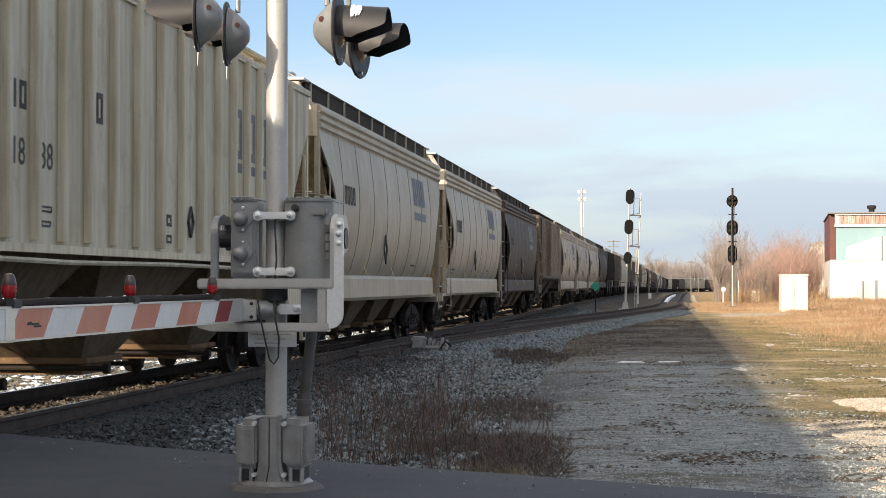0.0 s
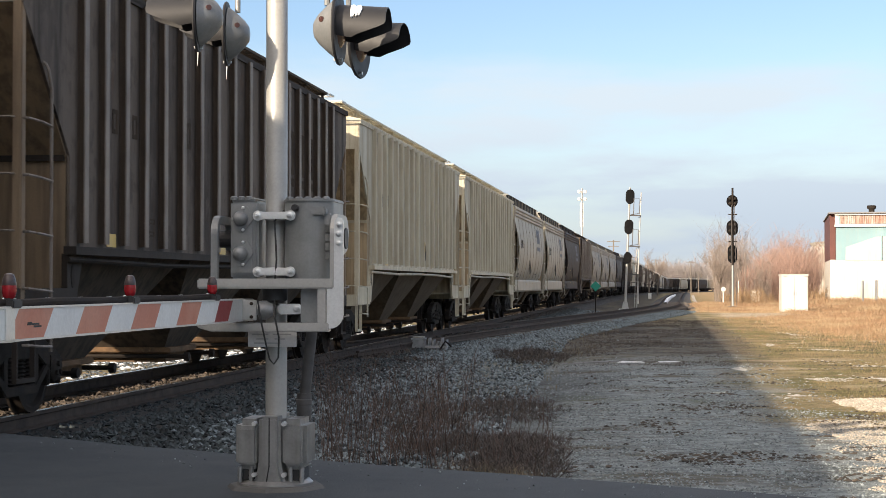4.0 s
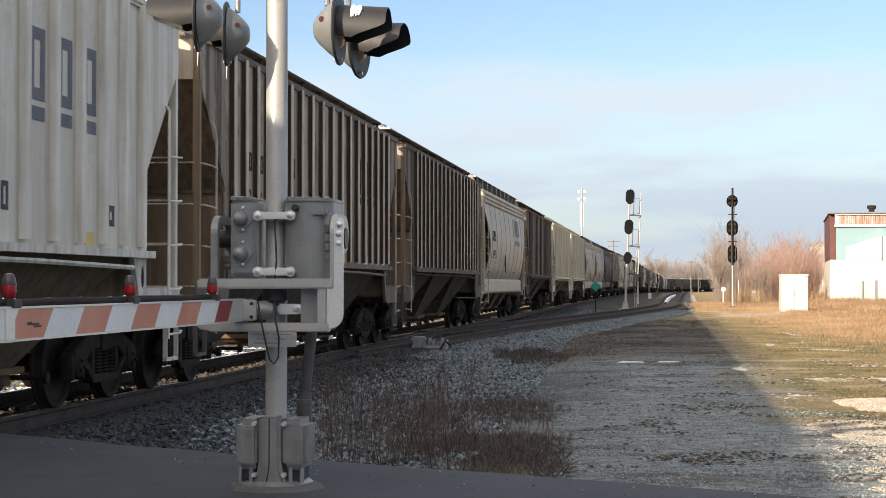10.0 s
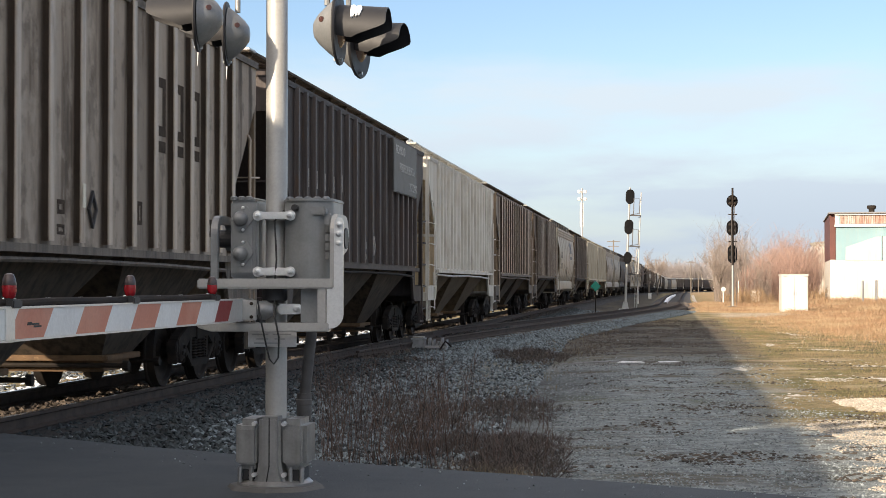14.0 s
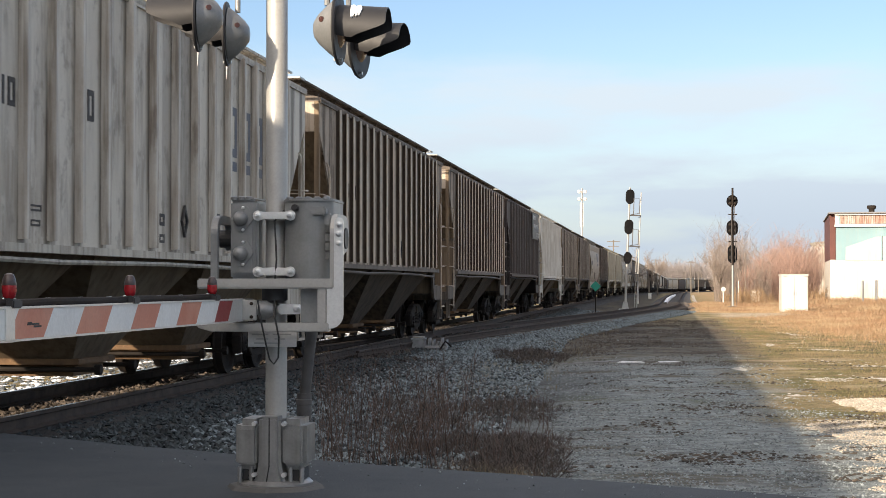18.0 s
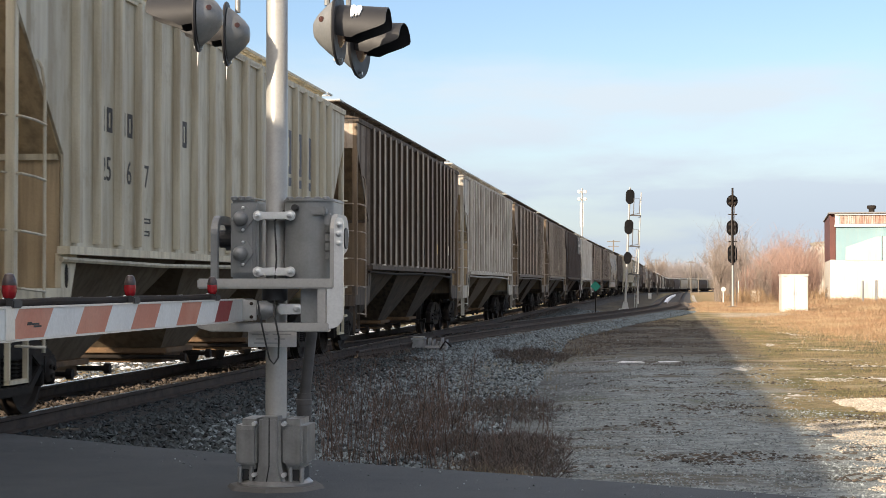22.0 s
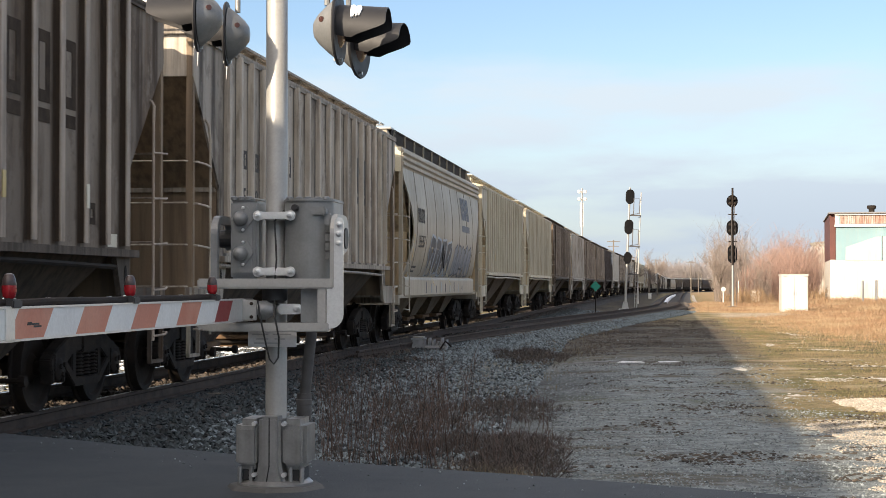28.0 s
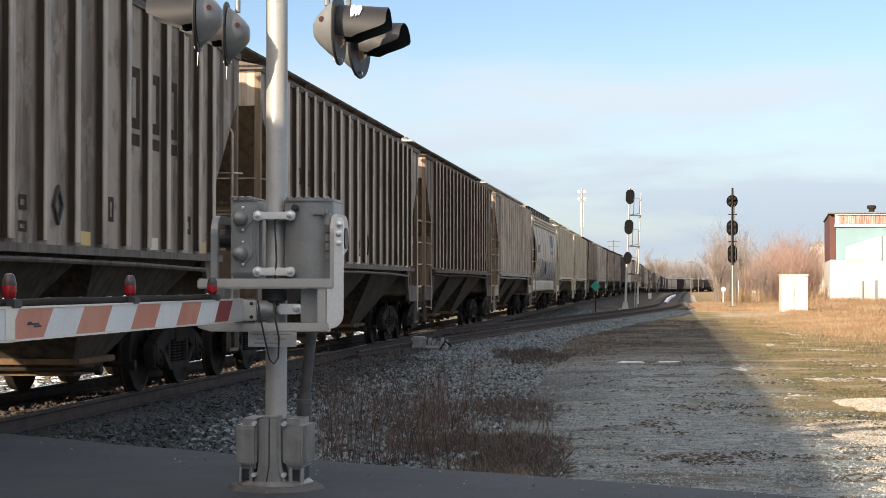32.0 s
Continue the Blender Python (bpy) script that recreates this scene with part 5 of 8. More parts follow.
def far_cars(s):
    """The head of the train, always far off: body, ends, roof, bins and two trucks a car."""
    def side():
        m = Mesh()
        m.prism([(-R_END, R_TOP), (R_END, R_TOP), (R_END, 3.92), (R_EDGE, R_EDGE_Z), (R_EDGE, R_BOT), (-R_EDGE, R_BOT), (-R_EDGE, R_EDGE_Z), (-R_END, 3.92)], -R_SHEET, R_SHEET)
        for x in R_RIBS:
            z0 = R_BOT + 0.05
            for y in (-1, 1):
                m.box(x - 0.07, x + 0.07, min(y * 1.5, y * 1.59), max(y * 1.5, y * 1.59), z0, R_TOP - 0.03)
        return m.data("body")

    def smooth():
        m = Mesh()
        prof = [(-y, z) for y, z in S_PROFILE] + [(-1.5, 4.12), (-0.7, 4.4), (0.7, 4.4), (1.5, 4.12)] + [(y, z) for y, z in reversed(S_PROFILE)]
        m.prism(prof, -7.0, 7.0, "x")
        m.box(-6.6, 6.6, -1.45, 1.45, 1.05, 1.5)
        return m.data("body")

    def bins():
        m = Mesh()
        for x in (-4.4, 0, 4.4):
            m.prism([(x - 2.1, R_BOT), (x + 2.1, R_BOT), (x + 0.4, 0.4), (x - 0.4, 0.4)], -1.4, 1.4)
        m.box(-8.8, 8.8, -0.16, 0.16, 0.75, 1.1)
        m.box(-8.2, 8.2, -1.45, 1.45, 1.0, 1.1)
        return m.data("underframe")

    def board():
        return Mesh().box(-8.0, 8.0, -1.25, 1.25, 4.52, 4.86).box(-7.9, -7.7, -1.3, 1.3, 1.0, 4.5).box(7.7, 7.9, -1.3, 1.3, 1.0, 4.5).data("walkway")
    rnd = random.Random(5)
    # mostly dark paints, chosen to put the flanks' shade into the bodies
    kinds = [("s", "grey"), ("s", "black"), ("r", "drab"), ("r", "brown"), ("r", "soot"), ("s", "grey"), ("r", "drab")]
    for k in range(42):
        kind, paint = kinds[rnd.randrange(7)]
        n = LENGTH[kind]
        car = thing("covered_hopper_car", pose(0, 0, 0), {"s": "far smooth-sided covered hopper car in the train", "r": "far ribbed covered hopper car in the train"}[kind], "hopper car", "covered hopper cars of the train")
        put("body", shared("far" + kind, side if kind == "r" else smooth), MAT[paint], car)
        put("underframe", shared("farbins", bins), MAT["steel"], car)
        # pale thick top paints in the sunlight on the roofs
        put("walkway", shared("farboard", board), MAT["offwhite"] if k % 3 else MAT["galv"], car)
        for x in (-6.6, 6.6):
            t = put("truck", shared("bolster", mesh_bolster), MAT["truckiron"], car, "", pose(x, 0, 0))
            for rz in (0, 180):
                put("sideframe", shared("sideframe", mesh_sideframe), MAT["truckiron"], t, "", pose(0, 0, 0, 0, 0, rz))
            put("wheelset", shared("farwheels", lambda: Mesh().lathe([(0.457, -0.8), (0.457, 0.8)], (-0.89, 0, 0.457), "y", 14).lathe([(0.457, -0.8), (0.457, 0.8)], (0.89, 0, 0.457), "y", 14).data("wheelset")), MAT["steel"], t)
        CARS.append((car, s + n / 2))
        s += n


def motions():
    """The whole train rolls away along the line at an even speed; the wheelsets turn."""
    for car, s0 in CARS:
        rows = []
        for k in range(9):
            t = 4.0 * k
            x, y, z, h = on_line(s0 + SPEED * t)
            rows.append((t, pose(x, y, z, 0, 0, 90 - math.degrees(h))))
        walk(car, rows)
    turn = math.degrees(SPEED / WHEEL_R)
    first = WHEELSETS[0]
    walk(first, [(k / 15, pose(0, 0, 0, 0, turn * k / 15, 0)) for k in range(481)])
    act, slot = first.animation_data.action, first.animation_data.action_slot
    for w in WHEELSETS[1:]:
        w.rotation_mode = "QUATERNION"
        w.animation_data_create()
        w.animation_data.action = act
        w.animation_data.action_slot = slot


# ---- ground, road and track ----
def ease(a, b, x):
    q = min(max((x - a) / (b - a), 0.0), 1.0)
    return q * q * (3 - 2 * q)


def road_edge(x):
    """Depth of the asphalt's far edge at x: nearer on the right, running out towards the track on the left."""
    return 12.62 - 0.62 * x - 0.055 * x * abs(x) * 0.6


def ground_z(x, y):
    w, s, pz = offset_of(x, y)
    z = pz - 0.30 + 0.13 * ease(24, 12, y)
    if w > 0:
        z += -0.12 * ease(2.6, 4.0, w) * ease(6.5, 4.2, w) * ease(8, 20, y)   # shallow ditch beside the ballast
    z += 0.35 * ease(14, 40, w) * ease(30, 90, s)
    if y > 10:
        z += 0.035 * noise.noise((x * 0.35, y * 0.35, 0)) + 0.018 * noise.noise((x * 1.3, y * 1.3, 4)) * ease(140, 40, y)
    if w < -2.5:
        z -= 0.1
    z -= 0.25 * ease(0.5, -0.6, y - road_edge(x)) if y < 20 and w > 1.0 else 0.0
    return z


def ground_material():
    m = bpy.data.materials.new("ground")
    m.use_nodes = True
    nt = m.node_tree
    b = nt.nodes["Principled BSDF"]
    N, L = nt.nodes.new, nt.links.new
    tc = N("ShaderNodeTexCoord")
    P = tc.outputs["Object"]

    def noi(sc, det=5, ro=0.6, st=None):
        n = N("ShaderNodeTexNoise")
        n.inputs["Scale"].default_value, n.inputs["Detail"].default_value, n.inputs["Roughness"].default_value = sc, det, ro
        if st:
            mp = N("ShaderNodeMapping")
            mp.inputs["Scale"].default_value = st
            L(P, mp.inputs["Vector"])
            L(mp.outputs[0], n.inputs["Vector"])
        else:
            L(P, n.inputs["Vector"])
        return n.outputs["Fac"]

    def rng(sock, a, c, lo=0.0, hi=1.0):
        r = N("ShaderNodeMapRange")
        for k, v in (("From Min", a), ("From Max", c), ("To Min", lo), ("To Max", hi)):
            r.inputs[k].default_value = v
        L(sock, r.inputs["Value"])
        return r.outputs["Result"]

    def mth(op, a, c):
        q = N("ShaderNodeMath")
        q.operation = op
        for i, v in enumerate((a, c)):
            if isinstance(v, float):
                q.inputs[i].default_value = v
            else:
                L(v, q.inputs[i])
        return q.outputs[0]

    def mix(a, c, f):
        x = N("ShaderNodeMix")
        x.data_type = "RGBA"
        for k, v in (("A", a), ("B", c), ("Factor", f)):
            if isinstance(v, (tuple, float)):
                x.inputs[k].default_value = (*v, 1) if isinstance(v, tuple) else v
            else:
                L(v, x.inputs[k])
        return x.outputs["Result"]
    gravel = mix((0.145, 0.166, 0.168), (0.345, 0.378, 0.372), rng(noi(7, 6, 0.7), 0.38, 0.66))
    gravel = mix(gravel, (0.075, 0.068, 0.06), rng(noi(1.5, 6, 0.75, (0.6, 1.0, 1.0)), 0.53, 0.68, 0, 0.8))
    gravel = mix(gravel, (0.10, 0.078, 0.05), rng(noi(0.55, 6, 0.75, (1.0, 1.6, 1.0)), 0.51, 0.63, 0, 0.75))
    gravel = mix(gravel, (0.105, 0.115, 0.062), rng(noi(0.33, 6, 0.75, (1.0, 0.7, 1.0)), 0.56, 0.66, 0, 0.6))
    gravel = mix(gravel, (0.05, 0.047, 0.044), rng(noi(22, 3), 0.60, 0.70, 0, 0.75))
    grass = mix((0.155, 0.132, 0.062), (0.31, 0.228, 0.128), rng(noi(0.9, 6, 0.7), 0.40, 0.64))
    grass = mix(grass, (0.085, 0.088, 0.032), rng(noi(0.4, 5, 0.7), 0.50, 0.62, 0, 0.7))
    grass = mix(grass, (0.055, 0.05, 0.025), rng(noi(6, 5, 0.7), 0.54, 0.70, 0, 0.7))
    grass = mix(grass, (0.40, 0.33, 0.23), rng(noi(0.45, 5, 0.65, (0.6, 1.6, 1.0)), 0.56, 0.66, 0, 0.75))
    meadow = mix((0.36, 0.255, 0.145), (0.25, 0.18, 0.10), rng(noi(1.6, 6, 0.7), 0.4, 0.6))
    # the gravel drive lies beside the track; grass beyond it and in the ditch
    sep = N("ShaderNodeSeparateXYZ")
    L(P, sep.inputs[0])
    w = mth("SUBTRACT", mth("ADD", mth("MULTIPLY", sep.outputs["X"], 0.9914), 7.355), mth("MULTIPLY", sep.outputs["Y"], 0.1305))
    wob = mth("MULTIPLY", mth("SUBTRACT", noi(0.5, 4), 0.5), 3.4)
    edge = mth("ADD", w, wob)
    near = rng(sep.outputs["Y"], 15.0, 19.0, 9.0, 0.0)
    far_side = rng(mth("SUBTRACT", edge, near), 8.2, 9.2)
    far_y = rng(mth("ADD", sep.outputs["Y"], mth("MULTIPLY", wob, 2.0)), 33.0, 42.0)
    ditch = mth("MULTIPLY", mth("MULTIPLY", rng(edge, 5.4, 4.4), rng(noi(0.35, 3), 0.38, 0.5)), rng(sep.outputs["Y"], 30.0, 40.0))
    fac = mth("MAXIMUM", mth("MAXIMUM", far_side, mth("MULTIPLY", ditch, 0.8)), mth("MULTIPLY", far_y, rng(noi(1.2, 5, 0.7), 0.3, 0.55, 0.6, 1.0)))
    left = rng(w, 0.0, -3.0)
    fac = mth("MAXIMUM", fac, left)
    grass = mix(grass, meadow, mth("MULTIPLY", rng(w, 9.6, 13.0), rng(sep.outputs["Y"], 46.0, 72.0)))
    # ground inside the train's shadow gets a darker colour, ending at the shadow's edge
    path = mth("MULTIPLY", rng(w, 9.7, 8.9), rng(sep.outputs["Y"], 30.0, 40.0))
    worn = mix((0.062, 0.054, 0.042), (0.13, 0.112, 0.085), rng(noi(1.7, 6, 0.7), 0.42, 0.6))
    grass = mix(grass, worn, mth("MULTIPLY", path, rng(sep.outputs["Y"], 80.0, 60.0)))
    # a pale dirt track across the meadow beside the cabinet
    lane = mth("MULTIPLY", mth("MULTIPLY", rng(sep.outputs["Y"], 82.0, 86.0), rng(sep.outputs["Y"], 97.0, 93.0)), mth("MULTIPLY", rng(w, 9.5, 10.5), rng(w, 16.0, 13.0)))
    grass = mix(grass, (0.46, 0.375, 0.275), mth("MULTIPLY", lane, rng(noi(1.3, 4), 0.35, 0.5, 0.4, 1.0)))
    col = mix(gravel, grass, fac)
    stony = mix((0.085, 0.092, 0.098), (0.035, 0.035, 0.034), rng(noi(11, 5, 0.7), 0.45, 0.62))
    shoulder = mth("MULTIPLY", rng(edge, 6.4, 5.4), rng(sep.outputs["Y"], 36.0, 28.0))
    col = mix(col, stony, mth("MULTIPLY", shoulder, rng(w, 0.0, 1.0)))
    # cinders between the main line and the siding
    cinder = mth("MULTIPLY", mth("MULTIPLY", rng(w, 6.9, 6.0), rng(w, 0.5, 1.5)), rng(sep.outputs["Y"], 52.0, 62.0))
    col = mix(col, (0.050, 0.048, 0.046), mth("MULTIPLY", cinder, rng(noi(0.6, 5, 0.7, (1.0, 0.35, 1.0)), 0.35, 0.6, 1.0, 0.7)))
    # a dark mossy mat on the shoulder where the siding leaves
    def near_to(axis, c, r):
        return rng(mth("ABSOLUTE", mth("SUBTRACT", sep.outputs[axis], c), 0.0), r, r * 0.35)
    moss = mth("MULTIPLY", mth("MULTIPLY", near_to("X", 2.05, 1.15), near_to("Y", 40.5, 6.0)), rng(noi(1.1, 4), 0.38, 0.55))
    col = mix(col, mix((0.045, 0.036, 0.026), (0.05, 0.055, 0.02), rng(noi(2.5, 4), 0.45, 0.6)), mth("MULTIPLY", moss, 0.9))
    L(col, b.inputs["Base Color"])
    b.inputs["Roughness"].default_value = 0.95
    b.inputs["Specular IOR Level"].default_value = 0.15
    bp = N("ShaderNodeBump")
    bp.inputs["Strength"].default_value, bp.inputs["Distance"].default_value = 1.0, 0.045
    L(mth("ADD", noi(16, 7, 0.75), mth("MULTIPLY", noi(3.0, 4), 1.5)), bp.inputs["Height"])
    L(bp.outputs[0], b.inputs["Normal"])
    return m


MAT["ground"] = ground_material()


def axis_values(stops):
    out = []
    for (a, st), (b, _) in zip(stops, stops[1:]):
        n = max(1, round((b - a) / st))
        out += [a + (b - a) * i / n for i in range(n)]
    return out + [stops[-1][0]]


def make_ground():
    xs = axis_values([(-3000, 700), (-200, 30), (-40, 4), (-12, 0.6), (32, 3), (80, 8), (160, 40), (400, 400), (3000, 1)])
    ys = axis_values([(-3000, 900), (-60, 12), (0, 3), (8, 0.45), (44, 1.0), (110, 4), (260, 14), (600, 60), (1500, 900), (4800, 1)])
    m = Mesh()
    v = [(x, y, ground_z(x, y)) for y in ys for x in xs]
    w = len(xs)
    f = [(j * w + i, j * w + i + 1, (j + 1) * w + i + 1, (j + 1) * w + i) for j in range(len(ys) - 1) for i in range(w - 1)]
    m.add(v, f)
    setting("ground", m, MAT["ground"], "gravel drive and dry winter grass beside the railway", "ground", smooth=True)
    # asphalt sheet of the road, with a rounded broken lip
    m = Mesh()
    xs = [-12 + 0.25 * i for i in range(97)]
    rows = []
    for x in xs:
        e = road_edge(x) + 0.06 * noise.noise((x * 1.7, 3, 0)) + 0.03 * noise.noise((x * 6, 1, 0))
        if x < -4.2:
            e = min(e, 15.2)
        lift = 0.0
        rows.append([(x, -30, 0.0), (x, 3, 0.0), (x, 8, 0.0), (x, e - 1.2, 0.0 + lift), (x, e - 0.15, -0.02 + lift), (x, e - 0.03, -0.05), (x, e + 0.05, -0.28)])
    k = len(rows[0])
    m.add([p for r in rows for p in r], [(i * k + j, (i + 1) * k + j, (i + 1) * k + j + 1, i * k + j + 1) for i in range(len(rows) - 1) for j in range(k - 1)])
    setting("road", m, MAT["asphalt"], "dark worn asphalt road before the crossing gate", "road", smooth=True)


def sweep(prof, s0, s1, w0, step=2.0, dz=0.0, line=None):
    """A profile (w, z) drawn along the railway's line."""
    line = line or on_line
    m = Mesh()
    n = max(1, round((s1 - s0) / step))
    v = []
    for i in range(n + 1):
        s = s0 + (s1 - s0) * i / n
        for w, z in prof:
            x, y, pz, h = line(s, w0 + w)
            v.append((x, y, pz + z + dz))
    k = len(prof)
    f = [(i * k + j, i * k + (j + 1) % k, (i + 1) * k + (j + 1) % k, (i + 1) * k + j) for i in range(n) for j in range(k)]
    f += [tuple(range(k)), tuple(range(n * k, n * k + k))]
    return m.add(v, f)


RAIL = [(-0.07, -0.172), (-0.07, -0.160), (-0.012, -0.140), (-0.010, -0.050), (-0.036, -0.036), (-0.036, -0.006), (-0.028, 0.0), (0.028, 0.0), (0.036, -0.006), (0.036, -0.036), (0.010, -0.050), (0.012, -0.140), (0.07, -0.160), (0.07, -0.172)]


def siding(s, w=0.0):
    """The second track: leaves the line at a turnout and runs beside it, some metres to the right."""
    d = 7.6 * ease(20, 125, s)
    x, y, z, h = on_line(s, d + w)
    return x, y, z - 0.02, h


def mossy(x, y):
    """How far inside the dark mossy mat beside the turnout a spot lies, 0 to 1."""
    return ease(1.0, 0.3, math.hypot((x - 2.05) / 1.15, (y - 40.5) / 6.0)) * (0.6 + noise.noise((x * 1.4, y * 0.8, 4)))


def tie_mesh(n=2.6):
    m = Mesh()
    m.box(-n / 2, n / 2, -0.115, 0.115, -0.36, -0.185)
    return m.data("tie", 0.012, segs=1)


def make_track():
    bed = sweep([(-3.4, -0.60), (-1.75, -0.20), (-1.2, -0.175), (-0.9, -0.175), (-0.6, -0.20), (0, -0.21), (0.6, -0.20), (0.9, -0.175), (1.2, -0.17), (1.75, -0.19), (2.3, -0.30), (3.3, -0.56), (3.3, -0.9), (-3.4, -0.9)], -110, 1100, 0)
    track = thing("railway_track", pose(0, 0, 0), "main railway track with rusty rails on grey stone ballast", "railway track")
    track["kind"] = "structure"
    put("ballast_bed", bed.data("ballast_bed", 0, True), MAT["ballast"], track)
    for w in (-0.755, 0.755):
        put("rail", sweep(RAIL, -110, 1100, w).data("rail"), MAT["rail"], track)
        put("rail_head", sweep([(-0.026, 0.0), (-0.026, 0.002), (0.026, 0.002), (0.026, 0.0)], -110, 1100, w).data("rail_head"), MAT["railhead"], track, "bright worn running surface")
    side = thing("siding_track", pose(0, 0, 0), "rusty siding track that leaves the main line at a turnout", "railway track")
    side["kind"] = "structure"
    put("ballast_bed", sweep([(-1.9, -0.62), (-1.6, -0.25), (1.7, -0.25), (3.0, -0.62)], 40, 560, 0, 2, 0, siding).data("ballast_bed", 0, True), MAT["ballast"], side)
    for w in (-0.755, 0.755):
        put("rail", sweep(RAIL, 34, 560, w, 2, 0, siding).data("rail"), MAT["rail"], side)
    t = tie_mesh()
    rest = Mesh()
    s, k = -6.0, 0
    rnd = random.Random(3)
    while s < 190:
        x, y, z, h = on_line(s, rnd.uniform(-0.05, 0.05))
        put("tie", t, MAT["tie"], track, "", pose(x, y, z + rnd.uniform(-0.015, 0.01), 0, 0, -math.degrees(h) + rnd.uniform(-1, 1)))
        s += 0.53 if s < 130 else 1.2
    s = 46
    while s < 150:
        x, y, z, h = siding(s)
        put("tie", t, MAT["tie"], side, "", pose(x, y, z + rnd.uniform(-0.015, 0.01), 0, 0, -math.degrees(h) + rnd.uniform(-1, 1)))
        s += 0.58
    # loose ballast: angular stones along the shoulder
    m = Mesh()
    octa = [(1, 0, 0), (-1, 0, 0), (0, 1, 0), (0, -1, 0), (0, 0, 1), (0, 0, -1)]
    tri = [(0, 2, 4), (2, 1, 4), (1, 3, 4), (3, 0, 4), (2, 0, 5), (1, 2, 5), (3, 1, 5), (0, 3, 5)]
    near_v, near_f, out_v, out_f, mid_v, mid_f = [], [], [], [], [], []
    for i in range(66000):
        s = 6 + 100 * rnd.random() ** 2.0
        w = rnd.uniform(-2.2, 3.4) if rnd.random() < 0.45 else rnd.uniform(1.4, 6.2 - 0.035 * s)
        if abs(abs(w) - 0.755) < 0.1:
            continue
        x, y, pz, h = on_line(s, w)
        z = -0.19 if abs(w) < 1.75 else max(-0.19 - (abs(w) - 1.75) * 0.215, ground_z(x, y) if w > 0 else -9)
        if y < road_edge(x) + 0.1 or mossy(x, y) > rnd.uniform(0.2, 0.8):
            continue
        pale = w > 2.3 + 1.6 * ease(20, 12, y) + rnd.uniform(-0.4, 0.5)
        v, f = (out_v, out_f) if pale else (mid_v, mid_f) if -1.4 < w < 0.7 else (near_v, near_f)
        r = rnd.uniform(0.022, 0.05)
        a = rnd.uniform(0, 6.28)
        c, sn = math.cos(a) * r, math.sin(a) * r
        k, q = rnd.uniform(0.6, 1.2), rnd.uniform(0.5, 0.9)
        n = len(v)
        t1, t2 = rnd.uniform(-0.5, 0.5), rnd.uniform(-0.5, 0.5)
        for ox, oy, oz in octa:
            v.append((x + c * ox - sn * oy * k, y + sn * ox + c * oy * k, z + 0.25 * r + oz * r * q + (ox * t1 + oy * t2) * r))
        f += [(p + n, b + n, d + n) for p, b, d in tri]
    m.v, m.f = near_v, near_f
    setting("ballast_stones", m, MAT["stone"], "dark grimy angular ballast stones along the rails", "ballast", "stuff")
    m = Mesh()
    m.v, m.f = mid_v, mid_f
    setting("rusty_stones", m, MAT["ruststone"], "small rust-tinted stones between the near rails", "ballast", "stuff")
    m = Mesh()
    m.v, m.f = out_v, out_f
    setting("shoulder_stones", m, MAT["palestone"], "loose blue-grey ballast stones on the shoulder", "ballast", "stuff")
    # stones of the siding's shoulder
    v, f = [], []
    for i in range(16000):
        s = 36 + 66 * rnd.random() ** 1.2
        w = rnd.uniform(0.9, 2.6)
        x, y, pz, h = siding(s, w)
        if mossy(x, y) > rnd.uniform(0.1, 0.6):
            continue
        z = max(ground_z(x, y), -0.25 - max(0, w - 1.7) * 0.28)
        r = rnd.uniform(0.03, 0.065)
        a = rnd.uniform(0, 6.28)
        c, sn = math.cos(a) * r, math.sin(a) * r
        n = len(v)
        for ox, oy, oz in octa:
            v.append((x + c * ox - sn * oy, y + sn * ox + c * oy, z + 0.3 * r + oz * r * 0.8))
        f += [(p + n, b + n, d + n) for p, b, d in tri]
    m = Mesh()
    m.v, m.f = v, f
    setting("siding_stones", m, MAT["palestone"], "pale grey ballast stones beside the siding", "ballast", "stuff")
    # grimy stones between and beside the rails of both tracks further off
    v, f = [], []
    for i in range(20000):
        s = 34 + 76 * rnd.random() ** 1.3
        w = rnd.uniform(-1.7, 1.7)
        if abs(abs(w) - 0.755) < 0.1:
            continue
        x, y, pz, h = siding(s, w) if i % 2 else on_line(s, w)
        r = rnd.uniform(0.035, 0.075)
        a = rnd.uniform(0, 6.28)
        c, sn = math.cos(a) * r, math.sin(a) * r
        n = len(v)
        for ox, oy, oz in octa:
            v.append((x + c * ox - sn * oy, y + sn * ox + c * oy, pz - (0.24 if i % 2 else 0.195) + 0.2 * r + oz * r * 0.8))
        f += [(p + n, b + n, d + n) for p, b, d in tri]
    m = Mesh()
    m.v, m.f = v, f
    setting("bed_stones", m, MAT["grime"], "dark rust-stained ballast stones between the rails", "ballast", "stuff")
    # sunlit stones and crusts of snow beyond the far rail
    def chips(name, mat, label, category, count, place, r0, r1, flat0, flat1):
        v, f = [], []
        for i in range(count):
            p = place()
            if p is None:
                continue
            x, y, z = p
            r = rnd.uniform(r0, r1)
            a = rnd.uniform(0, 6.28)
            c, sn = math.cos(a) * r, math.sin(a) * r
            k, q = rnd.uniform(0.4, 1.2), rnd.uniform(flat0, flat1)
            n = len(v)
            for ox, oy, oz in octa:
                v.append((x + c * ox - sn * oy * k, y + sn * ox + c * oy * k, z + 0.15 * r + oz * r * q))
            f.extend([(p0 + n, b0 + n, d0 + n) for p0, b0, d0 in tri])
        m = Mesh()
        m.v, m.f = v, f
        setting(name, m, MAT[mat], label, category, "stuff")

    def beyond():
        s = -2 + 70 * rnd.random() ** 1.3
        w = rnd.uniform(-6.5, -1.3)
        x, y, pz, h = on_line(s, w)
        z = -0.19 if w > -1.75 else max(-0.20 - (-w - 1.75) * 0.235, ground_z(x, y))
        return x, y, z
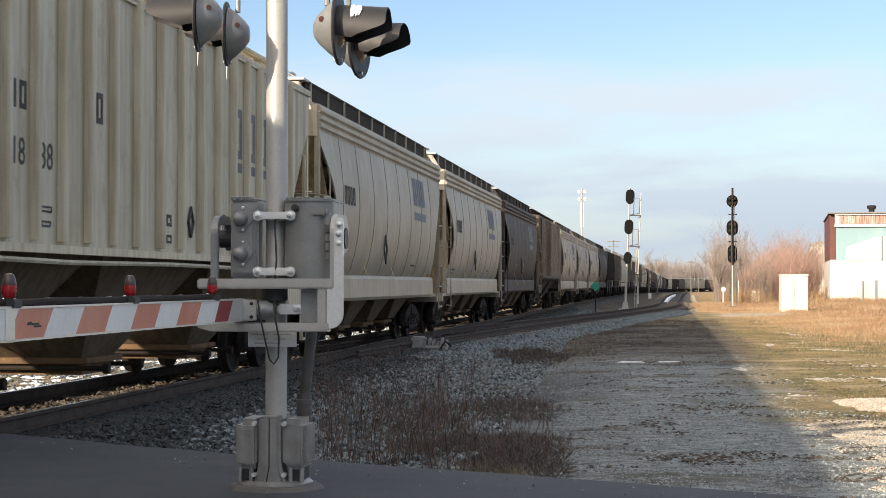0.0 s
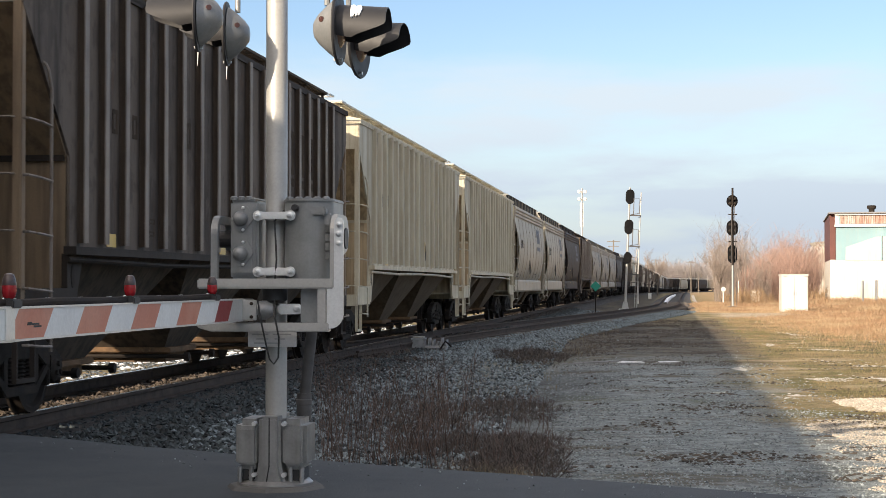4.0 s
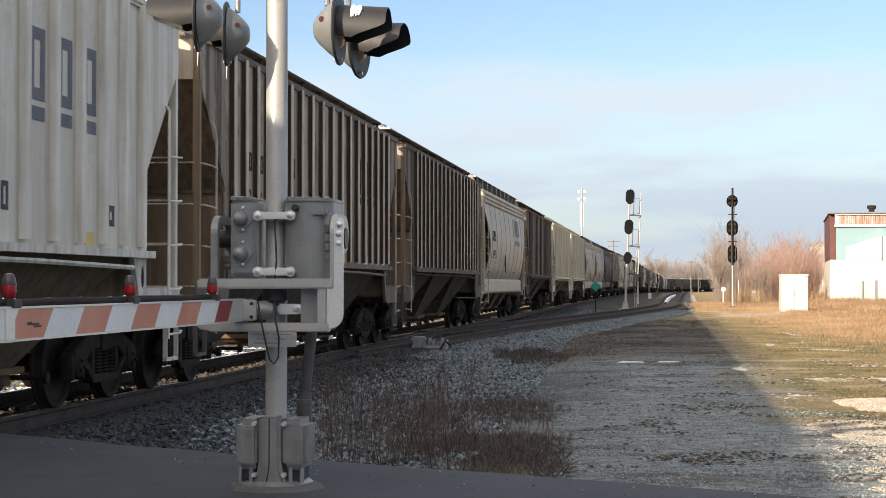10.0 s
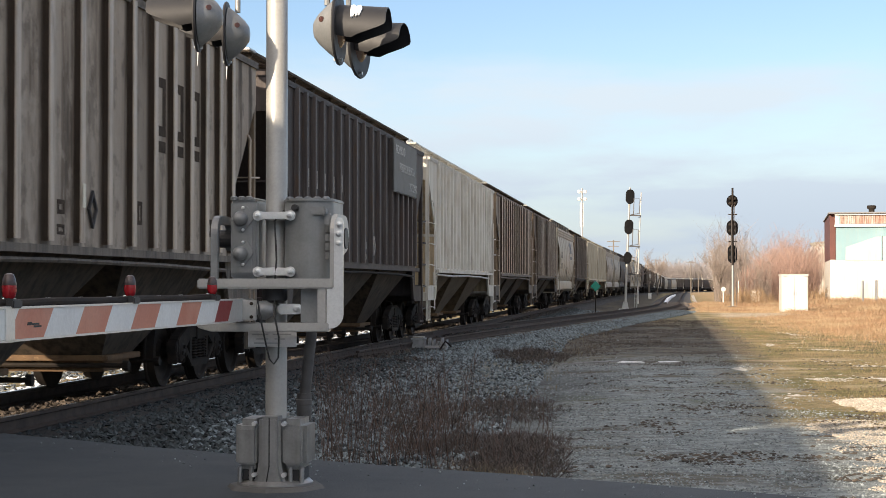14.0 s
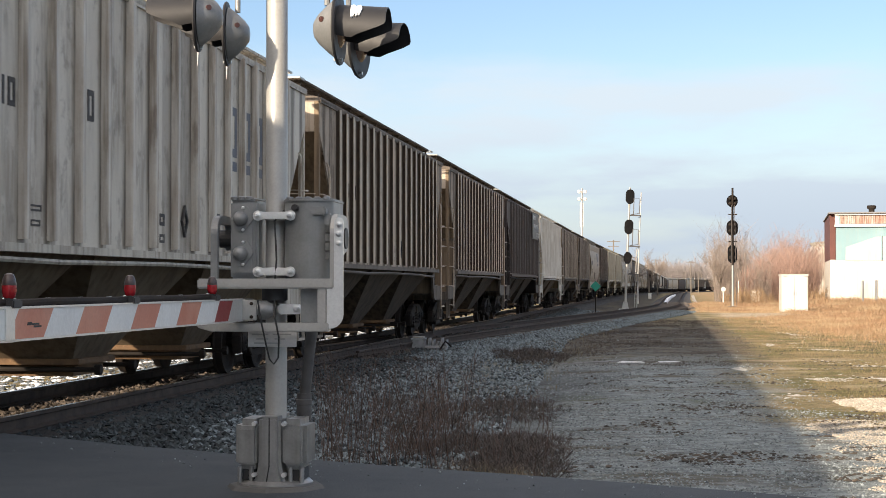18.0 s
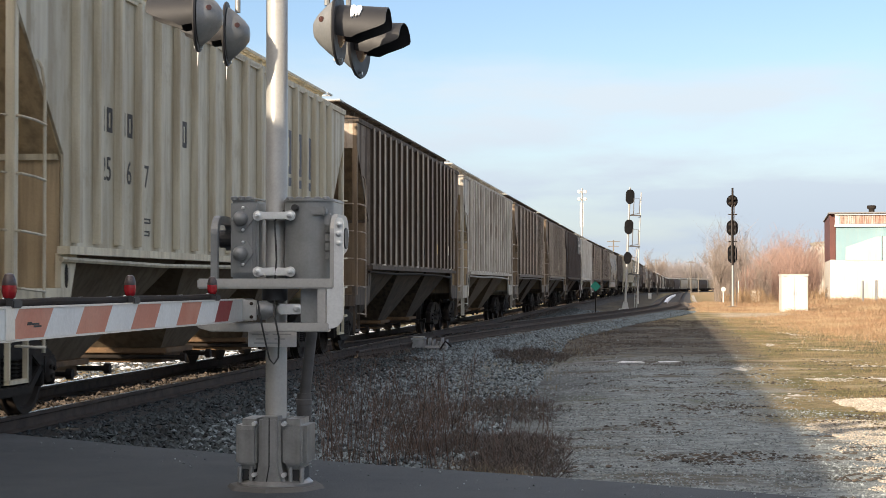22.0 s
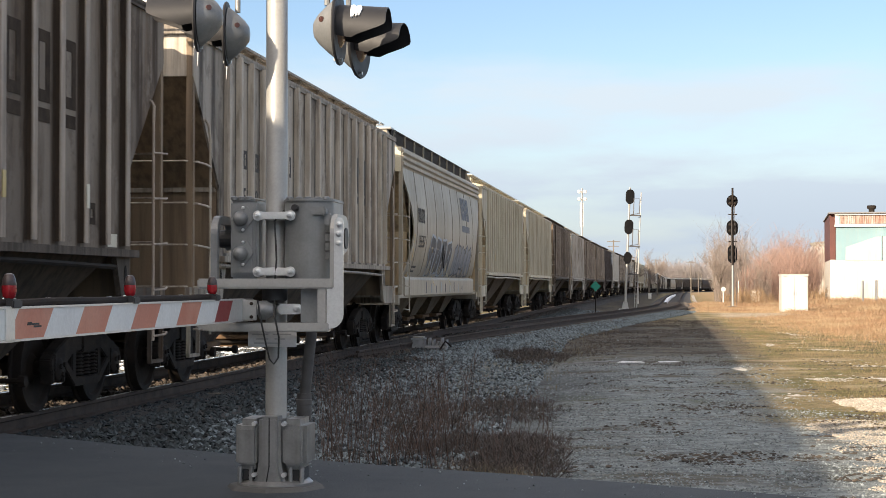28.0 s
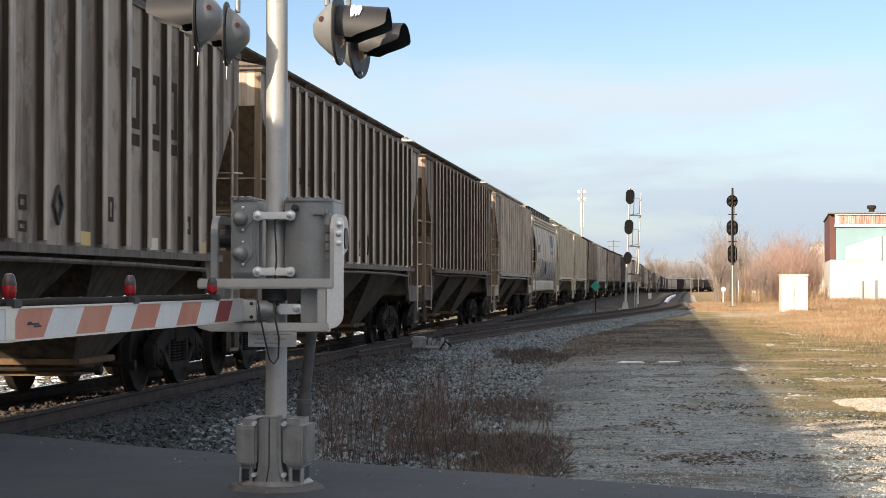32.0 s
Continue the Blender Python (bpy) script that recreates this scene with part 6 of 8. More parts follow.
    chips("far_stones", "greystone", "sunlit pale ballast stones beyond the far rail", "ballast", 12000, beyond, 0.03, 0.06, 0.6, 0.9)

    def beyond_snow():
        x, y, z = beyond()
        return (x, y, z) if noise.noise((x * 0.9, y * 0.5, 9)) > 0.0 and offset_of(x, y)[0] < -2.3 else None
    chips("far_snow", "snow", "crusts of old snow among the stones beyond the track", "snow", 4000, beyond_snow, 0.05, 0.14, 0.15, 0.35)

    def drive_debris():
        y = 12.0 + 42 * rnd.random() ** 1.7
        x = rnd.uniform(-0.5 + 0.10 * y, 3.3 + 0.235 * y)
        if y < road_edge(x) + 0.15 or offset_of(x, y)[0] < 4.2:
            return None
        if 1.3 * noise.noise((x * 0.7, y * 0.9, 3)) + 0.9 * noise.noise((x * 2.2, y * 3.4, 6)) < rnd.uniform(0.25, 0.65):
            return None
        return x, y, ground_z(x, y)
    chips("leaf_litter", "debris", "dark dead leaves and turf bits on the gravel", "debris", 30000, drive_debris, 0.008, 0.040, 0.2, 0.5)

    def road_grit():
        x = rnd.uniform(-3.5, 2.5)
        y = road_edge(x) - 0.08 - 1.6 * rnd.random() ** 2.5
        return x, y, 0.0
    chips("road_grit", "limestone", "small pale pebbles strewn on the road's edge", "gravel", 260, road_grit, 0.003, 0.011, 0.5, 0.9)
    heaps = [(6.44, 29.1, 0.42, 0.6), (5.1, 24.6, 0.25, 0.4), (9.6, 42.1, 0.5, 1.0), (8.8, 45.3, 0.15, 0.7), (11.2, 55.2, 0.25, 1.5), (5.7, 32.6, 0.1, 0.4), (7.7, 29.3, 0.3, 0.4), (8.6, 33.5, 0.5, 0.5)]

    def verge_snow():
        y = 19.0 + 62 * rnd.random() ** 1.2
        x = rnd.uniform(2.5 + 0.15 * y, 4.5 + 0.27 * y)
        if offset_of(x, y)[0] < 8.6:
            return None
        if rnd.random() < 0.16:
            cx, cy, sx, sy = heaps[rnd.randrange(len(heaps))]
            x, y = cx + rnd.gauss(0, 0.5) * sx, cy + rnd.gauss(0, 0.5) * sy
            if noise.noise((x * 2.5, y * 1.5, 40)) < -0.1:
                return None
            return x, y, ground_z(x, y)
        if noise.noise((x * 0.7, y * 0.35, 12)) + 0.5 * noise.noise((x * 2.2, y * 1.4, 2)) < rnd.uniform(0.1, 0.6):
            return None
        return x, y, ground_z(x, y)
    chips("verge_snow", "snowbit", "thin scattered crusts of snow on the dry verge", "snow", 14000, verge_snow, 0.01, 0.045, 0.10, 0.3)

    def sand():
        a, q = rnd.uniform(0, 6.28), rnd.random() ** 0.5
        e = 1 + 0.5 * noise.noise((math.cos(a) * 2, math.sin(a) * 2, 7))
        x, y = 6.35 + 0.95 * q * e * math.cos(a), 22.6 + 1.25 * q * e * math.sin(a)
        return x, y, ground_z(x, y) + 0.09 * (1 - q * q) * rnd.uniform(0.7, 1.0)
    chips("sandy_gravel", "sandy", "low heap of pale sandy gravel on the verge", "gravel", 9000, sand, 0.012, 0.03, 0.5, 0.9)

    # pale sandy chips past the train's shadow edge, brightening the sunlit gravel by colour
    def pale_track():
        y = rnd.uniform(11.2, 20.0)
        x = y * rnd.uniform(0.17, 0.28)
        if y < road_edge(x) + 0.15 or offset_of(x, y)[0] < 9.0 + 0.4 * noise.noise((x * 2, y * 2, 5)) or 0.9 * noise.noise((x * 0.9, y * 0.6, 51)) + 0.4 * noise.noise((x * 3, y * 2, 52)) + 2.0 * (x / y - 0.215) < rnd.uniform(-0.35, 0.45):
            return None
        return x, y, ground_z(x, y)
    chips("pale_gravel", "sandy", "sandy gravel on the drive's edge, paled for the sun past the shadow", "gravel", 22000, pale_track, 0.007, 0.017, 0.4, 0.8)
    # coarse gravel over the drive
    v, f = [], []
    for i in range(100000):
        y = 10.3 + 48 * rnd.random() ** 1.9
        x = rnd.uniform(-3.0 + 0.13 * y, 3.3 + 0.235 * y)
        if y < road_edge(x) + 0.12:
            continue
        w = offset_of(x, y)[0]
        if w < 3.6:
            continue
        if rnd.random() < ease(8.0, 10.2, w + 1.6 * noise.noise((x * 0.5, y * 0.4, 31))) * ease(15, 20, y) * 0.97 or rnd.random() < 0.95 * ease(30, 40, y) or 35.7 < y < 37.3:
            continue
        bare = noise.noise((x * 0.9, y * 0.5, 21)) + 0.5 * noise.noise((x * 2.8, y * 1.6, 23))
        if bare < rnd.uniform(-0.75, 0.05):
            continue
        r = rnd.uniform(0.006, 0.014) * (1 + 0.9 * (rnd.random() > 0.97)) * (0.8 + 0.012 * y)
        z = ground_z(x, y)
        a = rnd.uniform(0, 6.28)
        c, sn = math.cos(a) * r, math.sin(a) * r
        k, q = rnd.uniform(0.6, 1.2), rnd.uniform(0.4, 0.8)
        n = len(v)
        for ox, oy, oz in octa:
            v.append((x + c * ox - sn * oy * k, y + sn * ox + c * oy * k, z + 0.2 * r + oz * r * q))
        f += [(p + n, b + n, d + n) for p, b, d in tri]
    m = Mesh()
    m.v, m.f = v, f
    setting("gravel", m, MAT["limestone"], "scattered limestone gravel on the drive", "gravel", "stuff")


# ---- crossing gate with its flashing lamps ----
MAT["plategrey"] = material("worn_grey_plate", (0.80, 0.79, 0.77), 0.5, tint=(0.66, 0.60, 0.58), amount=0.6, scale=6)
MAT["faintprint"] = material("faded_print", (0.48, 0.47, 0.46), 0.6)
MAT["smoke"] = material("smoked_plastic_cap", (0.07, 0.05, 0.05), 0.3, tint=(0.04, 0.035, 0.035), amount=0.5, scale=20, bump=0.05)
MAT["red"] = material("red_reflective_sheet", (0.56, 0.19, 0.12), 0.45, tint=(0.64, 0.32, 0.22), amount=0.6, scale=3, bump=0.05)
MAT["darkred"] = material("new_red_sheet", (0.28, 0.03, 0.03), 0.45, bump=0.05)
MAT["sheetwhite"] = material("white_reflective_sheet", (0.80, 0.81, 0.795), 0.45, tint=(0.68, 0.685, 0.675), amount=0.6, scale=3, streak=0.05, bump=0.03)
MAT["lens"] = material("red_glass_lens", (0.32, 0.014, 0.02), 0.15, bump=0.3, bump_scale=120, bump_dist=0.004)
MAT["dulllens"] = material("unlit_red_roundel", (0.075, 0.034, 0.030), 0.25, bump=0.2)
MAT["blackpaint"] = material("black_paint", (0.016, 0.016, 0.018), 0.55, tint=(0.032, 0.032, 0.034), amount=0.5, bump=0.05)
MAT["conduitgrey"] = material("grimy_grey_conduit", (0.085, 0.08, 0.078), 0.6, tint=(0.05, 0.047, 0.045), amount=0.6, scale=8, bump=0.1)
MAT["rubber"] = material("black_rubber", (0.02, 0.02, 0.02), 0.6)
MAT["aluminium"] = material("dull_aluminium", (0.74, 0.75, 0.74), 0.36, 0.6, tint=(0.62, 0.62, 0.61), amount=0.4, bump=0.02)
MAT["greypaint"] = material("silver_grey_paint", (0.262, 0.272, 0.276), 0.40, 0.3, tint=(0.175, 0.182, 0.186), amount=0.75, scale=3.5, streak=0.2, streak_col=(0.14, 0.13, 0.12), bump=0.08)
MAT["snow"] = material("old_snow", (0.80, 0.82, 0.85), 0.7, tint=(0.55, 0.54, 0.52), amount=0.5, scale=4, bump=0.5, bump_scale=9, bump_dist=0.03)
MAT["stonegrey"] = material("frosted_grey_casting", (0.30, 0.31, 0.32), 0.8, tint=(0.15, 0.15, 0.155), amount=0.7, scale=7, bump=0.3)
MAT["freshsnow"] = material("clean_snow", (0.88, 0.89, 0.90), 0.6, bump=0.3, bump_scale=60)
MAT["concrete"] = material("concrete", (0.115, 0.112, 0.108), 0.9, tint=(0.07, 0.068, 0.066), amount=0.6, scale=3, bump=0.4)


def capsule(x0, x1, z, r, n=8, waist=1.0):
    """Outline of a strap with round ends."""
    right = [(x1 + r * math.cos(a), z + r * math.sin(a)) for a in [radians(-90 + 180 * i / n) for i in range(n + 1)]]
    left = [(x0 + r * math.cos(a), z + r * math.sin(a)) for a in [radians(90 + 180 * i / n) for i in range(n + 1)]]
    mid = (x0 + x1) / 2
    return right + [(x1 - r, z + r * waist), (x0 + r, z + r * waist)] + left + [(x0 + r, z - r * waist), (x1 - r, z - r * waist)]


def bolt_head(x, z, y, parent, r=0.024):
    """A washer with a domed bolt on it, standing out towards -y."""
    b = part("bolt", Mesh().lathe([(r, y), (r, y - 0.006), (r * 0.62, y - 0.008), (r * 0.62, y - 0.024), (r * 0.35, y - 0.03), (r * 0.35, y - 0.042)], (x, 0, z), "y", 14), MAT["aluminium"], parent, smooth=True)
    return b


def make_gate():
    """Local axes: x along the road to the right, y along the track, z up from the road."""
    gate = thing("crossing_gate", pose(-1.10, 11.2, 0.0, 0, 0, -7.21), "silver-grey crossing gate mast with a lowered red and white striped arm", "crossing gate")
    G, A = MAT["greypaint"], MAT["aluminium"]
    part("foundation", Mesh().lathe([(0.33, -0.25), (0.33, 0.0), (0.31, 0.024), (0.24, 0.03)], (0.0, 0, 0), "z", 8), MAT["concrete"], gate)
    part("mast", Mesh().lathe([(0.071, 0.05), (0.071, 4.6), (0.05, 4.64)], n=32), MAT["galv"], gate, "galvanised steel pipe mast", smooth=True)
    C = MAT["castgrey"]
    base = part("base_housing", Mesh().prism([(-0.125, 0.02), (0.125, 0.02), (0.088, 0.10), (0.072, 0.20), (0.072, 0.48), (-0.072, 0.48), (-0.072, 0.20), (-0.088, 0.10)], -0.205, 0.20), C, gate, "split cast base clamped round the mast", bevel=0.022, smooth=True)
    part("flange", Mesh().lathe([(0.245, 0.012), (0.245, 0.040), (0.225, 0.058), (0.16, 0.066)], n=28), C, base, smooth=True)
    for sx in (-1, 1):
        u = sorted((sx * 0.06, sx * 0.235))
        part("junction_box", Mesh().box(u[0], u[1], -0.185, 0.17, 0.135, 0.462), C, base, bevel=0.042, smooth=True)
        u = sorted((sx * 0.088, sx * 0.215))
        part("lid", Mesh().box(u[0], u[1], -0.194, -0.16, 0.165, 0.41), C, base, bevel=0.014, smooth=True)
        # black block paints in the dark cavity under each junction box
        u = sorted((sx * 0.11, sx * 0.205))
        part("foot", Mesh().box(u[0], u[1], -0.14, 0.10, 0.05, 0.15), MAT["blackpaint"], base, bevel=0.015)
        for k in (0.13, 0.205):
            part("toe", Mesh().tube((sx * k, -0.155, 0.05), (sx * k, -0.150, 0.15), 0.016, n=10), C, base, smooth=True)
        for z in (0.435, 0.105):
            part("bolt", Mesh().tube((sx * 0.098, -0.225, z), (sx * 0.098, -0.17, z), 0.015, n=10), A, base)
    part("seam", Mesh().path([(0.0, -0.206, 0.475), (0.0, -0.207, 0.16), (-0.012, -0.207, 0.09), (-0.02, -0.21, 0.03)], 0.004, 5), MAT["rubber"], base)
    # mechanism: a case on each side of the mast
    mech = part("mechanism_case", Mesh().box(-0.272, -0.085, -0.16, 0.22, 1.375, 1.88).box(-0.275, -0.10, -0.17, 0.23, 1.88, 1.905), G, gate, "grey painted gate mechanism case", bevel=0.018, smooth=True)
    part("case_lid", Mesh().box(-0.262, -0.105, -0.185, -0.158, 1.40, 1.86), G, mech, bevel=0.012)
    for z in (1.765, 1.54):
        rh = [(-0.19 + 0.075 * math.cos(q) * math.cos(0.25) - 0.09 * math.sin(q) * math.sin(-0.25) * (1 if abs(math.sin(q)) > 0.7 else 0.8), z + 0.09 * math.sin(q) * math.cos(0.25)) for q in [radians(22.5 * i) for i in range(16)]]
        part("hasp", Mesh().prism([((x + 0.19) * (0.55 + 0.45 * (1 - abs(zz - z) / 0.09)) - 0.182, zz) for x, zz in rh], -0.20, -0.186), G, mech, bevel=0.003)
        part("plug", Mesh().lathe([(0.046, -0.195), (0.048, -0.225), (0.042, -0.245), (0.028, -0.262), (0.008, -0.268)], (-0.192, 0, z), "y", 20), G, mech, smooth=True)
        for dz in (-0.072, 0.072):
            part("screw", Mesh().lathe([(0.011, -0.2), (0.011, -0.208), (0.005, -0.212)], (-0.178, 0, z + dz), "y", 10), A, mech, smooth=True)
    bulge = [(0.075, 0.24), (0.075, -0.08)] + [(0.2375 - 0.1625 * math.cos(radians(q)), -0.08 - 0.10 * math.sin(radians(q))) for q in range(10, 171, 10)] + [(0.40, -0.08), (0.40, 0.24)]
    case = part("motor_case", Mesh().prism(bulge, 1.375, 1.872, "z"), G, gate, "grey painted motor case with rounded front", smooth=True)
    part("lid_rim", Mesh().prism([((x - 0.2375) * 1.05 + 0.2375, y * 1.06) for x, y in bulge], 1.868, 1.898, "z"), G, case, bevel=0.01)
    for x in (0.12, 0.18, 0.24, 0.30, 0.36):
        part("lug", Mesh().lathe([(0.024, 1.89), (0.024, 1.904), (0.014, 1.909)], (x, -0.14, 0), "z", 12), G, case, smooth=True)
    for x in (-0.25, -0.20, -0.15):
        part("lug", Mesh().lathe([(0.024, 1.89), (0.024, 1.908), (0.014, 1.913)], (x, -0.15, 0), "z", 12), G, mech, smooth=True)
    part("cable_gland", Mesh().lathe([(0.022, -0.21), (0.022, -0.15), (0.014, -0.215)], (0.165, 0, 1.835), "y", 12), MAT["blackpaint"], case)
    for k in range(4):
        part("hinge_knuckle", Mesh().tube((0.375, -0.14, 1.50 + k * 0.06), (0.375, -0.14, 1.545 + k * 0.06), 0.02, n=10), MAT["greypaint"], case)
    part("hinge_block", Mesh().box(0.27, 0.37, -0.20, -0.13, 1.785, 1.84).box(0.35, 0.40, -0.17, -0.06, 1.72, 1.80), G, case, bevel=0.01)
    part("bearing", Mesh().tube((0.39, 0, 1.64), (0.47, 0, 1.64), 0.07, n=18), MAT["blackpaint"], case)
    part("bearing", Mesh().tube((-0.38, 0, 1.64), (-0.27, 0, 1.64), 0.06, n=18), MAT["blackpaint"], mech)
    for z in (1.785, 1.42):
        c = part("clamp", Mesh().prism(capsule(-0.08, 0.135, z, 0.034, 8, 0.72), -0.205, -0.187), A, gate, "bright aluminium mast clamp", bevel=0.004)
        part("collar", Mesh().lathe([(0.076, z - 0.03), (0.076, z + 0.03)], n=28), A, c, smooth=True)
        part("spacer", Mesh().box(-0.06, 0.115, -0.187, -0.06, z - 0.022, z + 0.022), A, c)
        for x in (-0.08, 0.135):
            bolt_head(x, z, -0.205, c)
    c = part("clamp", Mesh().prism(capsule(0.085, 0.185, 1.178, 0.034), -0.215, -0.195), A, gate, "bright aluminium mast clamp", bevel=0.004)
    bolt_head(0.185, 1.178, -0.215, c, 0.028)
    # the yoke that carries the arm: two side plates and two channels
    yoke = part("counterweight_yoke", Mesh().box(-0.44, 0.452, -0.36, -0.28, 1.31, 1.375), MAT["galv"], gate, "galvanised steel yoke between arm and mechanism", bevel=0.008)
    part("channel", Mesh().prism([(-0.44, 1.085), (-0.44, 1.06), (-0.35, 1.035), (0.42, 1.035), (0.42, 1.092), (-0.35, 1.092)], -0.36, -0.28), MAT["galv"], yoke, bevel=0.006)
    def bend(cy, cz, r, a0, a1):
        return [(cy + r * math.cos(radians(q)), cz + r * math.sin(radians(q))) for q in range(a0, a1 + (1 if a1 > a0 else -1), 15 if a1 > a0 else -15)]
    cane = [(-0.33, 1.36)] + bend(-0.21, 1.665, 0.12, 180, 90) + bend(0.0, 1.665, 0.12, 90, -60) + [(0.03, 1.60)] + bend(0.0, 1.665, 0.065, -60, 90) + bend(-0.21, 1.665, 0.065, 90, 180) + [(-0.275, 1.36)]
    part("side_plate", Mesh().prism(cane, -0.36, -0.315, "x"), G, yoke, bevel=0.004)
    cane2 = [(-0.345, 1.10)] + bend(-0.22, 1.665, 0.125, 180, 90) + bend(0.0, 1.665, 0.125, 90, -60) + [(-0.16, 1.50), (-0.25, 1.10)]
    part("side_plate", Mesh().prism(cane2, 0.425, 0.462, "x"), MAT["galv"], yoke, bevel=0.004)
    outer = bend(0.483, 1.735, 0.03, 180, 0) + [(0.513, 1.22)] + bend(0.423, 1.145, 0.09, 0, -90) + [(0.405, 1.055), (0.405, 1.32), (0.453, 1.32)]
    part("side_web", Mesh().prism(outer, -0.352, -0.335), A, yoke, "bright aluminium strap with three bolts", bevel=0.003)
    for z in (1.72, 1.66, 1.60):
        bolt_head(0.485, z, -0.352, yoke, 0.02)
    part("counterweight", Mesh().box(0.215, 0.335, -0.25, 0.1, 1.09, 1.31), G, yoke, bevel=0.006)
    part("damper", Mesh().lathe([(0.05, 1.22), (0.085, 1.235), (0.085, 1.33)], (0.03, -0.18, 0), "z", 18), MAT["blackpaint"], yoke, "black rubber damper", smooth=True)
    part("strut", Mesh().box(0.345, 0.40, -0.35, -0.29, 1.09, 1.31), MAT["galv"], yoke, bevel=0.005)
    sign = part("notice_plate", Mesh().box(-0.157, 0.166, -0.145, -0.137, 0.93, 1.035), MAT["plategrey"], gate, "small grey notice plate with worn print", bevel=0.003)
    for i, (x0, x1, z) in enumerate(((-0.13, -0.02, 1.012), (0.01, 0.13, 1.012), (-0.10, -0.02, 0.982), (0.02, 0.09, 0.982), (-0.115, 0.06, 0.955))):
        part("print", Mesh().box(x0, x1, -0.1475, -0.1455, z - 0.004, z + 0.004), MAT["faintprint"], sign)
    part("conduit", Mesh().path([(0.20, 0.25, 1.15), (0.15, 0.2, 0.60), (0.145, 0.2, 0.56)], 0.038, 12), MAT["conduitgrey"], gate, "dark flexible cable conduit", smooth=True)
    part("conduit_base", Mesh().lathe([(0.050, 0.44), (0.050, 0.53), (0.056, 0.535), (0.056, 0.565), (0.05, 0.57), (0.05, 0.61)], (0.145, 0.2, 0), "z", 16), MAT["conduitgrey"], gate, smooth=True)
    part("cable", Mesh().path([(-0.03, -0.40, 1.235), (-0.01, -0.41, 1.12), (0.025, -0.40, 0.95), (0.045, -0.39, 0.86), (0.07, -0.38, 0.83), (0.095, -0.36, 0.87), (0.10, -0.37, 1.0), (0.075, -0.37, 1.12), (0.03, -0.2, 1.30), (0.045, -0.2, 1.5), (0.03, -0.19, 1.75), (0.09, -0.17, 1.82)], 0.006, 6), MAT["rubber"], gate)
    # the arm: it points back along the track towards the road
    arm = part("gate_arm", Mesh().box(-0.185, -0.135, -6.4, -0.36, 1.108, 1.24), MAT["aluminium"], gate, "striped crossing gate arm", bevel=0.004)
    part("arm_root", Mesh().prism([(-0.36, 1.10), (-0.36, 1.245), (-0.14, 1.245), (-0.05, 1.20), (-0.05, 1.14), (-0.14, 1.10)], -0.205, -0.12, "x"), MAT["galv"], arm, bevel=0.006)
    part("pivot", Mesh().tube((-0.22, -0.10, 1.175), (0.06, -0.10, 1.175), 0.035), A, arm)
    part("hub", Mesh().lathe([(0.045, -0.045), (0.06, -0.04), (0.062, 0.0), (0.05, 0.02), (0.035, 0.05)], (0, -0.30, 1.172), "x", 22), G, arm, "grey cast arm hub", smooth=True)
    part("end_bracket", Mesh().box(-0.195, -0.045, -0.385, -0.355, 1.108, 1.238), MAT["galv"], arm, "bright bracket plate at the arm's root", bevel=0.004)
    for xx, zz in ((-0.17, 1.215), (-0.17, 1.13), (-0.075, 1.215), (-0.075, 1.13)):
        part("bolt", Mesh().lathe([(0.011, -0.385), (0.011, -0.395), (0.004, -0.399)], (xx, 0, zz), "y", 10), MAT["steel"], arm)
    for yy, zz in ((-0.42, 1.21), (-0.42, 1.135), (-0.60, 1.21), (-0.60, 1.135)):
        part("bolt", Mesh().lathe([(0.012, -0.20), (0.012, -0.212), (0.005, -0.216)], (0, yy, zz), "x", 10), MAT["steel"], arm)
    # boundary at s = 0 lies 1.36 m ahead of the mast
    lo, hi, sl = 1.112, 1.236, 0.12
    y0 = -1.365 + 0.4065
    for i in range(14):
        a, b = y0 - i * 0.4065, y0 - (i + 1) * 0.4065
        name = "stripe"
        mat = MAT["sheetwhite"] if i % 2 == 0 else MAT["red"]
        part(name, Mesh().add([(-0.1875, a, hi), (-0.1875, b, hi), (-0.1875, b - sl, lo), (-0.1875, a - sl, lo)] + [(-0.1325, a, hi), (-0.1325, b, hi), (-0.1325, b - sl, lo), (-0.1325, a - sl, lo)],
                              [(0, 1, 2, 3), (7, 6, 5, 4)]), mat, arm)
    part("stripe", Mesh().add([(-0.1875, y0 + 0.32, hi), (-0.1875, y0, hi), (-0.1875, y0 - sl, lo), (-0.1875, y0 + 0.32 - sl, lo), (-0.1325, y0 + 0.32, hi), (-0.1325, y0, hi), (-0.1325, y0 - sl, lo), (-0.1325, y0 + 0.32 - sl, lo)], [(0, 1, 2, 3), (7, 6, 5, 4)]), MAT["darkred"], arm)
    part("top_trim", Mesh().box(-0.192, -0.128, -6.4, -0.4, 1.238, 1.246), A, arm)
    part("bottom_trim", Mesh().box(-0.192, -0.128, -6.4, -0.4, 1.102, 1.110), A, arm)
    for yy, zz, ln in ((-4.05, 1.17, 0.14), (-4.0, 1.16, 0.09), (-4.09, 1.176, 0.05)):
        part("scuff", Mesh().box(-0.132, -0.1312, yy - ln / 2, yy + ln / 2, zz - 0.004, zz + 0.004), MAT["rubber"], arm)
    part("splice_plate", Mesh().box(-0.195, -0.128, -4.37, -4.26, 1.10, 1.248), A, arm, bevel=0.004)
    for s in (3.55, 1.56, -0.41):
        yy = -1.365 - 0.813 * s
        lamp = part("arm_lamp", Mesh().box(-0.20, -0.12, yy - 0.05, yy + 0.05, 1.24, 1.275).box(-0.175, -0.145, yy - 0.02, yy + 0.02, 1.27, 1.295), MAT["blackpaint"], arm, "small red gate arm lamp", bevel=0.005)
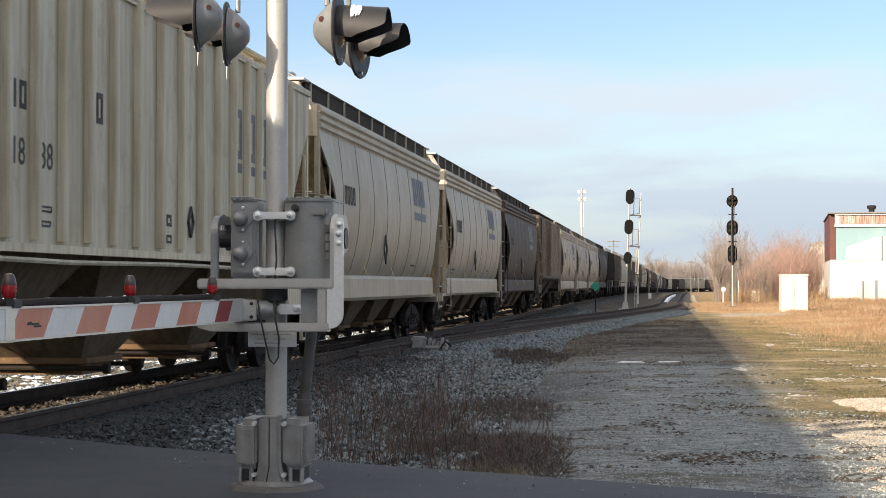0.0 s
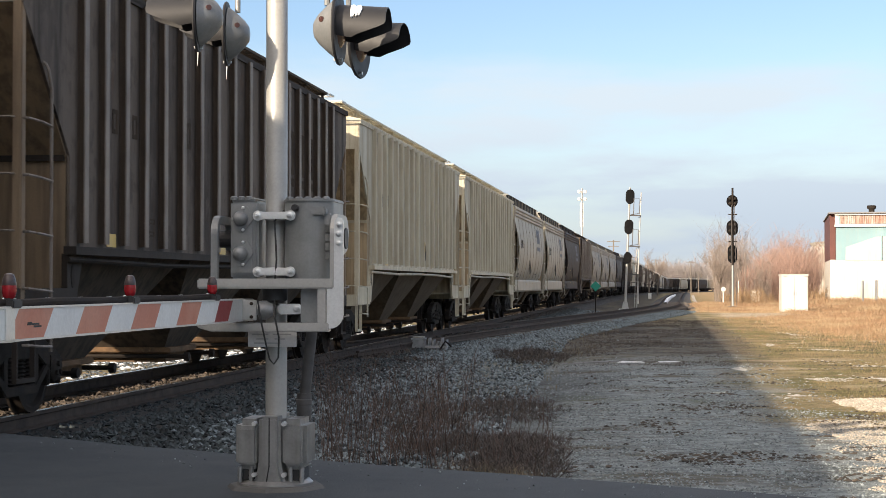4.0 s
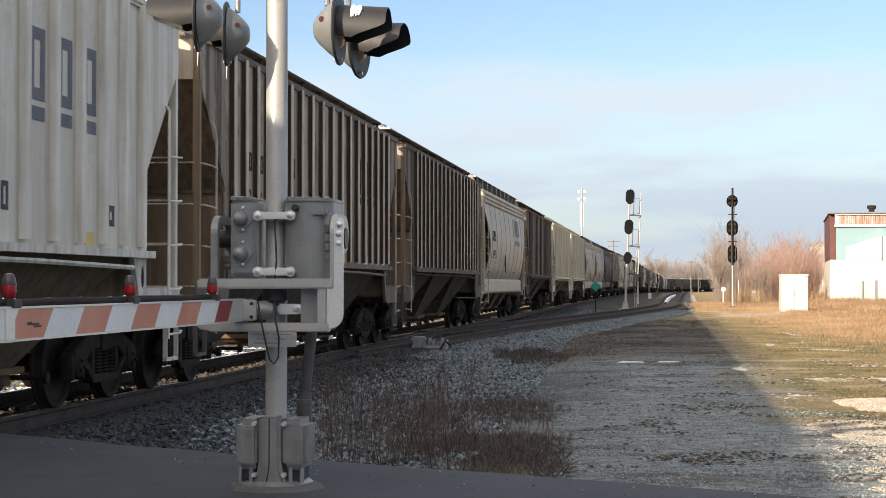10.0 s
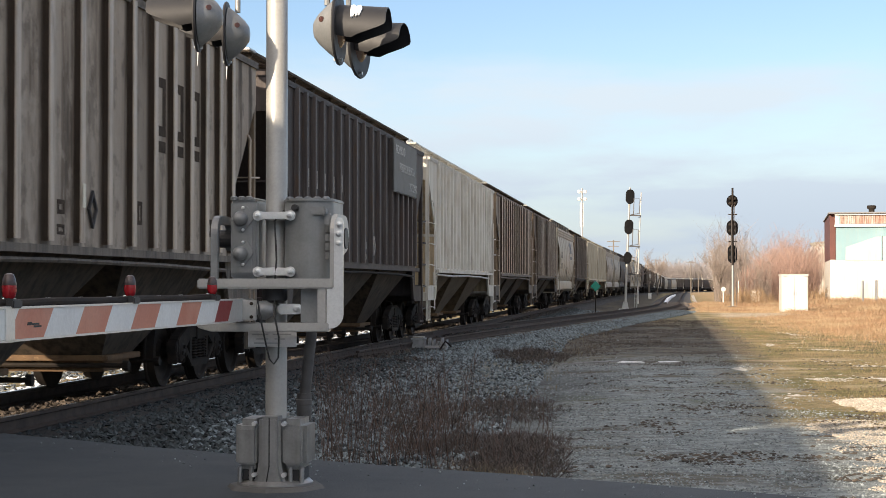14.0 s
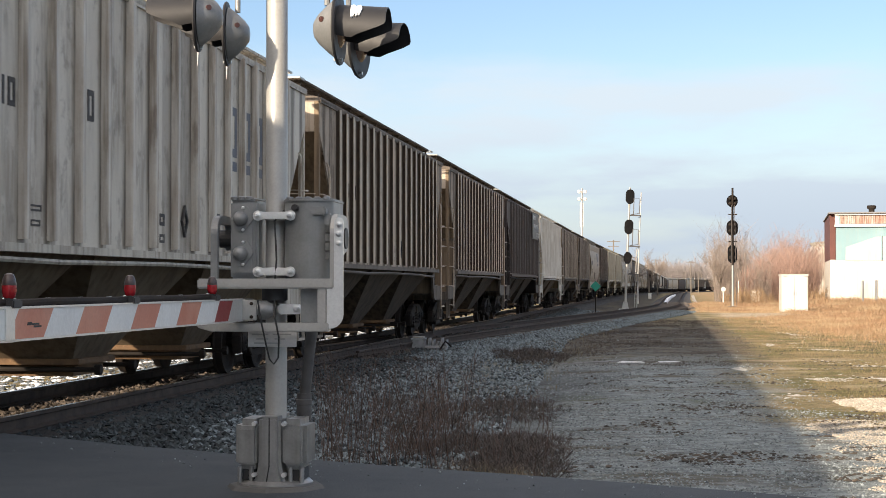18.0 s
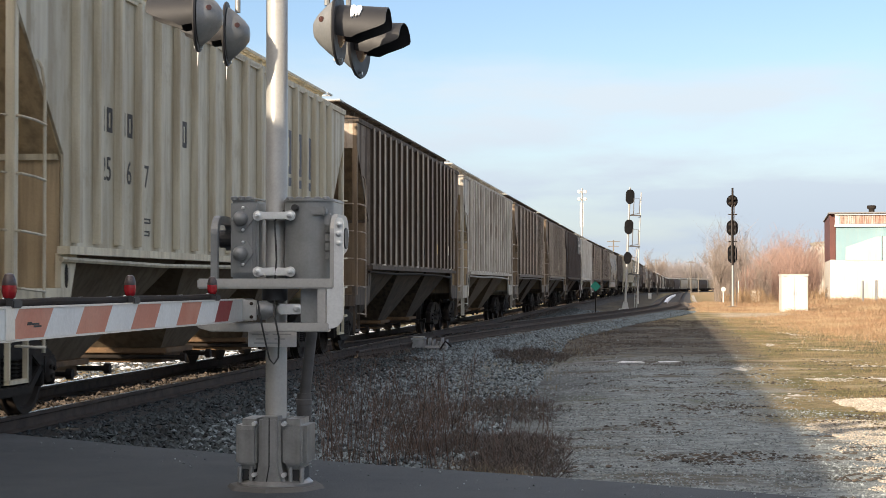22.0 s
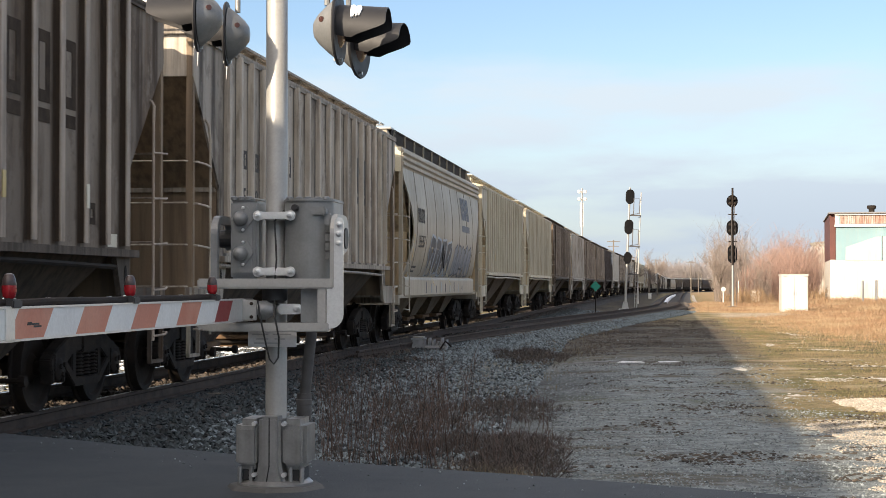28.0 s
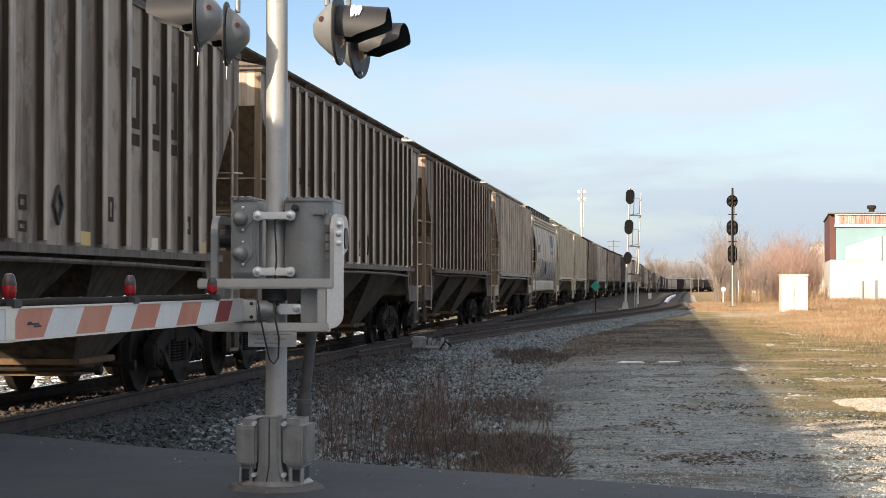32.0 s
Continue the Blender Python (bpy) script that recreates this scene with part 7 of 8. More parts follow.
        part("lens", Mesh().lathe([(0.016, 1.277), (0.026, 1.287), (0.0315, 1.310), (0.030, 1.336)], (-0.16, yy, 0), "z", 20), MAT["lens"], lamp, smooth=True)
        part("cap", Mesh().lathe([(0.030, 1.334), (0.031, 1.337), (0.026, 1.362), (0.019, 1.380), (0.008, 1.385)], (-0.16, yy, 0), "z", 20), MAT["smoke"], lamp, "smoked plastic lamp cap", smooth=True)
        part("cable_clamp", Mesh().lathe([(0.022, -0.215), (0.022, -0.20), (0.012, -0.198), (0.012, -0.214)], (0, yy + 0.075, 1.262), "x", 14), A, lamp)
    part("lamp_cable", Mesh().path([(-0.17, -0.9 - 0.4 * i, 1.262 + 0.002 * math.sin(i * 2.1)) for i in range(13)], 0.017, 8), MAT["steel"], arm)
    for i in range(11):
        yy = -1.2 - i * 0.42
        part("clip", Mesh().box(-0.195, -0.18, yy - 0.018, yy + 0.018, 1.225, 1.28), A, arm)
    # flashing lamps on the cross arm above
    for sx, zc, ox, sy, turn in ((1, 2.968, 0.483, -0.35, 0), (1, 2.968, 0.491, 0.35, -8), (-1, 3.04, -0.404, -0.48, 187), (-1, 3.055, -0.43, 0.35, 187)):
        flasher(gate, sx, ox, sy, zc, turn)
    part("crossarm", Mesh().tube((0.0, -0.55, 3.45), (0.0, 0.55, 3.45), 0.03).tube((-0.44, -0.46, 3.40), (0.44, -0.36, 3.40), 0.025).tube((-0.44, 0.35, 3.40), (0.44, 0.35, 3.40), 0.025), G, gate)


def flasher(gate, sx, ox, oy, zc, turn):
    """A round lamp with a dark target disc and a long hood, facing along the road (local x)."""
    m = pose(ox, oy, zc, 0, 0, turn) @ Matrix.Diagonal((0.95, 0.905, 0.905, 1) if sx > 0 else (0.92, 0.865, 0.865, 1))
    lamp = part("flasher", Mesh().lathe([(0.02, -0.172), (0.06, -0.165), (0.105, -0.135), (0.165, -0.075), (0.205, -0.028), (0.212, -0.015)], (0, 0, 0), "x", 32), MAT["greypaint"], gate, "flashing lamp unit with a round target disc", m, smooth=True)
    part("target_disc", Mesh().lathe([(0.15, -0.010), (0.252, -0.010), (0.258, 0.0), (0.252, 0.010), (0.15, 0.010)], (0, 0, 0), "x", 40), MAT["blackpaint"], lamp, smooth=True)
    part("lens", Mesh().lathe([(0.148, 0.0), (0.11, 0.03), (0.04, 0.045)], (0, 0, 0), "x", 28), MAT["dulllens"], lamp, smooth=True)
    n = 28
    v, f = [], []
    for i in range(n + 1):
        a = radians(-22 + 224 * i / n)
        c, s = math.cos(a), math.sin(a)
        reach = 0.10 + 0.24 * ease(-0.45, 0.25, s)
        for r in (0.170, 0.163):
            v.append((0.008, r * c, r * s))
            v.append((reach, r * c * 0.97, r * s * 0.97 - 0.02))
    for i in range(n):
        a, b = 4 * i, 4 * i + 4
        f += [(a, a + 1, b + 1, b), (a + 2, b + 2, b + 3, a + 3), (a + 1, a + 3, b + 3, b + 1)]
    part("hood", Mesh().add(v, f), MAT["blackpaint"], lamp, smooth=True)
    if sx > 0 and oy < 0:
        part("snow_crust", Mesh().prism([(0.10, 0.057), (0.103, -0.03), (0.113, -0.055), (0.124, -0.045), (0.13, -0.012), (0.142, -0.05), (0.155, -0.018), (0.162, -0.04), (0.173, 0.0), (0.178, 0.04), (0.165, 0.065), (0.135, 0.05), (0.12, 0.07)], 0.160, 0.175, "z"), MAT["freshsnow"], lamp, "thin crust of snow on the hood", pose(0, -0.005, -0.01, 50, 0, 0))
    side = -1 if sx > 0 else 1
    part("peephole", Mesh().tube((-0.075, side * 0.125, 0.05), (-0.096, side * 0.152, 0.05), 0.02, n=14), MAT["dulllens"], lamp)
    if sx < 0:
        part("icicle", Mesh().tube((0.0, 0, -0.25), (0.004, 0, -0.36), 0.005, 0.001, 6), MAT["plategrey"], lamp, "small white icicle")
    part("rim_bolt", Mesh().tube((-0.03, -0.02, -0.22), (0.03, -0.02, -0.22), 0.012, n=8), MAT["aluminium"], lamp)
    part("bracket", Mesh().tube((-0.08, 0, 0.17), (-0.08, 0, (3.42 - zc) / 0.85), 0.02), MAT["greypaint"], lamp)


# ---- signals, cabinet, poles and buildings ----
MAT["headblack"] = material("signal_black", (0.009, 0.009, 0.010), 0.8, tint=(0.022, 0.022, 0.022), amount=0.4, gloss=0.05)
MAT["green"] = material("green_sign_face", (0.0, 0.22, 0.15), 0.5)
MAT["rustred"] = material("red_brown_sheet_metal", (0.135, 0.045, 0.036), 0.7, tint=(0.085, 0.035, 0.028), amount=0.5, scale=0.6, streak=0.3)
MAT["whitewash"] = material("weathered_whitewash", (0.63, 0.605, 0.55), 0.75, tint=(0.52, 0.47, 0.39), amount=0.6, scale=0.35, streak=0.3, streak_col=(0.34, 0.29, 0.22))
MAT["cabinetpaint"] = material("cream_white_enamel", (0.62, 0.61, 0.575), 0.5, tint=(0.55, 0.53, 0.48), amount=0.5, scale=1.2, streak=0.12, streak_col=(0.35, 0.31, 0.25))
MAT["teal"] = material("teal_sheet_metal", (0.20, 0.34, 0.38), 0.6, tint=(0.29, 0.43, 0.45), amount=0.5, scale=0.5, streak=0.2, streak_col=(0.3, 0.3, 0.28))
MAT["rustpanel"] = material("rust_streaked_white_metal", (0.50, 0.45, 0.40), 0.7, tint=(0.30, 0.13, 0.08), amount=0.8, scale=0.4, streak=0.95, streak_col=(0.20, 0.085, 0.06))
MAT["roofgrey"] = material("grey_roofing", (0.20, 0.20, 0.21), 0.85, tint=(0.28, 0.28, 0.28), amount=0.5)
MAT["wood"] = material("grey_weathered_pole", (0.17, 0.145, 0.12), 0.9, tint=(0.26, 0.23, 0.2), amount=0.6, streak=0.3)
MAT["wet"] = material("wet_dirt", (0.05, 0.047, 0.045), 0.45, tint=(0.1, 0.09, 0.08), amount=0.6)
MAT["bark"] = material("bare_bark", (0.17, 0.14, 0.115), 0.9, tint=(0.10, 0.08, 0.065), amount=0.6)
# distance haze is put into the next three twig colours, strongest in greytwig
MAT["twig"] = material("grey_brown_twigs", (0.25, 0.205, 0.175), 0.9, rnd=0.3, bump=0)
MAT["redtwig"] = material("reddish_brush_twigs", (0.34, 0.228, 0.188), 0.9, rnd=0.4, bump=0)
MAT["greytwig"] = material("haze_paled_twigs", (0.28, 0.25, 0.24), 0.9, rnd=0.3, bump=0)
MAT["tawnytwig"] = material("tawny_brush_twigs", (0.30, 0.20, 0.115), 0.9, rnd=0.4, bump=0)
MAT["straw"] = material("golden_dry_grass", (0.289, 0.173, 0.098), 0.9, tint=(0.40, 0.30, 0.185), amount=0.85, scale=0.35, lo=0.42, hi=0.60, rnd=0.28, bump=0)
MAT["palestraw"] = material("pale_dry_grass", (0.19, 0.155, 0.105), 0.9, rnd=0.4, bump=0)
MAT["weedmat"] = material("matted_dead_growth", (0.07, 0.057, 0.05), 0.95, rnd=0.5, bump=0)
MAT["verge"] = material("trampled_verge_grass", (0.235, 0.175, 0.085), 0.9, tint=(0.115, 0.115, 0.045), amount=0.9, scale=0.55, lo=0.45, hi=0.6, rnd=0.4, bump=0)
MAT["weed"] = material("dead_brown_weeds", (0.085, 0.056, 0.044), 0.9, rnd=0.6, bump=0)


def signal_three_head():
    """Colour-light signal seen from behind: leaning mast, three oval hoods, ladder with cage platforms."""
    gx, gy = 12.35, 115.0
    g = ground_z(gx, gy)
    th = thing("railway_signal", pose(gx, gy, g, 0, 2.4, 0), "tall grey signal mast with three black oval heads and a ladder", "railway signal", "railway signals")
    part("mast", Mesh().tube((0, 0, 0), (0, 0, 7.9 - g), 0.085, 0.07, 12), MAT["galv"], th, smooth=True)
    part("base", Mesh().prism([(-0.24, 0), (0.24, 0), (0.12, 0.55), (-0.12, 0.55)], -0.2, 0.2).box(-0.4, 0.4, -0.4, 0.4, -0.3, 0.06), MAT["galv"], th)
    for z, rx, rz in ((7.27, 0.30, 0.46), (5.22, 0.30, 0.46), (3.12, 0.28, 0.34)):
        head = part("signal_head", oval(rx, rz, 0.05).box(-0.12, 0.12, 0.02, 0.30, -0.40, 0.40), MAT["headblack"], th, "black oval signal head", pose(0.02, -0.16, z - g))
        for k in (-0.28, 0, 0.28):
            part("hood", Mesh().tube((0, 0.3, k), (0, 0.62, k - 0.03), 0.11, n=12), MAT["headblack"], head)
    lad = part("ladder", Mesh().tube((0.78, 0, 0.2), (0.78, 0, 7.6 - g), 0.035, n=8).tube((0.62, 0, 0.2), (0.62, 0, 4.2), 0.025, n=6), MAT["galv"], th)
    for k in range(24):
        part("rung", Mesh().tube((0.62, 0, 0.5 + 0.29 * k), (0.78, 0, 0.5 + 0.29 * k), 0.013, n=5), MAT["galv"], lad)
    for z in (6.05, 3.95, 2.05):
        p = part("platform", Mesh().box(0.1, 0.8, -0.3, 0.3, z - g - 0.06, z - g), MAT["conduitgrey"], th)
        part("railing", Mesh().path([(0.12, -0.3, z - g), (0.68, -0.3, z + 0.1 - g), (0.68, -0.3, z + 1.1 - g), (0.28, -0.3, z + 1.1 - g), (0.28, -0.3, z - g)], 0.03, 6), MAT["conduitgrey"], p)


def oval(rx, rz, t):
    n = 24
    pts = [(rx * math.cos(2 * math.pi * i / n), rz * math.sin(2 * math.pi * i / n)) for i in range(n)]
    pts = [(x, (z / rz * rx + (rz - rx) * (1 if z > 0 else -1)) * 1.08) for x, z in pts]
    return Mesh().prism(pts, -t, t)


def signal_disc_head():
    gx, gy = 19.75, 115.5
    g = ground_z(gx, gy)
    th = thing("railway_signal", pose(gx, gy, g), "old signal mast, pale below, with three dark target heads", "railway signal", "railway signals")
    part("mast", Mesh().tube((0, 0, 2.9), (0, 0, 7.9 - g), 0.08, 0.07, 12), MAT["steel"], th)
    part("lower_mast", Mesh().tube((0, 0, 0.0), (0, 0, 2.9), 0.085, 0.08, 12), MAT["galv"], th, "pale grey lower mast")
    part("base", Mesh().box(-0.3, 0.3, -0.3, 0.3, -0.3, 0.12), MAT["concrete"], th)
    for z, rx, rz in ((7.0, 0.39, 0.39), (5.17, 0.39, 0.50), (3.38, 0.32, 0.58)):
        head = part("target", oval(rx, rz, 0.03), MAT["headblack"], th, "dark round signal target", pose(0, 0.16, z - g))
        for a in range(4):
            part("lamp", Mesh().lathe([(0.05, -0.20), (0.10, -0.16), (0.11, -0.03)], (rx * 0.6 * math.cos(a * 1.571 + 0.785), 0, rz * 0.6 * math.sin(a * 1.571 + 0.785)), "y", 12), MAT["steel"], head, smooth=True)
    for z in (6.05, 4.2):
        part("marker_arm", Mesh().box(-0.28, 0.28, -0.05, 0.05, z - g, z + 0.07 - g), MAT["steel"], th)
    lad = part("ladder", Mesh().tube((-0.2, -0.4, 0), (-0.1, -0.18, 7.0), 0.02, n=5).tube((0.2, -0.4, 0), (0.1, -0.18, 7.0), 0.02, n=5), MAT["conduitgrey"], th)


def cabinet():
    gx, gy = 20.05, 97.0
    g = ground_z(gx, gy)
    th = thing("equipment_cabinet", pose(gx, gy, g, 0, 0, -4), "white painted metal signal equipment cabinet in dry grass", "equipment cabinet")
    part("body", Mesh().box(-0.74, 0.74, -0.6, 0.6, 0.05, 2.12), MAT["cabinetpaint"], th, bevel=0.02)
    part("roof", Mesh().box(-0.77, 0.77, -0.64, 0.64, 2.12, 2.19), MAT["cabinetpaint"], th)
    part("plinth", Mesh().box(-0.77, 0.77, -0.62, 0.62, -0.3, 0.06), MAT["concrete"], th)
    for x in (-0.37, 0.37):
        d = part("door", Mesh().box(x - 0.345, x + 0.345, -0.625, -0.6, 0.14, 2.04), MAT["cabinetpaint"], th, bevel=0.008)
        part("handle", Mesh().box(x + (0.3 if x < 0 else -0.33), x + (0.33 if x < 0 else -0.3), -0.66, -0.62, 1.0, 1.2), MAT["galv"], d)
    for x in (-0.55, 0.6):
        part("vent", Mesh().box(x - 0.09, x + 0.09, -0.66, -0.6, 2.05, 2.12), MAT["galv"], th)


def warehouse():
    """A metal shed over a white block lower storey: teal and rust-streaked panels, red flank, roof vent."""
    x0, y0 = 33.15, 143.0
    g = 0.0
    th = thing("warehouse", pose(x0, y0, g, 0, 0, -11.4), "white block warehouse with teal, rusty and red metal upper panels", "warehouse")
    W, D = 26.0, 20.0
    base = part("wall", Mesh().box(0.0, W, 0, D, -0.5, 3.35), MAT["whitewash"], th, "white painted block wall")
    part("upper_wall", Mesh().box(0.02, W, 0.02, D, 3.35, 7.2), MAT["teal"], th, "teal sheet-metal wall")
    part("flank_panel", Mesh().box(-0.48, 0.0, 0.3, D, 3.4, 7.3), MAT["rustred"], th, "dark red metal flank")
    part("flank_wall", Mesh().box(-0.46, -0.002, 0.32, D, -0.5, 3.4), MAT["whitewash"], th, "white painted block wall")
    part("gable_panel", Mesh().prism([(0.80, 3.352), (W, 3.352), (W, 6.1), (3.3, 5.30), (0.85, 4.45)], -0.05, 0.018), MAT["whitewash"], th, "whitewashed sloping wall panel")
    x = 0.35
    rnd = random.Random(8)
    while x < W:
        part("panel", Mesh().box(x, x + 0.30, -0.02, 0.0, 6.42, 7.12), MAT["rustpanel"], th, "", None)
        x += 0.32
    part("fascia", Mesh().box(-0.1, W, -0.22, 0.0, 6.16, 6.36), MAT["white"], th, "white fascia board")
    part("eaves_trim", Mesh().box(-0.05, W, -0.16, 0.0, 7.14, 7.28), MAT["white"], th)
    part("corner_trim", Mesh().box(-0.06, 0.24, -0.05, 0.0, 6.36, 7.2), MAT["white"], th)
    part("roof", Mesh().prism([(-0.6, 7.28), (W, 7.28), (W, 7.5), (-0.6, 7.38)], -0.35, D), MAT["roofgrey"], th, "grey sheet roof")
    vent = part("roof_vent", Mesh().lathe([(0.25, 7.4), (0.25, 7.76), (0.38, 7.80), (0.38, 8.06), (0.32, 8.09)], (3.1, 3, 0), "z", 16), MAT["steel"], th, "dark roof ventilator")
    for xx, z0, z1 in ((3.75, 3.36, 5.4),):
        part("downpipe", Mesh().tube((xx, -0.1, z0), (xx, -0.1, z1), 0.07), MAT["teal"], th)
    for xx, w, z0, z1, mt in ((6.5, 1.4, 0.0, 2.2, "roofgrey"), (10.5, 1.0, 1.0, 2.2, "roofgrey"), (15.0, 1.0, 1.0, 2.2, "roofgrey")):
        part("opening", Mesh().box(xx, xx + w, -0.07, -0.052, z0, z1), MAT[mt], th)
    for px, yy in ((1527, 128), (1551, 124)):
        bx = (px - 784) * yy / 3000
        b = thing("bollard", pose(bx, yy, ground_z(bx, yy)), "grey steel bollard before the warehouse wall", "bollard", "bollards")
        part("post", Mesh().tube((0, 0, -0.2), (0, 0, 1.75), 0.09, n=12), MAT["greypaint"], b)
        part("cap", Mesh().lathe([(0.10, 1.74), (0.09, 1.80), (0.04, 1.84)], n=12), MAT["greypaint"], b)


def far_house():
    th = thing("house", pose(52.2, 225.0, 0), "far pale grey house with a pitched roof behind the brush", "house")
    part("wall", Mesh().prism([(-3.2, -0.5), (9, -0.5), (9, 4.6), (-1.2, 6.6), (-3.2, 4.9)], 0, 9), MAT["pale"], th)
    part("roof", Mesh().prism([(-1.7, 7.0), (-1.5, 7.0), (1.4, 4.9), (9, 4.9), (9, 4.6), (1.2, 4.6)], -0.4, 9.4), MAT["white"], th)


def pole(px, base, top, depth, r, label, name="utility_pole", arms=(), mat="wood"):
    x = (px - 784) * depth / 3000
    g = ground_z(x, depth)
    z1 = HC + (503 - top) * depth / 3000
    th = thing(name, pose(x, depth, g), label, name.replace("_", " "), name.replace("_", " ") + "s")
    part("post", Mesh().tube((0, 0, -0.3), (0, 0, z1 - g), r, r * 0.75, 8), MAT[mat], th)
    for dz, w in arms:
        part("cross_arm", Mesh().box(-w, w, -0.06, 0.06, z1 - g - dz - 0.06, z1 - g - dz + 0.06), MAT[mat], th)
    return th, z1 - g


def poles():
    th, h = pole(1030, 0, 333, 230, 0.16, "tall lighting tower with four floodlights behind the train", "floodlight_tower", (), "galv")
    for x, z in ((-0.42, -0.5), (0.42, -0.5), (-0.42, -1.5), (0.42, -1.5)):
        part("floodlight", Mesh().box(x - 0.22, x + 0.22, -0.4, 0.1, h + z - 0.22, h + z + 0.22), MAT["white"], th, "white floodlight housing", bevel=0.08)
        part("bracket", Mesh().tube((0, 0, h + z), (x, 0, h + z), 0.06), MAT["galv"], th)
    for x in (-0.20, 0.20):
        part("conduit", Mesh().tube((x, 0, h - 5.2), (x, 0, h - 2.0), 0.06), MAT["white"], th)
    for px, top, d, arms in ((1086, 425, 320, ((0.3, 1.2), (1.2, 1.0))), (1161, 458, 420, ((0.4, 1.2),)), (1223, 462, 420, ((0.4, 1.3),)), (1236, 480, 620, ((0.4, 1.3),)), (1242, 484, 760, ((0.4, 1.3),))):
        pole(px, 0, top, d, 0.15, "weathered wooden utility pole beside the railway", "utility_pole", arms)
    pole(1319, 0, 448, 150, 0.06, "slim weathered pole standing in the brush", "pole", (), "twig")
    pole(1307, 0, 497, 140, 0.04, "short pale marker post by the track", "marker_post", (), "white")
    pole(1129, 0, 497, 150, 0.06, "short pale marker post by the track", "marker_post", (), "white")
    # round white disc sign
    x = (1280 - 784) * 140 / 3000
    g = ground_z(x, 140)
    th = thing("track_sign", pose(x, 140, g), "white round trackside sign on a thin post", "sign")
    part("post", Mesh().tube((0, 0, -0.2), (0, 0, 1.0), 0.05), MAT["white"], th)
    part("disc", Mesh().lathe([(0.19, -0.02), (0.19, 0.02)], (0, -0.06, 1.2), "y", 20), MAT["white"], th)
    # green diamond
    x = (1054 - 784) * 93 / 3000
    g = ground_z(x, 93)
    th = thing("track_sign", pose(x, 93, g), "small green diamond trackside sign on a steel post", "sign")
    part("post", Mesh().box(-0.03, 0.03, -0.02, 0.02, -0.3, 1.3 - g), MAT["steel"], th)
    part("face", Mesh().prism([(-0.29, 1.2), (0, 0.91), (0.29, 1.2), (0, 1.49)], -0.06, -0.04), MAT["green"], th, "green diamond sign face", pose(0, 0, 0.02 - g))
    # low dwarf boxes by the far track
    for px, d, w, h2 in ((1150, 200, 0.32, 0.6), (1337, 150, 0.8, 1.0)):
        x = (px - 784) * d / 3000
        th = thing("relay_box", pose(x, d, ground_z(x, d)), "small pale metal relay box beside the track", "relay box", "relay boxes")
        part("body", Mesh().box(-w / 2, w / 2, -0.3, 0.3, 0, h2), MAT["white"], th, bevel=0.02)
        part("lid", Mesh().box(-w / 2 - 0.03, w / 2 + 0.03, -0.33, 0.33, h2, h2 + 0.05), MAT["white"], th)


def switch_machine():
    """Snow-dusted frame of the turnout's hand-thrown machine beside the near rail."""
    x, y, z, h = on_line(39.5, 1.78)
    th = thing("switch_machine", pose(x, y, -0.33, 0, 0, -7) @ Matrix.Diagonal((1.1, 1.0, 1.35, 1)), "snow-dusted steel switch machine beside the rail", "switch machine")
    part("bed", Mesh().box(-0.50, 0.50, -0.3, 0.3, 0.0, 0.07), MAT["tie"], th)
    part("case", Mesh().prism([(-0.34, 0.07), (-0.02, 0.07), (-0.05, 0.27), (-0.30, 0.27)], -0.2, 0.2), MAT["stonegrey"], th, bevel=0.015)
    part("lid", Mesh().box(-0.33, -0.03, -0.22, 0.22, 0.27, 0.30), MAT["stonegrey"], th, bevel=0.008)
    part("snow_cover", Mesh().box(-0.30, -0.06, -0.20, 0.18, 0.30, 0.325), MAT["snowbit"], th, "thin crust of snow on the lid", bevel=0.012)
    for k in range(5):
        x0 = 0.02 + k * 0.09
        part("plate", Mesh().prism([(x0, 0.07), (x0 + 0.035, 0.07), (x0 + 0.06, 0.30 - 0.03 * (k % 3)), (x0 + 0.03, 0.30 - 0.03 * (k % 3))], -0.22, 0.2), MAT["stonegrey"], th, bevel=0.005)
    part("tie_bar", Mesh().box(-0.02, 0.46, -0.235, -0.205, 0.13, 0.17), MAT["galv"], th)
    part("throw_rod", Mesh().tube((-0.34, 0, 0.1), (-1.5, 0.1, 0.12), 0.025), MAT["steel"], th)
    part("lever", Mesh().path([(0.3, -0.25, 0.1), (0.42, -0.25, 0.25), (0.55, -0.25, 0.15)], 0.02), MAT["steel"], th)


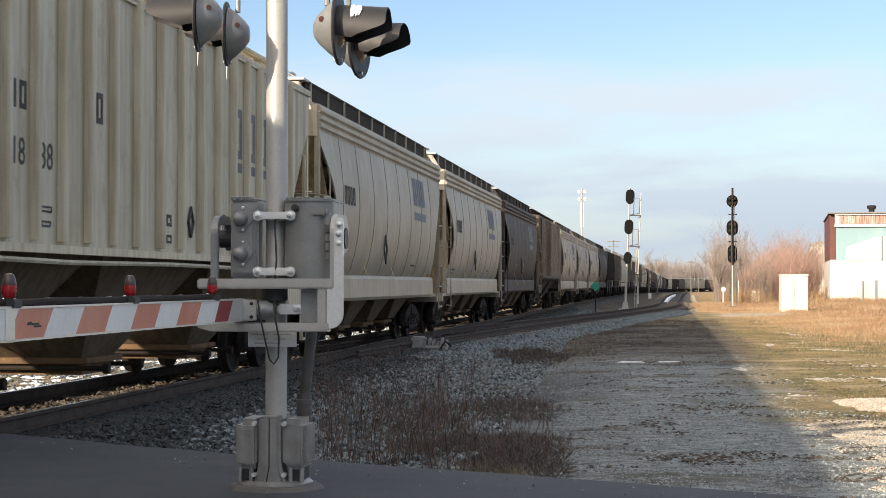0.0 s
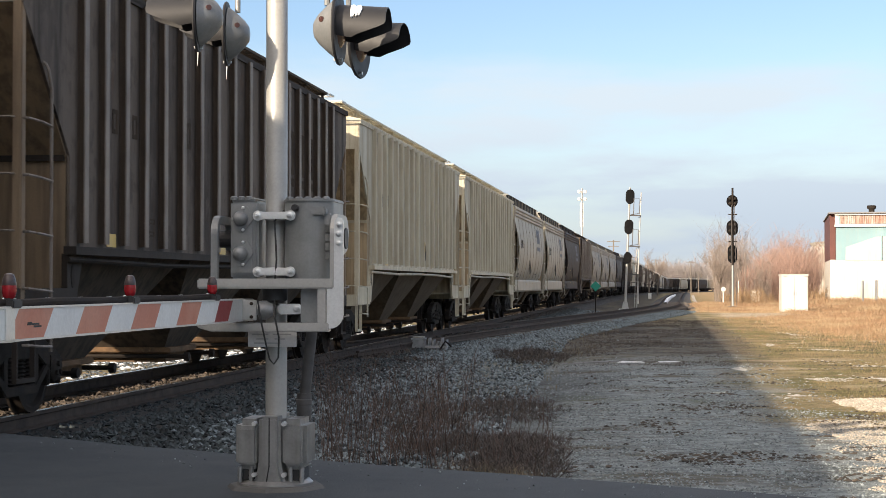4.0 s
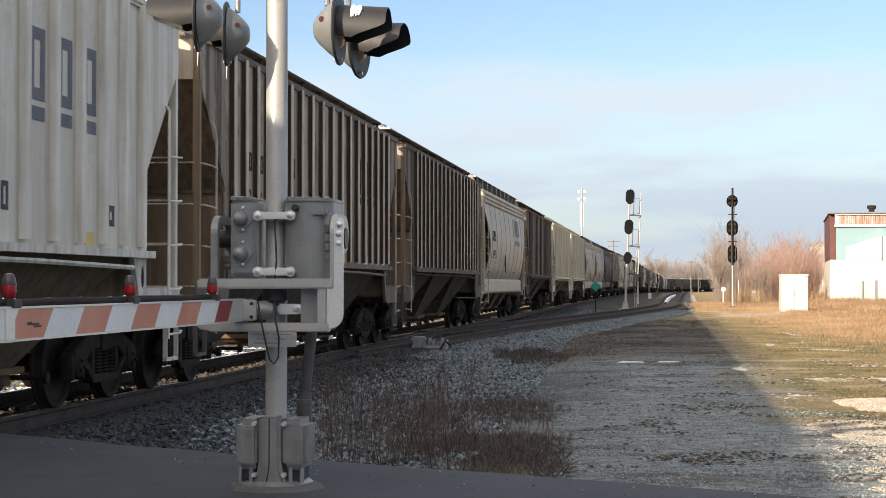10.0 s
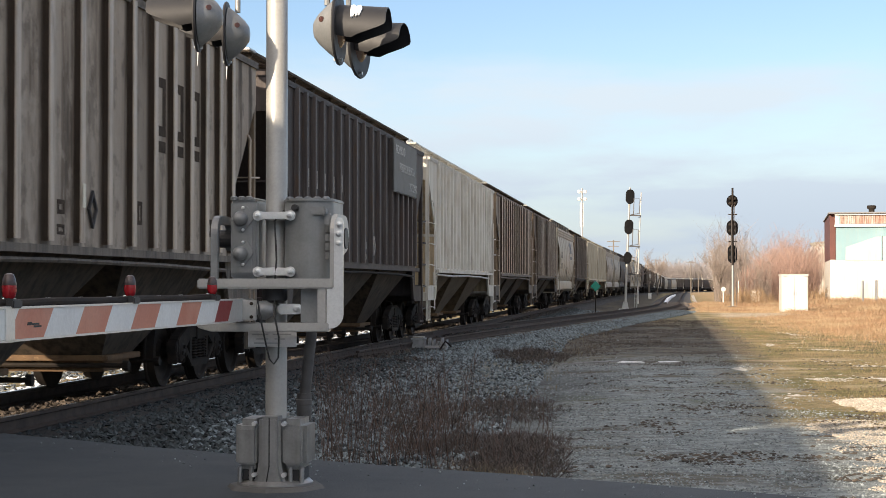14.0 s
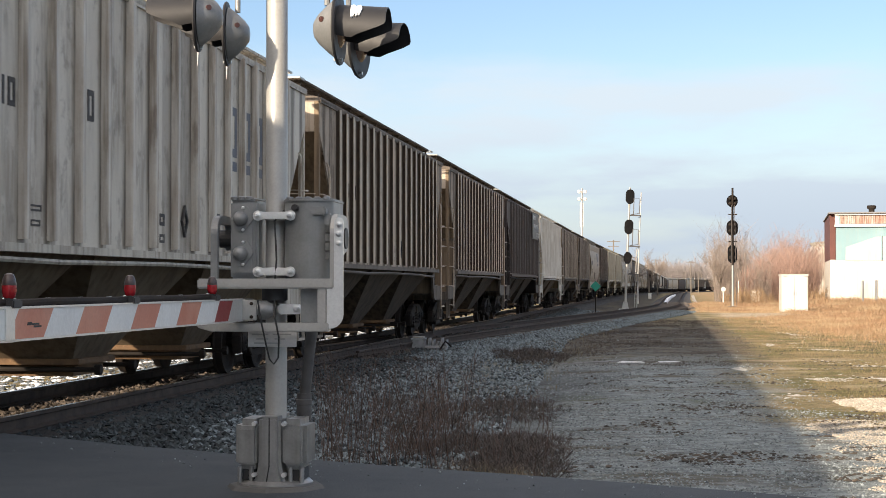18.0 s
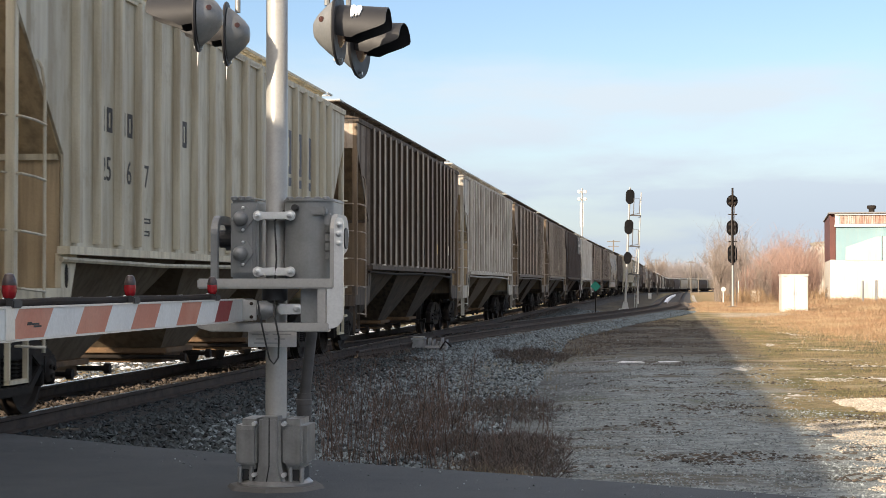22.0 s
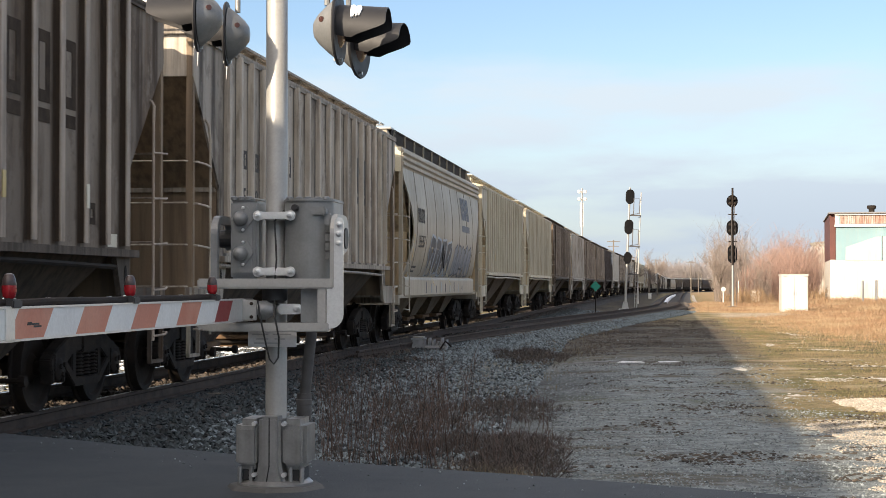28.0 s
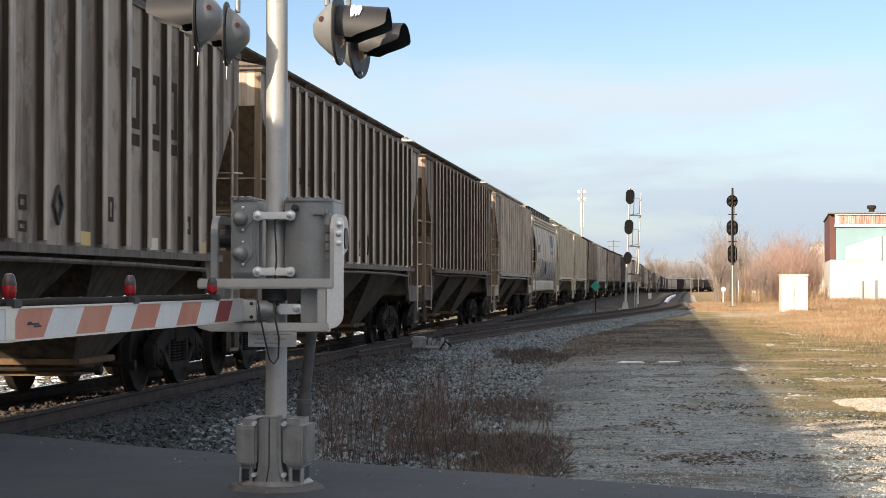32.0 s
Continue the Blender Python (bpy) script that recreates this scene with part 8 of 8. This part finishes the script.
# ---- plants and snow ----
def bare_tree(x, y, height, seed, spread=0.5, lean=0.0, label="bare winter tree with grey-brown branches"):
    rnd = random.Random(seed)
    g = ground_z(x, y)
    th = thing("tree", pose(x, y, g), label, "tree", "bare trees")
    trunk, crown = Mesh(), Mesh()

    def grow(p, d, length, r, level):
        q = p + d * length
        bend = (p + q) / 2 + Vector((rnd.gauss(0, 0.06), rnd.gauss(0, 0.06), rnd.gauss(0, 0.04))) * length * (1.4 if level else 0.4)
        (trunk if level < 2 else crown).tube(p, bend, max(r, y * 0.00004), max(r * 0.85, y * 0.000038), 6 if level < 2 else 3, False).tube(bend, q, max(r * 0.85, y * 0.000038), max(r * 0.72, y * 0.000035), 6 if level < 2 else 3, False)
        if level > 6:
            return
        # a leader goes on, limbs leave it sideways along its length
        lead = (d + Vector((rnd.gauss(0, 0.16), rnd.gauss(0, 0.16), 0.05)) * (1.0 + spread)).normalized()
        grow(q, lead, length * rnd.uniform(0.66, 0.80), r * 0.72, level + 1)
        n = 3 if level in (1, 2) else 2 if level < 5 else 1
        for i in range(n if level else 1):
            a = rnd.uniform(0, 6.28)
            side = Vector((math.cos(a), math.sin(a), rnd.uniform(0.0, 0.45)))
            nd = (d * rnd.uniform(0.55, 1.0) + side * rnd.uniform(0.6, 1.15) * spread * 1.6).normalized()
            grow(p + d * length * rnd.uniform(0.35 if level else 0.8, 1.0), nd, length * rnd.uniform(0.45, 0.70), r * rnd.uniform(0.4, 0.58), level + 1)
    grow(Vector((0, 0, -0.2)), Vector((lean, 0, 1)).normalized(), height * 0.29, height * 0.018, 0)
    part("trunk", trunk, MAT["bark"], th)
    part("crown", crown, MAT["twig"], th)


def brush(name, mat, label, spots_, n, seed, h0, h1, twigs=5):
    """Leafless thicket: thin stems that fork upwards."""
    rnd = random.Random(seed)
    v, f = [], []

    def blade(p, q, w):
        k = len(v)
        w *= max(1.0, p[1] / 200.0)
        a = rnd.uniform(0, 3.14)
        dx, dy = math.cos(a) * w, math.sin(a) * w
        v.extend([(p[0] - dx, p[1] - dy, p[2]), (p[0] + dx, p[1] + dy, p[2]), q])
        f.append((k, k + 1, k + 2))
    for i in range(n):
        b0, b1, y0, y1 = spots_[rnd.randrange(len(spots_))]
        y = rnd.uniform(y0, y1)
        x = rnd.uniform(b0, b1) * y / 3000
        g = ground_z(x, y)
        h = rnd.uniform(h0, h1) * (0.7 + 0.5 * noise.noise((x * 0.22, y * 0.1, seed)) + 0.2 * noise.noise((x * 0.8, y * 0.4, seed)))
        top = (x + rnd.gauss(0, 0.2) * h, y + rnd.gauss(0, 0.2) * h, g + h)
        blade((x, y, g - 0.1), top, 0.007 + h * 0.0022)
        for t in range(twigs):
            q = rnd.uniform(0.3, 0.95)
            s = tuple(a + (b - a) * q for a, b in zip((x, y, g), top))
            ln = h * rnd.uniform(0.18, 0.42)
            blade(s, (s[0] + rnd.uniform(-0.9, 0.9) * ln, s[1] + rnd.uniform(-0.9, 0.9) * ln, s[2] + ln * rnd.uniform(0.2, 1.0)), 0.004 + h * 0.0016)
    m = Mesh()
    m.v, m.f = v, f
    return setting(name, m, MAT[mat], label, "brush", "stuff")


def thicket(name, mat, label, shrubs, seed):
    """Leafless shrubs: arching stems from one root, forking twice; shrubs are (x, y, height, stems)."""
    rnd = random.Random(seed)
    v, f = [], []

    def blade(p, q, w0, w1):
        k = len(v)
        a = rnd.uniform(0, 3.14)
        dx, dy = math.cos(a), math.sin(a)
        v.extend([(p[0] - dx * w0, p[1] - dy * w0, p[2]), (p[0] + dx * w0, p[1] + dy * w0, p[2]), (q[0] + dx * w1, q[1] + dy * w1, q[2]), (q[0] - dx * w1, q[1] - dy * w1, q[2])])
        f.append((k, k + 1, k + 2, k + 3))
    for x, y, h, n in shrubs:
        g = ground_z(x, y)
        for i in range(n):
            a, lean = rnd.uniform(0, 6.28), abs(rnd.gauss(0, 0.26))
            hh = h * rnd.uniform(0.55, 1.05)
            p = Vector((x + rnd.gauss(0, 0.25), y + rnd.gauss(0, 0.25), g - 0.1))
            d = Vector((math.cos(a) * lean, math.sin(a) * lean, 1)).normalized()
            for k in range(3):
                q = p + d * hh / 3
                w = 0.016 - 0.004 * k
                blade(p, q, w, w - 0.004)
                for t in range(2 + 2 * k):
                    r0 = p + (q - p) * rnd.random()
                    d1 = (d + Vector((rnd.uniform(-0.8, 0.8), rnd.uniform(-0.8, 0.8), rnd.uniform(-0.1, 0.4)))).normalized()
                    r1 = r0 + d1 * hh * rnd.uniform(0.10, 0.26)
                    blade(r0, r1, 0.008, 0.005)
                    for u in range(2):
                        r2 = r0 + (r1 - r0) * rnd.uniform(0.3, 1.0)
                        d2 = (d1 + Vector((rnd.uniform(-0.9, 0.9), rnd.uniform(-0.9, 0.9), rnd.uniform(-0.2, 0.5)))).normalized()
                        blade(r2, r2 + d2 * hh * rnd.uniform(0.05, 0.13), 0.006, 0.004)
                p = q
                d = (d + Vector((rnd.gauss(0, 0.12), rnd.gauss(0, 0.12), 0.05))).normalized()
    m = Mesh()
    m.v, m.f = v, f
    return setting(name, m, MAT[mat], label, "brush", "stuff")


def tufts(name, mat, label, places, seed, category="grass"):
    """Dry grass in tufts: places are (x, y, height, blades, spread)."""
    rnd = random.Random(seed)
    v, f = [], []
    for x, y, h, n, sp in places:
        g = ground_z(x, y)
        for i in range(n):
            a, r = rnd.uniform(0, 6.28), sp * rnd.random() ** 0.7
            bx, by = x + math.cos(a) * r, y + math.sin(a) * r
            hh = h * rnd.uniform(0.5, 1.1)
            lx, ly = rnd.gauss(0, 0.5) * hh, rnd.gauss(0, 0.5) * hh
            w = max(0.0028, 0.00009 * y) * rnd.uniform(0.7, 1.3)
            b = rnd.uniform(0, 3.14)
            cx, cy = math.cos(b) * w, math.sin(b) * w
            k = len(v)
            v += [(bx - cx, by - cy, g - 0.03), (bx + cx, by + cy, g - 0.03), (bx + lx * 0.4 + cx * 0.8, by + ly * 0.4 + cy * 0.8, g + hh * 0.6), (bx + lx * 0.4 - cx * 0.8, by + ly * 0.4 - cy * 0.8, g + hh * 0.6), (bx + lx, by + ly, g + hh * (1 - 0.25 * rnd.random()))]
            f += [(k, k + 1, k + 2, k + 3), (k + 3, k + 2, k + 4)]
    m = Mesh()
    m.v, m.f = v, f
    return setting(name, m, MAT[mat], label, category, "stuff")


def plants():
    rnd = random.Random(21)
    # the field of tall golden grass
    P = []
    for i in range(24000):
        y = 40 + 103 * rnd.random() ** 0.8
        px = rnd.uniform(1222, 1640)
        x = (px - 784) * y / 3000
        w, s, _ = offset_of(x, y)
        dense = max(ease(10.6, 14.5, w) * ease(40, 64, y), 0.75 * ease(8.7, 10.5, w) * ease(94, 99, y))
        if 84 < y < 95 and 9.0 < w < 14.5 + noise.noise((x, y * 0.3, 3)):
            continue
        if w < (10.0 if y < 94 else 8.7) or rnd.random() > 0.06 + 0.94 * dense:
            continue
        clump = 0.45 + 0.9 * noise.noise((x * 0.30, y * 0.10, 5)) + 0.5 * noise.noise((x * 0.9, y * 0.3, 17))
        tall = max(0.06, clump) * (0.55 + 0.75 * ease(14.0, 20.0, w))
        P.append((x, y, rnd.uniform(0.06, 0.16) + 0.62 * dense * rnd.random() * tall, 9, 0.5))
    tufts("tall_grass", "straw", "tall golden dry grass in the sun beyond the drive", P, 3)
    # short tufts over the verge
    P = []
    for i in range(17000):
        y = 17 + 75 * rnd.random() ** 1.4
        x = rnd.uniform(2.5 + 0.13 * y, 4.4 + 0.265 * y)
        if offset_of(x, y)[0] < 8.4 or (80 < y < 98 and rnd.random() < 0.75) or noise.noise((x * 0.6, y * 0.4, 2)) < rnd.uniform(-0.5, 0.1):
            continue
        P.append((x, y, rnd.uniform(0.02, 0.055) * (1 + (rnd.random() > 0.95)), 7, 0.2))
    tufts("short_grass", "verge", "short dry grass tufts on the verge", P, 4)
    P = []
    for i in range(160):
        y = 24 + 40 * rnd.random()
        x, y, z, h = on_line(y, rnd.uniform(3.4, 5.6))
        P.append((x, y, rnd.uniform(0.05, 0.2), 8, 0.2))
    for i in range(70):
        x = rnd.uniform(0.0, 0.75)
        P.append((x, road_edge(x) + rnd.uniform(0.1, 0.7), rnd.uniform(0.12, 0.26), 10, 0.12))
    for i in range(60):
        x = rnd.uniform(-0.9, 0.3)
        P.append((x, road_edge(x) + rnd.uniform(0.05, 0.4), rnd.uniform(0.08, 0.18), 9, 0.1))
    # dark tufts kept to the train's shadow, its shade in their colour
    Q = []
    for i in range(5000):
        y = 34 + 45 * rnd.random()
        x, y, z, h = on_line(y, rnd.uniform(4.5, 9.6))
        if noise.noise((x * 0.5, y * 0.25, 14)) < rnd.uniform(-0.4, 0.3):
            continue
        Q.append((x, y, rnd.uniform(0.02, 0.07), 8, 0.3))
    tufts("worn_grass", "weedmat", "short grass along the drive, coloured dark for the train's shadow", Q, 6)
    tufts("verge_grass", "palestraw", "pale dry grass beside the ballast and road edge", P, 5)
    # dead brown weeds by the gate
    v, f = [], []

    def stalk(p, q, w):
        k = len(v)
        a = rnd.uniform(0, 3.14)
        dx, dy = math.cos(a) * w, math.sin(a) * w
        v.extend([(p[0] - dx, p[1] - dy, p[2]), (p[0] + dx, p[1] + dy, p[2]), (q[0] + dx * 0.5, q[1] + dy * 0.5, q[2]), (q[0] - dx * 0.5, q[1] - dy * 0.5, q[2])])
        f.append((k, k + 1, k + 2, k + 3))
    for i in range(1800):
        y = 13.0 + 11 * rnd.random() ** 1.4
        px = rnd.gauss(700, 85) if rnd.random() < 0.7 else rnd.uniform(565, 980)
        if px < 560 or px > 1000:
            continue
        x = (px - 784) * y / 3000
        if y < road_edge(x) + 0.25:
            continue
        g = ground_z(x, y)
        clump = noise.noise((x * 1.1, y * 0.8, 8))
        if clump < rnd.uniform(-0.3, 0.3):
            continue
        tall = rnd.random() < 0.28
        h = rnd.uniform(0.45, 0.85) * ease(980, 760, px) + 0.12 if tall else rnd.uniform(0.12, 0.38)
        top = (x + rnd.gauss(0, 0.22) * h, y + rnd.gauss(0, 0.22) * h, g + h)
        stalk((x, y, g - 0.03), top, 0.0032)
        for t in range(8 if tall else 4):
            q = rnd.uniform(0.2, 1.0)
            s = tuple(a + (b - a) * q for a, b in zip((x, y, g), top))
            ln = h * rnd.uniform(0.12, 0.38)
            stalk(s, (s[0] + rnd.uniform(-0.7, 0.7) * ln, s[1] + rnd.uniform(-0.7, 0.7) * ln, s[2] + ln * rnd.uniform(0.1, 1.0)), 0.0022)
    m = Mesh()
    m.v, m.f = list(v), list(f)
    setting("dead_weeds", m, MAT["weed"], "dead brown weeds standing beside the gate", "weeds", "stuff")
    v.clear()
    f.clear()
    # low matted growth between the stalks
    for i in range(9000):
        y = 13.2 + 12 * rnd.random() ** 1.2
        px = rnd.gauss(845, 95)
        if not 590 < px < 1010:
            continue
        x = (px - 784) * y / 3000
        if y < road_edge(x) + 0.2 or noise.noise((x * 0.9, y * 0.45, 15)) + 0.4 * noise.noise((x * 3, y * 1.5, 1)) < rnd.uniform(-0.2, 0.25):
            continue
        g = ground_z(x, y)
        h = rnd.uniform(0.03, 0.13)
        for t in range(4):
            stalk((x, y, g - 0.01), (x + rnd.gauss(0, 0.9) * h, y + rnd.gauss(0, 0.9) * h, g + h * rnd.uniform(0.4, 1.0)), 0.0035)
    for i in range(2600):
        x, y = rnd.uniform(0.6, 3.4), rnd.uniform(34, 45)
        if mossy(x, y) < rnd.uniform(0.1, 0.5):
            continue
        g = ground_z(x, y)
        for t in range(5):
            h = rnd.uniform(0.04, 0.12)
            stalk((x, y, g - 0.01), (x + rnd.gauss(0, 0.9) * h, y + rnd.gauss(0, 0.9) * h, g + h), 0.006)
    m = Mesh()
    m.v, m.f = v, f
    setting("weed_mat", m, MAT["weedmat"], "low mat of dark dead growth on the gravel", "weeds", "stuff")
    # thickets and trees behind the field
    S = []
    for i in range(150):
        y = rnd.uniform(150, 186)
        px = rnd.uniform(1318, 1445)
        x = (px - 784) * y / 3000
        h = (3.4 + 3.0 * ease(1325, 1390, px)) * (0.72 + 0.6 * noise.noise((x * 0.35, y * 0.1, 7)) + 0.12 * rnd.random())
        S.append((x, y, max(1.6, h), 15))
    thicket("brush_thicket", "redtwig", "reddish leafless brush along the field's far side", S, 7)
    S = []
    for i in range(70):
        y = rnd.uniform(148, 200)
        px = rnd.uniform(1272, 1372)
        S.append(((px - 784) * y / 3000, y, rnd.uniform(1.8, 4.2), 11))
    thicket("grey_thicket", "twig", "grey-brown leafless scrub round the trees", S, 8)
    S = []
    for i in range(80):
        y = rnd.uniform(137, 150)
        px = rnd.uniform(1285, 1462)
        S.append(((px - 784) * y / 3000, y, rnd.uniform(0.5, 1.5), 9))
    thicket("low_brush", "tawnytwig", "low tawny brush before the thicket", S, 11)
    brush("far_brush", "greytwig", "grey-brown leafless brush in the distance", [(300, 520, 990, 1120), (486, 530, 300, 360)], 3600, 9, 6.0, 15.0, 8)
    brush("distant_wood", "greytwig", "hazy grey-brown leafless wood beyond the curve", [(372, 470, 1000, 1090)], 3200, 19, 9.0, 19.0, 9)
    for x, y, h, sd, sp, ln in ((24.35, 149, 7.3, 3, 0.52, 0.03), (25.9, 153, 6.2, 5, 0.5, 0.0), (31.0, 255, 8.8, 7, 0.55, 0), (29.4, 262, 7.8, 8, 0.55, 0), (33.2, 262, 7.2, 9, 0.55, 0), (31.0, 175, 6.8, 12, 0.6, 0), (34.5, 178, 7.2, 14, 0.6, 0), (27.6, 172, 7.0, 15, 0.55, 0), (84.0, 700, 16.0, 22, 0.6, 0), (78.0, 690, 13.0, 23, 0.6, 0)):
        bare_tree(x, y, h, sd, sp, ln)


def patch(name, mat, x, y, rx, ry, seed, label, thick=0.03):
    """A thin uneven sheet lying on the ground, with a ragged rim."""
    m = Mesh()
    n, rings = 40, 5
    v = [(x, y, ground_z(x, y) + thick)]
    for k in range(1, rings + 1):
        for i in range(n):
            a = 2 * math.pi * i / n
            e = 1 + 0.75 * noise.noise((math.cos(a) * 1.6 + seed, math.sin(a) * 1.6, seed * 1.7)) + 0.35 * noise.noise((math.cos(a) * 5 + seed, math.sin(a) * 5, 3))
            px, py = x + rx * e * math.cos(a) * k / rings, y + ry * e * math.sin(a) * k / rings
            v.append((px, py, ground_z(px, py) + thick * (1 - (k / rings) ** 3) + 0.012 * noise.noise((px * 9, py * 9, 0)) - (0.02 if k == rings else 0)))
    f = [(0, 1 + i, 1 + (i + 1) % n) for i in range(n)]
    for k in range(rings - 1):
        a, b = 1 + k * n, 1 + (k + 1) * n
        f += [(a + i, b + i, b + (i + 1) % n, a + (i + 1) % n) for i in range(n)]
    m.add(v, f)
    setting(name, m, MAT[mat], label, name.replace("_", " "), smooth=True)


def snow_and_ice():
    rnd = random.Random(31)
    for px, w in ((1112, 26), (1182, 24)):
        y = 36.0
        patch("ice_strip", "snow", (px - 784) * y / 3000, y - 0.1, w * y / 3000, 0.04, px * 0.11, "strip of ice in a rut of the drive", 0.03)
    patch("puddle", "wet", 3.6, 36.35, 1.5, 0.22, 2.2, "dark frozen puddle across the drive", 0.012)
    # a white strip along the siding's rail, and snow left beyond the far rail
    m = Mesh()
    v, n = [], 24
    for i in range(n + 1):
        q = i / n
        x, y = 17.6 + 13.6 * q + 1.2 * q * q, 134 + 102 * q
        half = 0.22 * math.sin(math.pi * min(1.0, q * 0.8 + 0.2)) ** 0.5 * (1 + 0.25 * noise.noise((q * 6, 2, 5)))
        g = ground_z(x, y)
        v += [(x - half - 0.05, y, g - 0.1), (x - half * 0.6, y, g + 0.22), (x + half * 0.6, y, g + 0.20), (x + half + 0.05, y, g - 0.1)]
    m.add(v, [(4 * i + j, 4 * i + j + 1, 4 * i + j + 5, 4 * i + j + 4) for i in range(n) for j in range(3)])
    setting("sand_bank", sweep([(1.75, -0.7), (1.9, -0.28), (2.3, -0.26), (2.6, -0.40), (2.8, -0.8)], 140, 260, 0, 3.0, 0, siding), MAT["sandy"], "pale sandy bank beside the siding's curve", "bank", smooth=True)
    setting("snow_bank", m, MAT["snow"], "white strip lying along the siding rail", "snow")
    m = sweep([(-4.4, -0.52), (-3.8, -0.42), (-3.4, -0.42), (-3.1, -0.56)], 4, 90, 0, 1.5)
    setting("snow_bank_far", m, MAT["snow"], "sunlit old snow beyond the track", "snow")


make_ground()
make_track()
make_gate()
signal_three_head()
signal_disc_head()
cabinet()
warehouse()
far_house()
poles()
switch_machine()
snow_and_ice()
plants()
make_train()
motions()
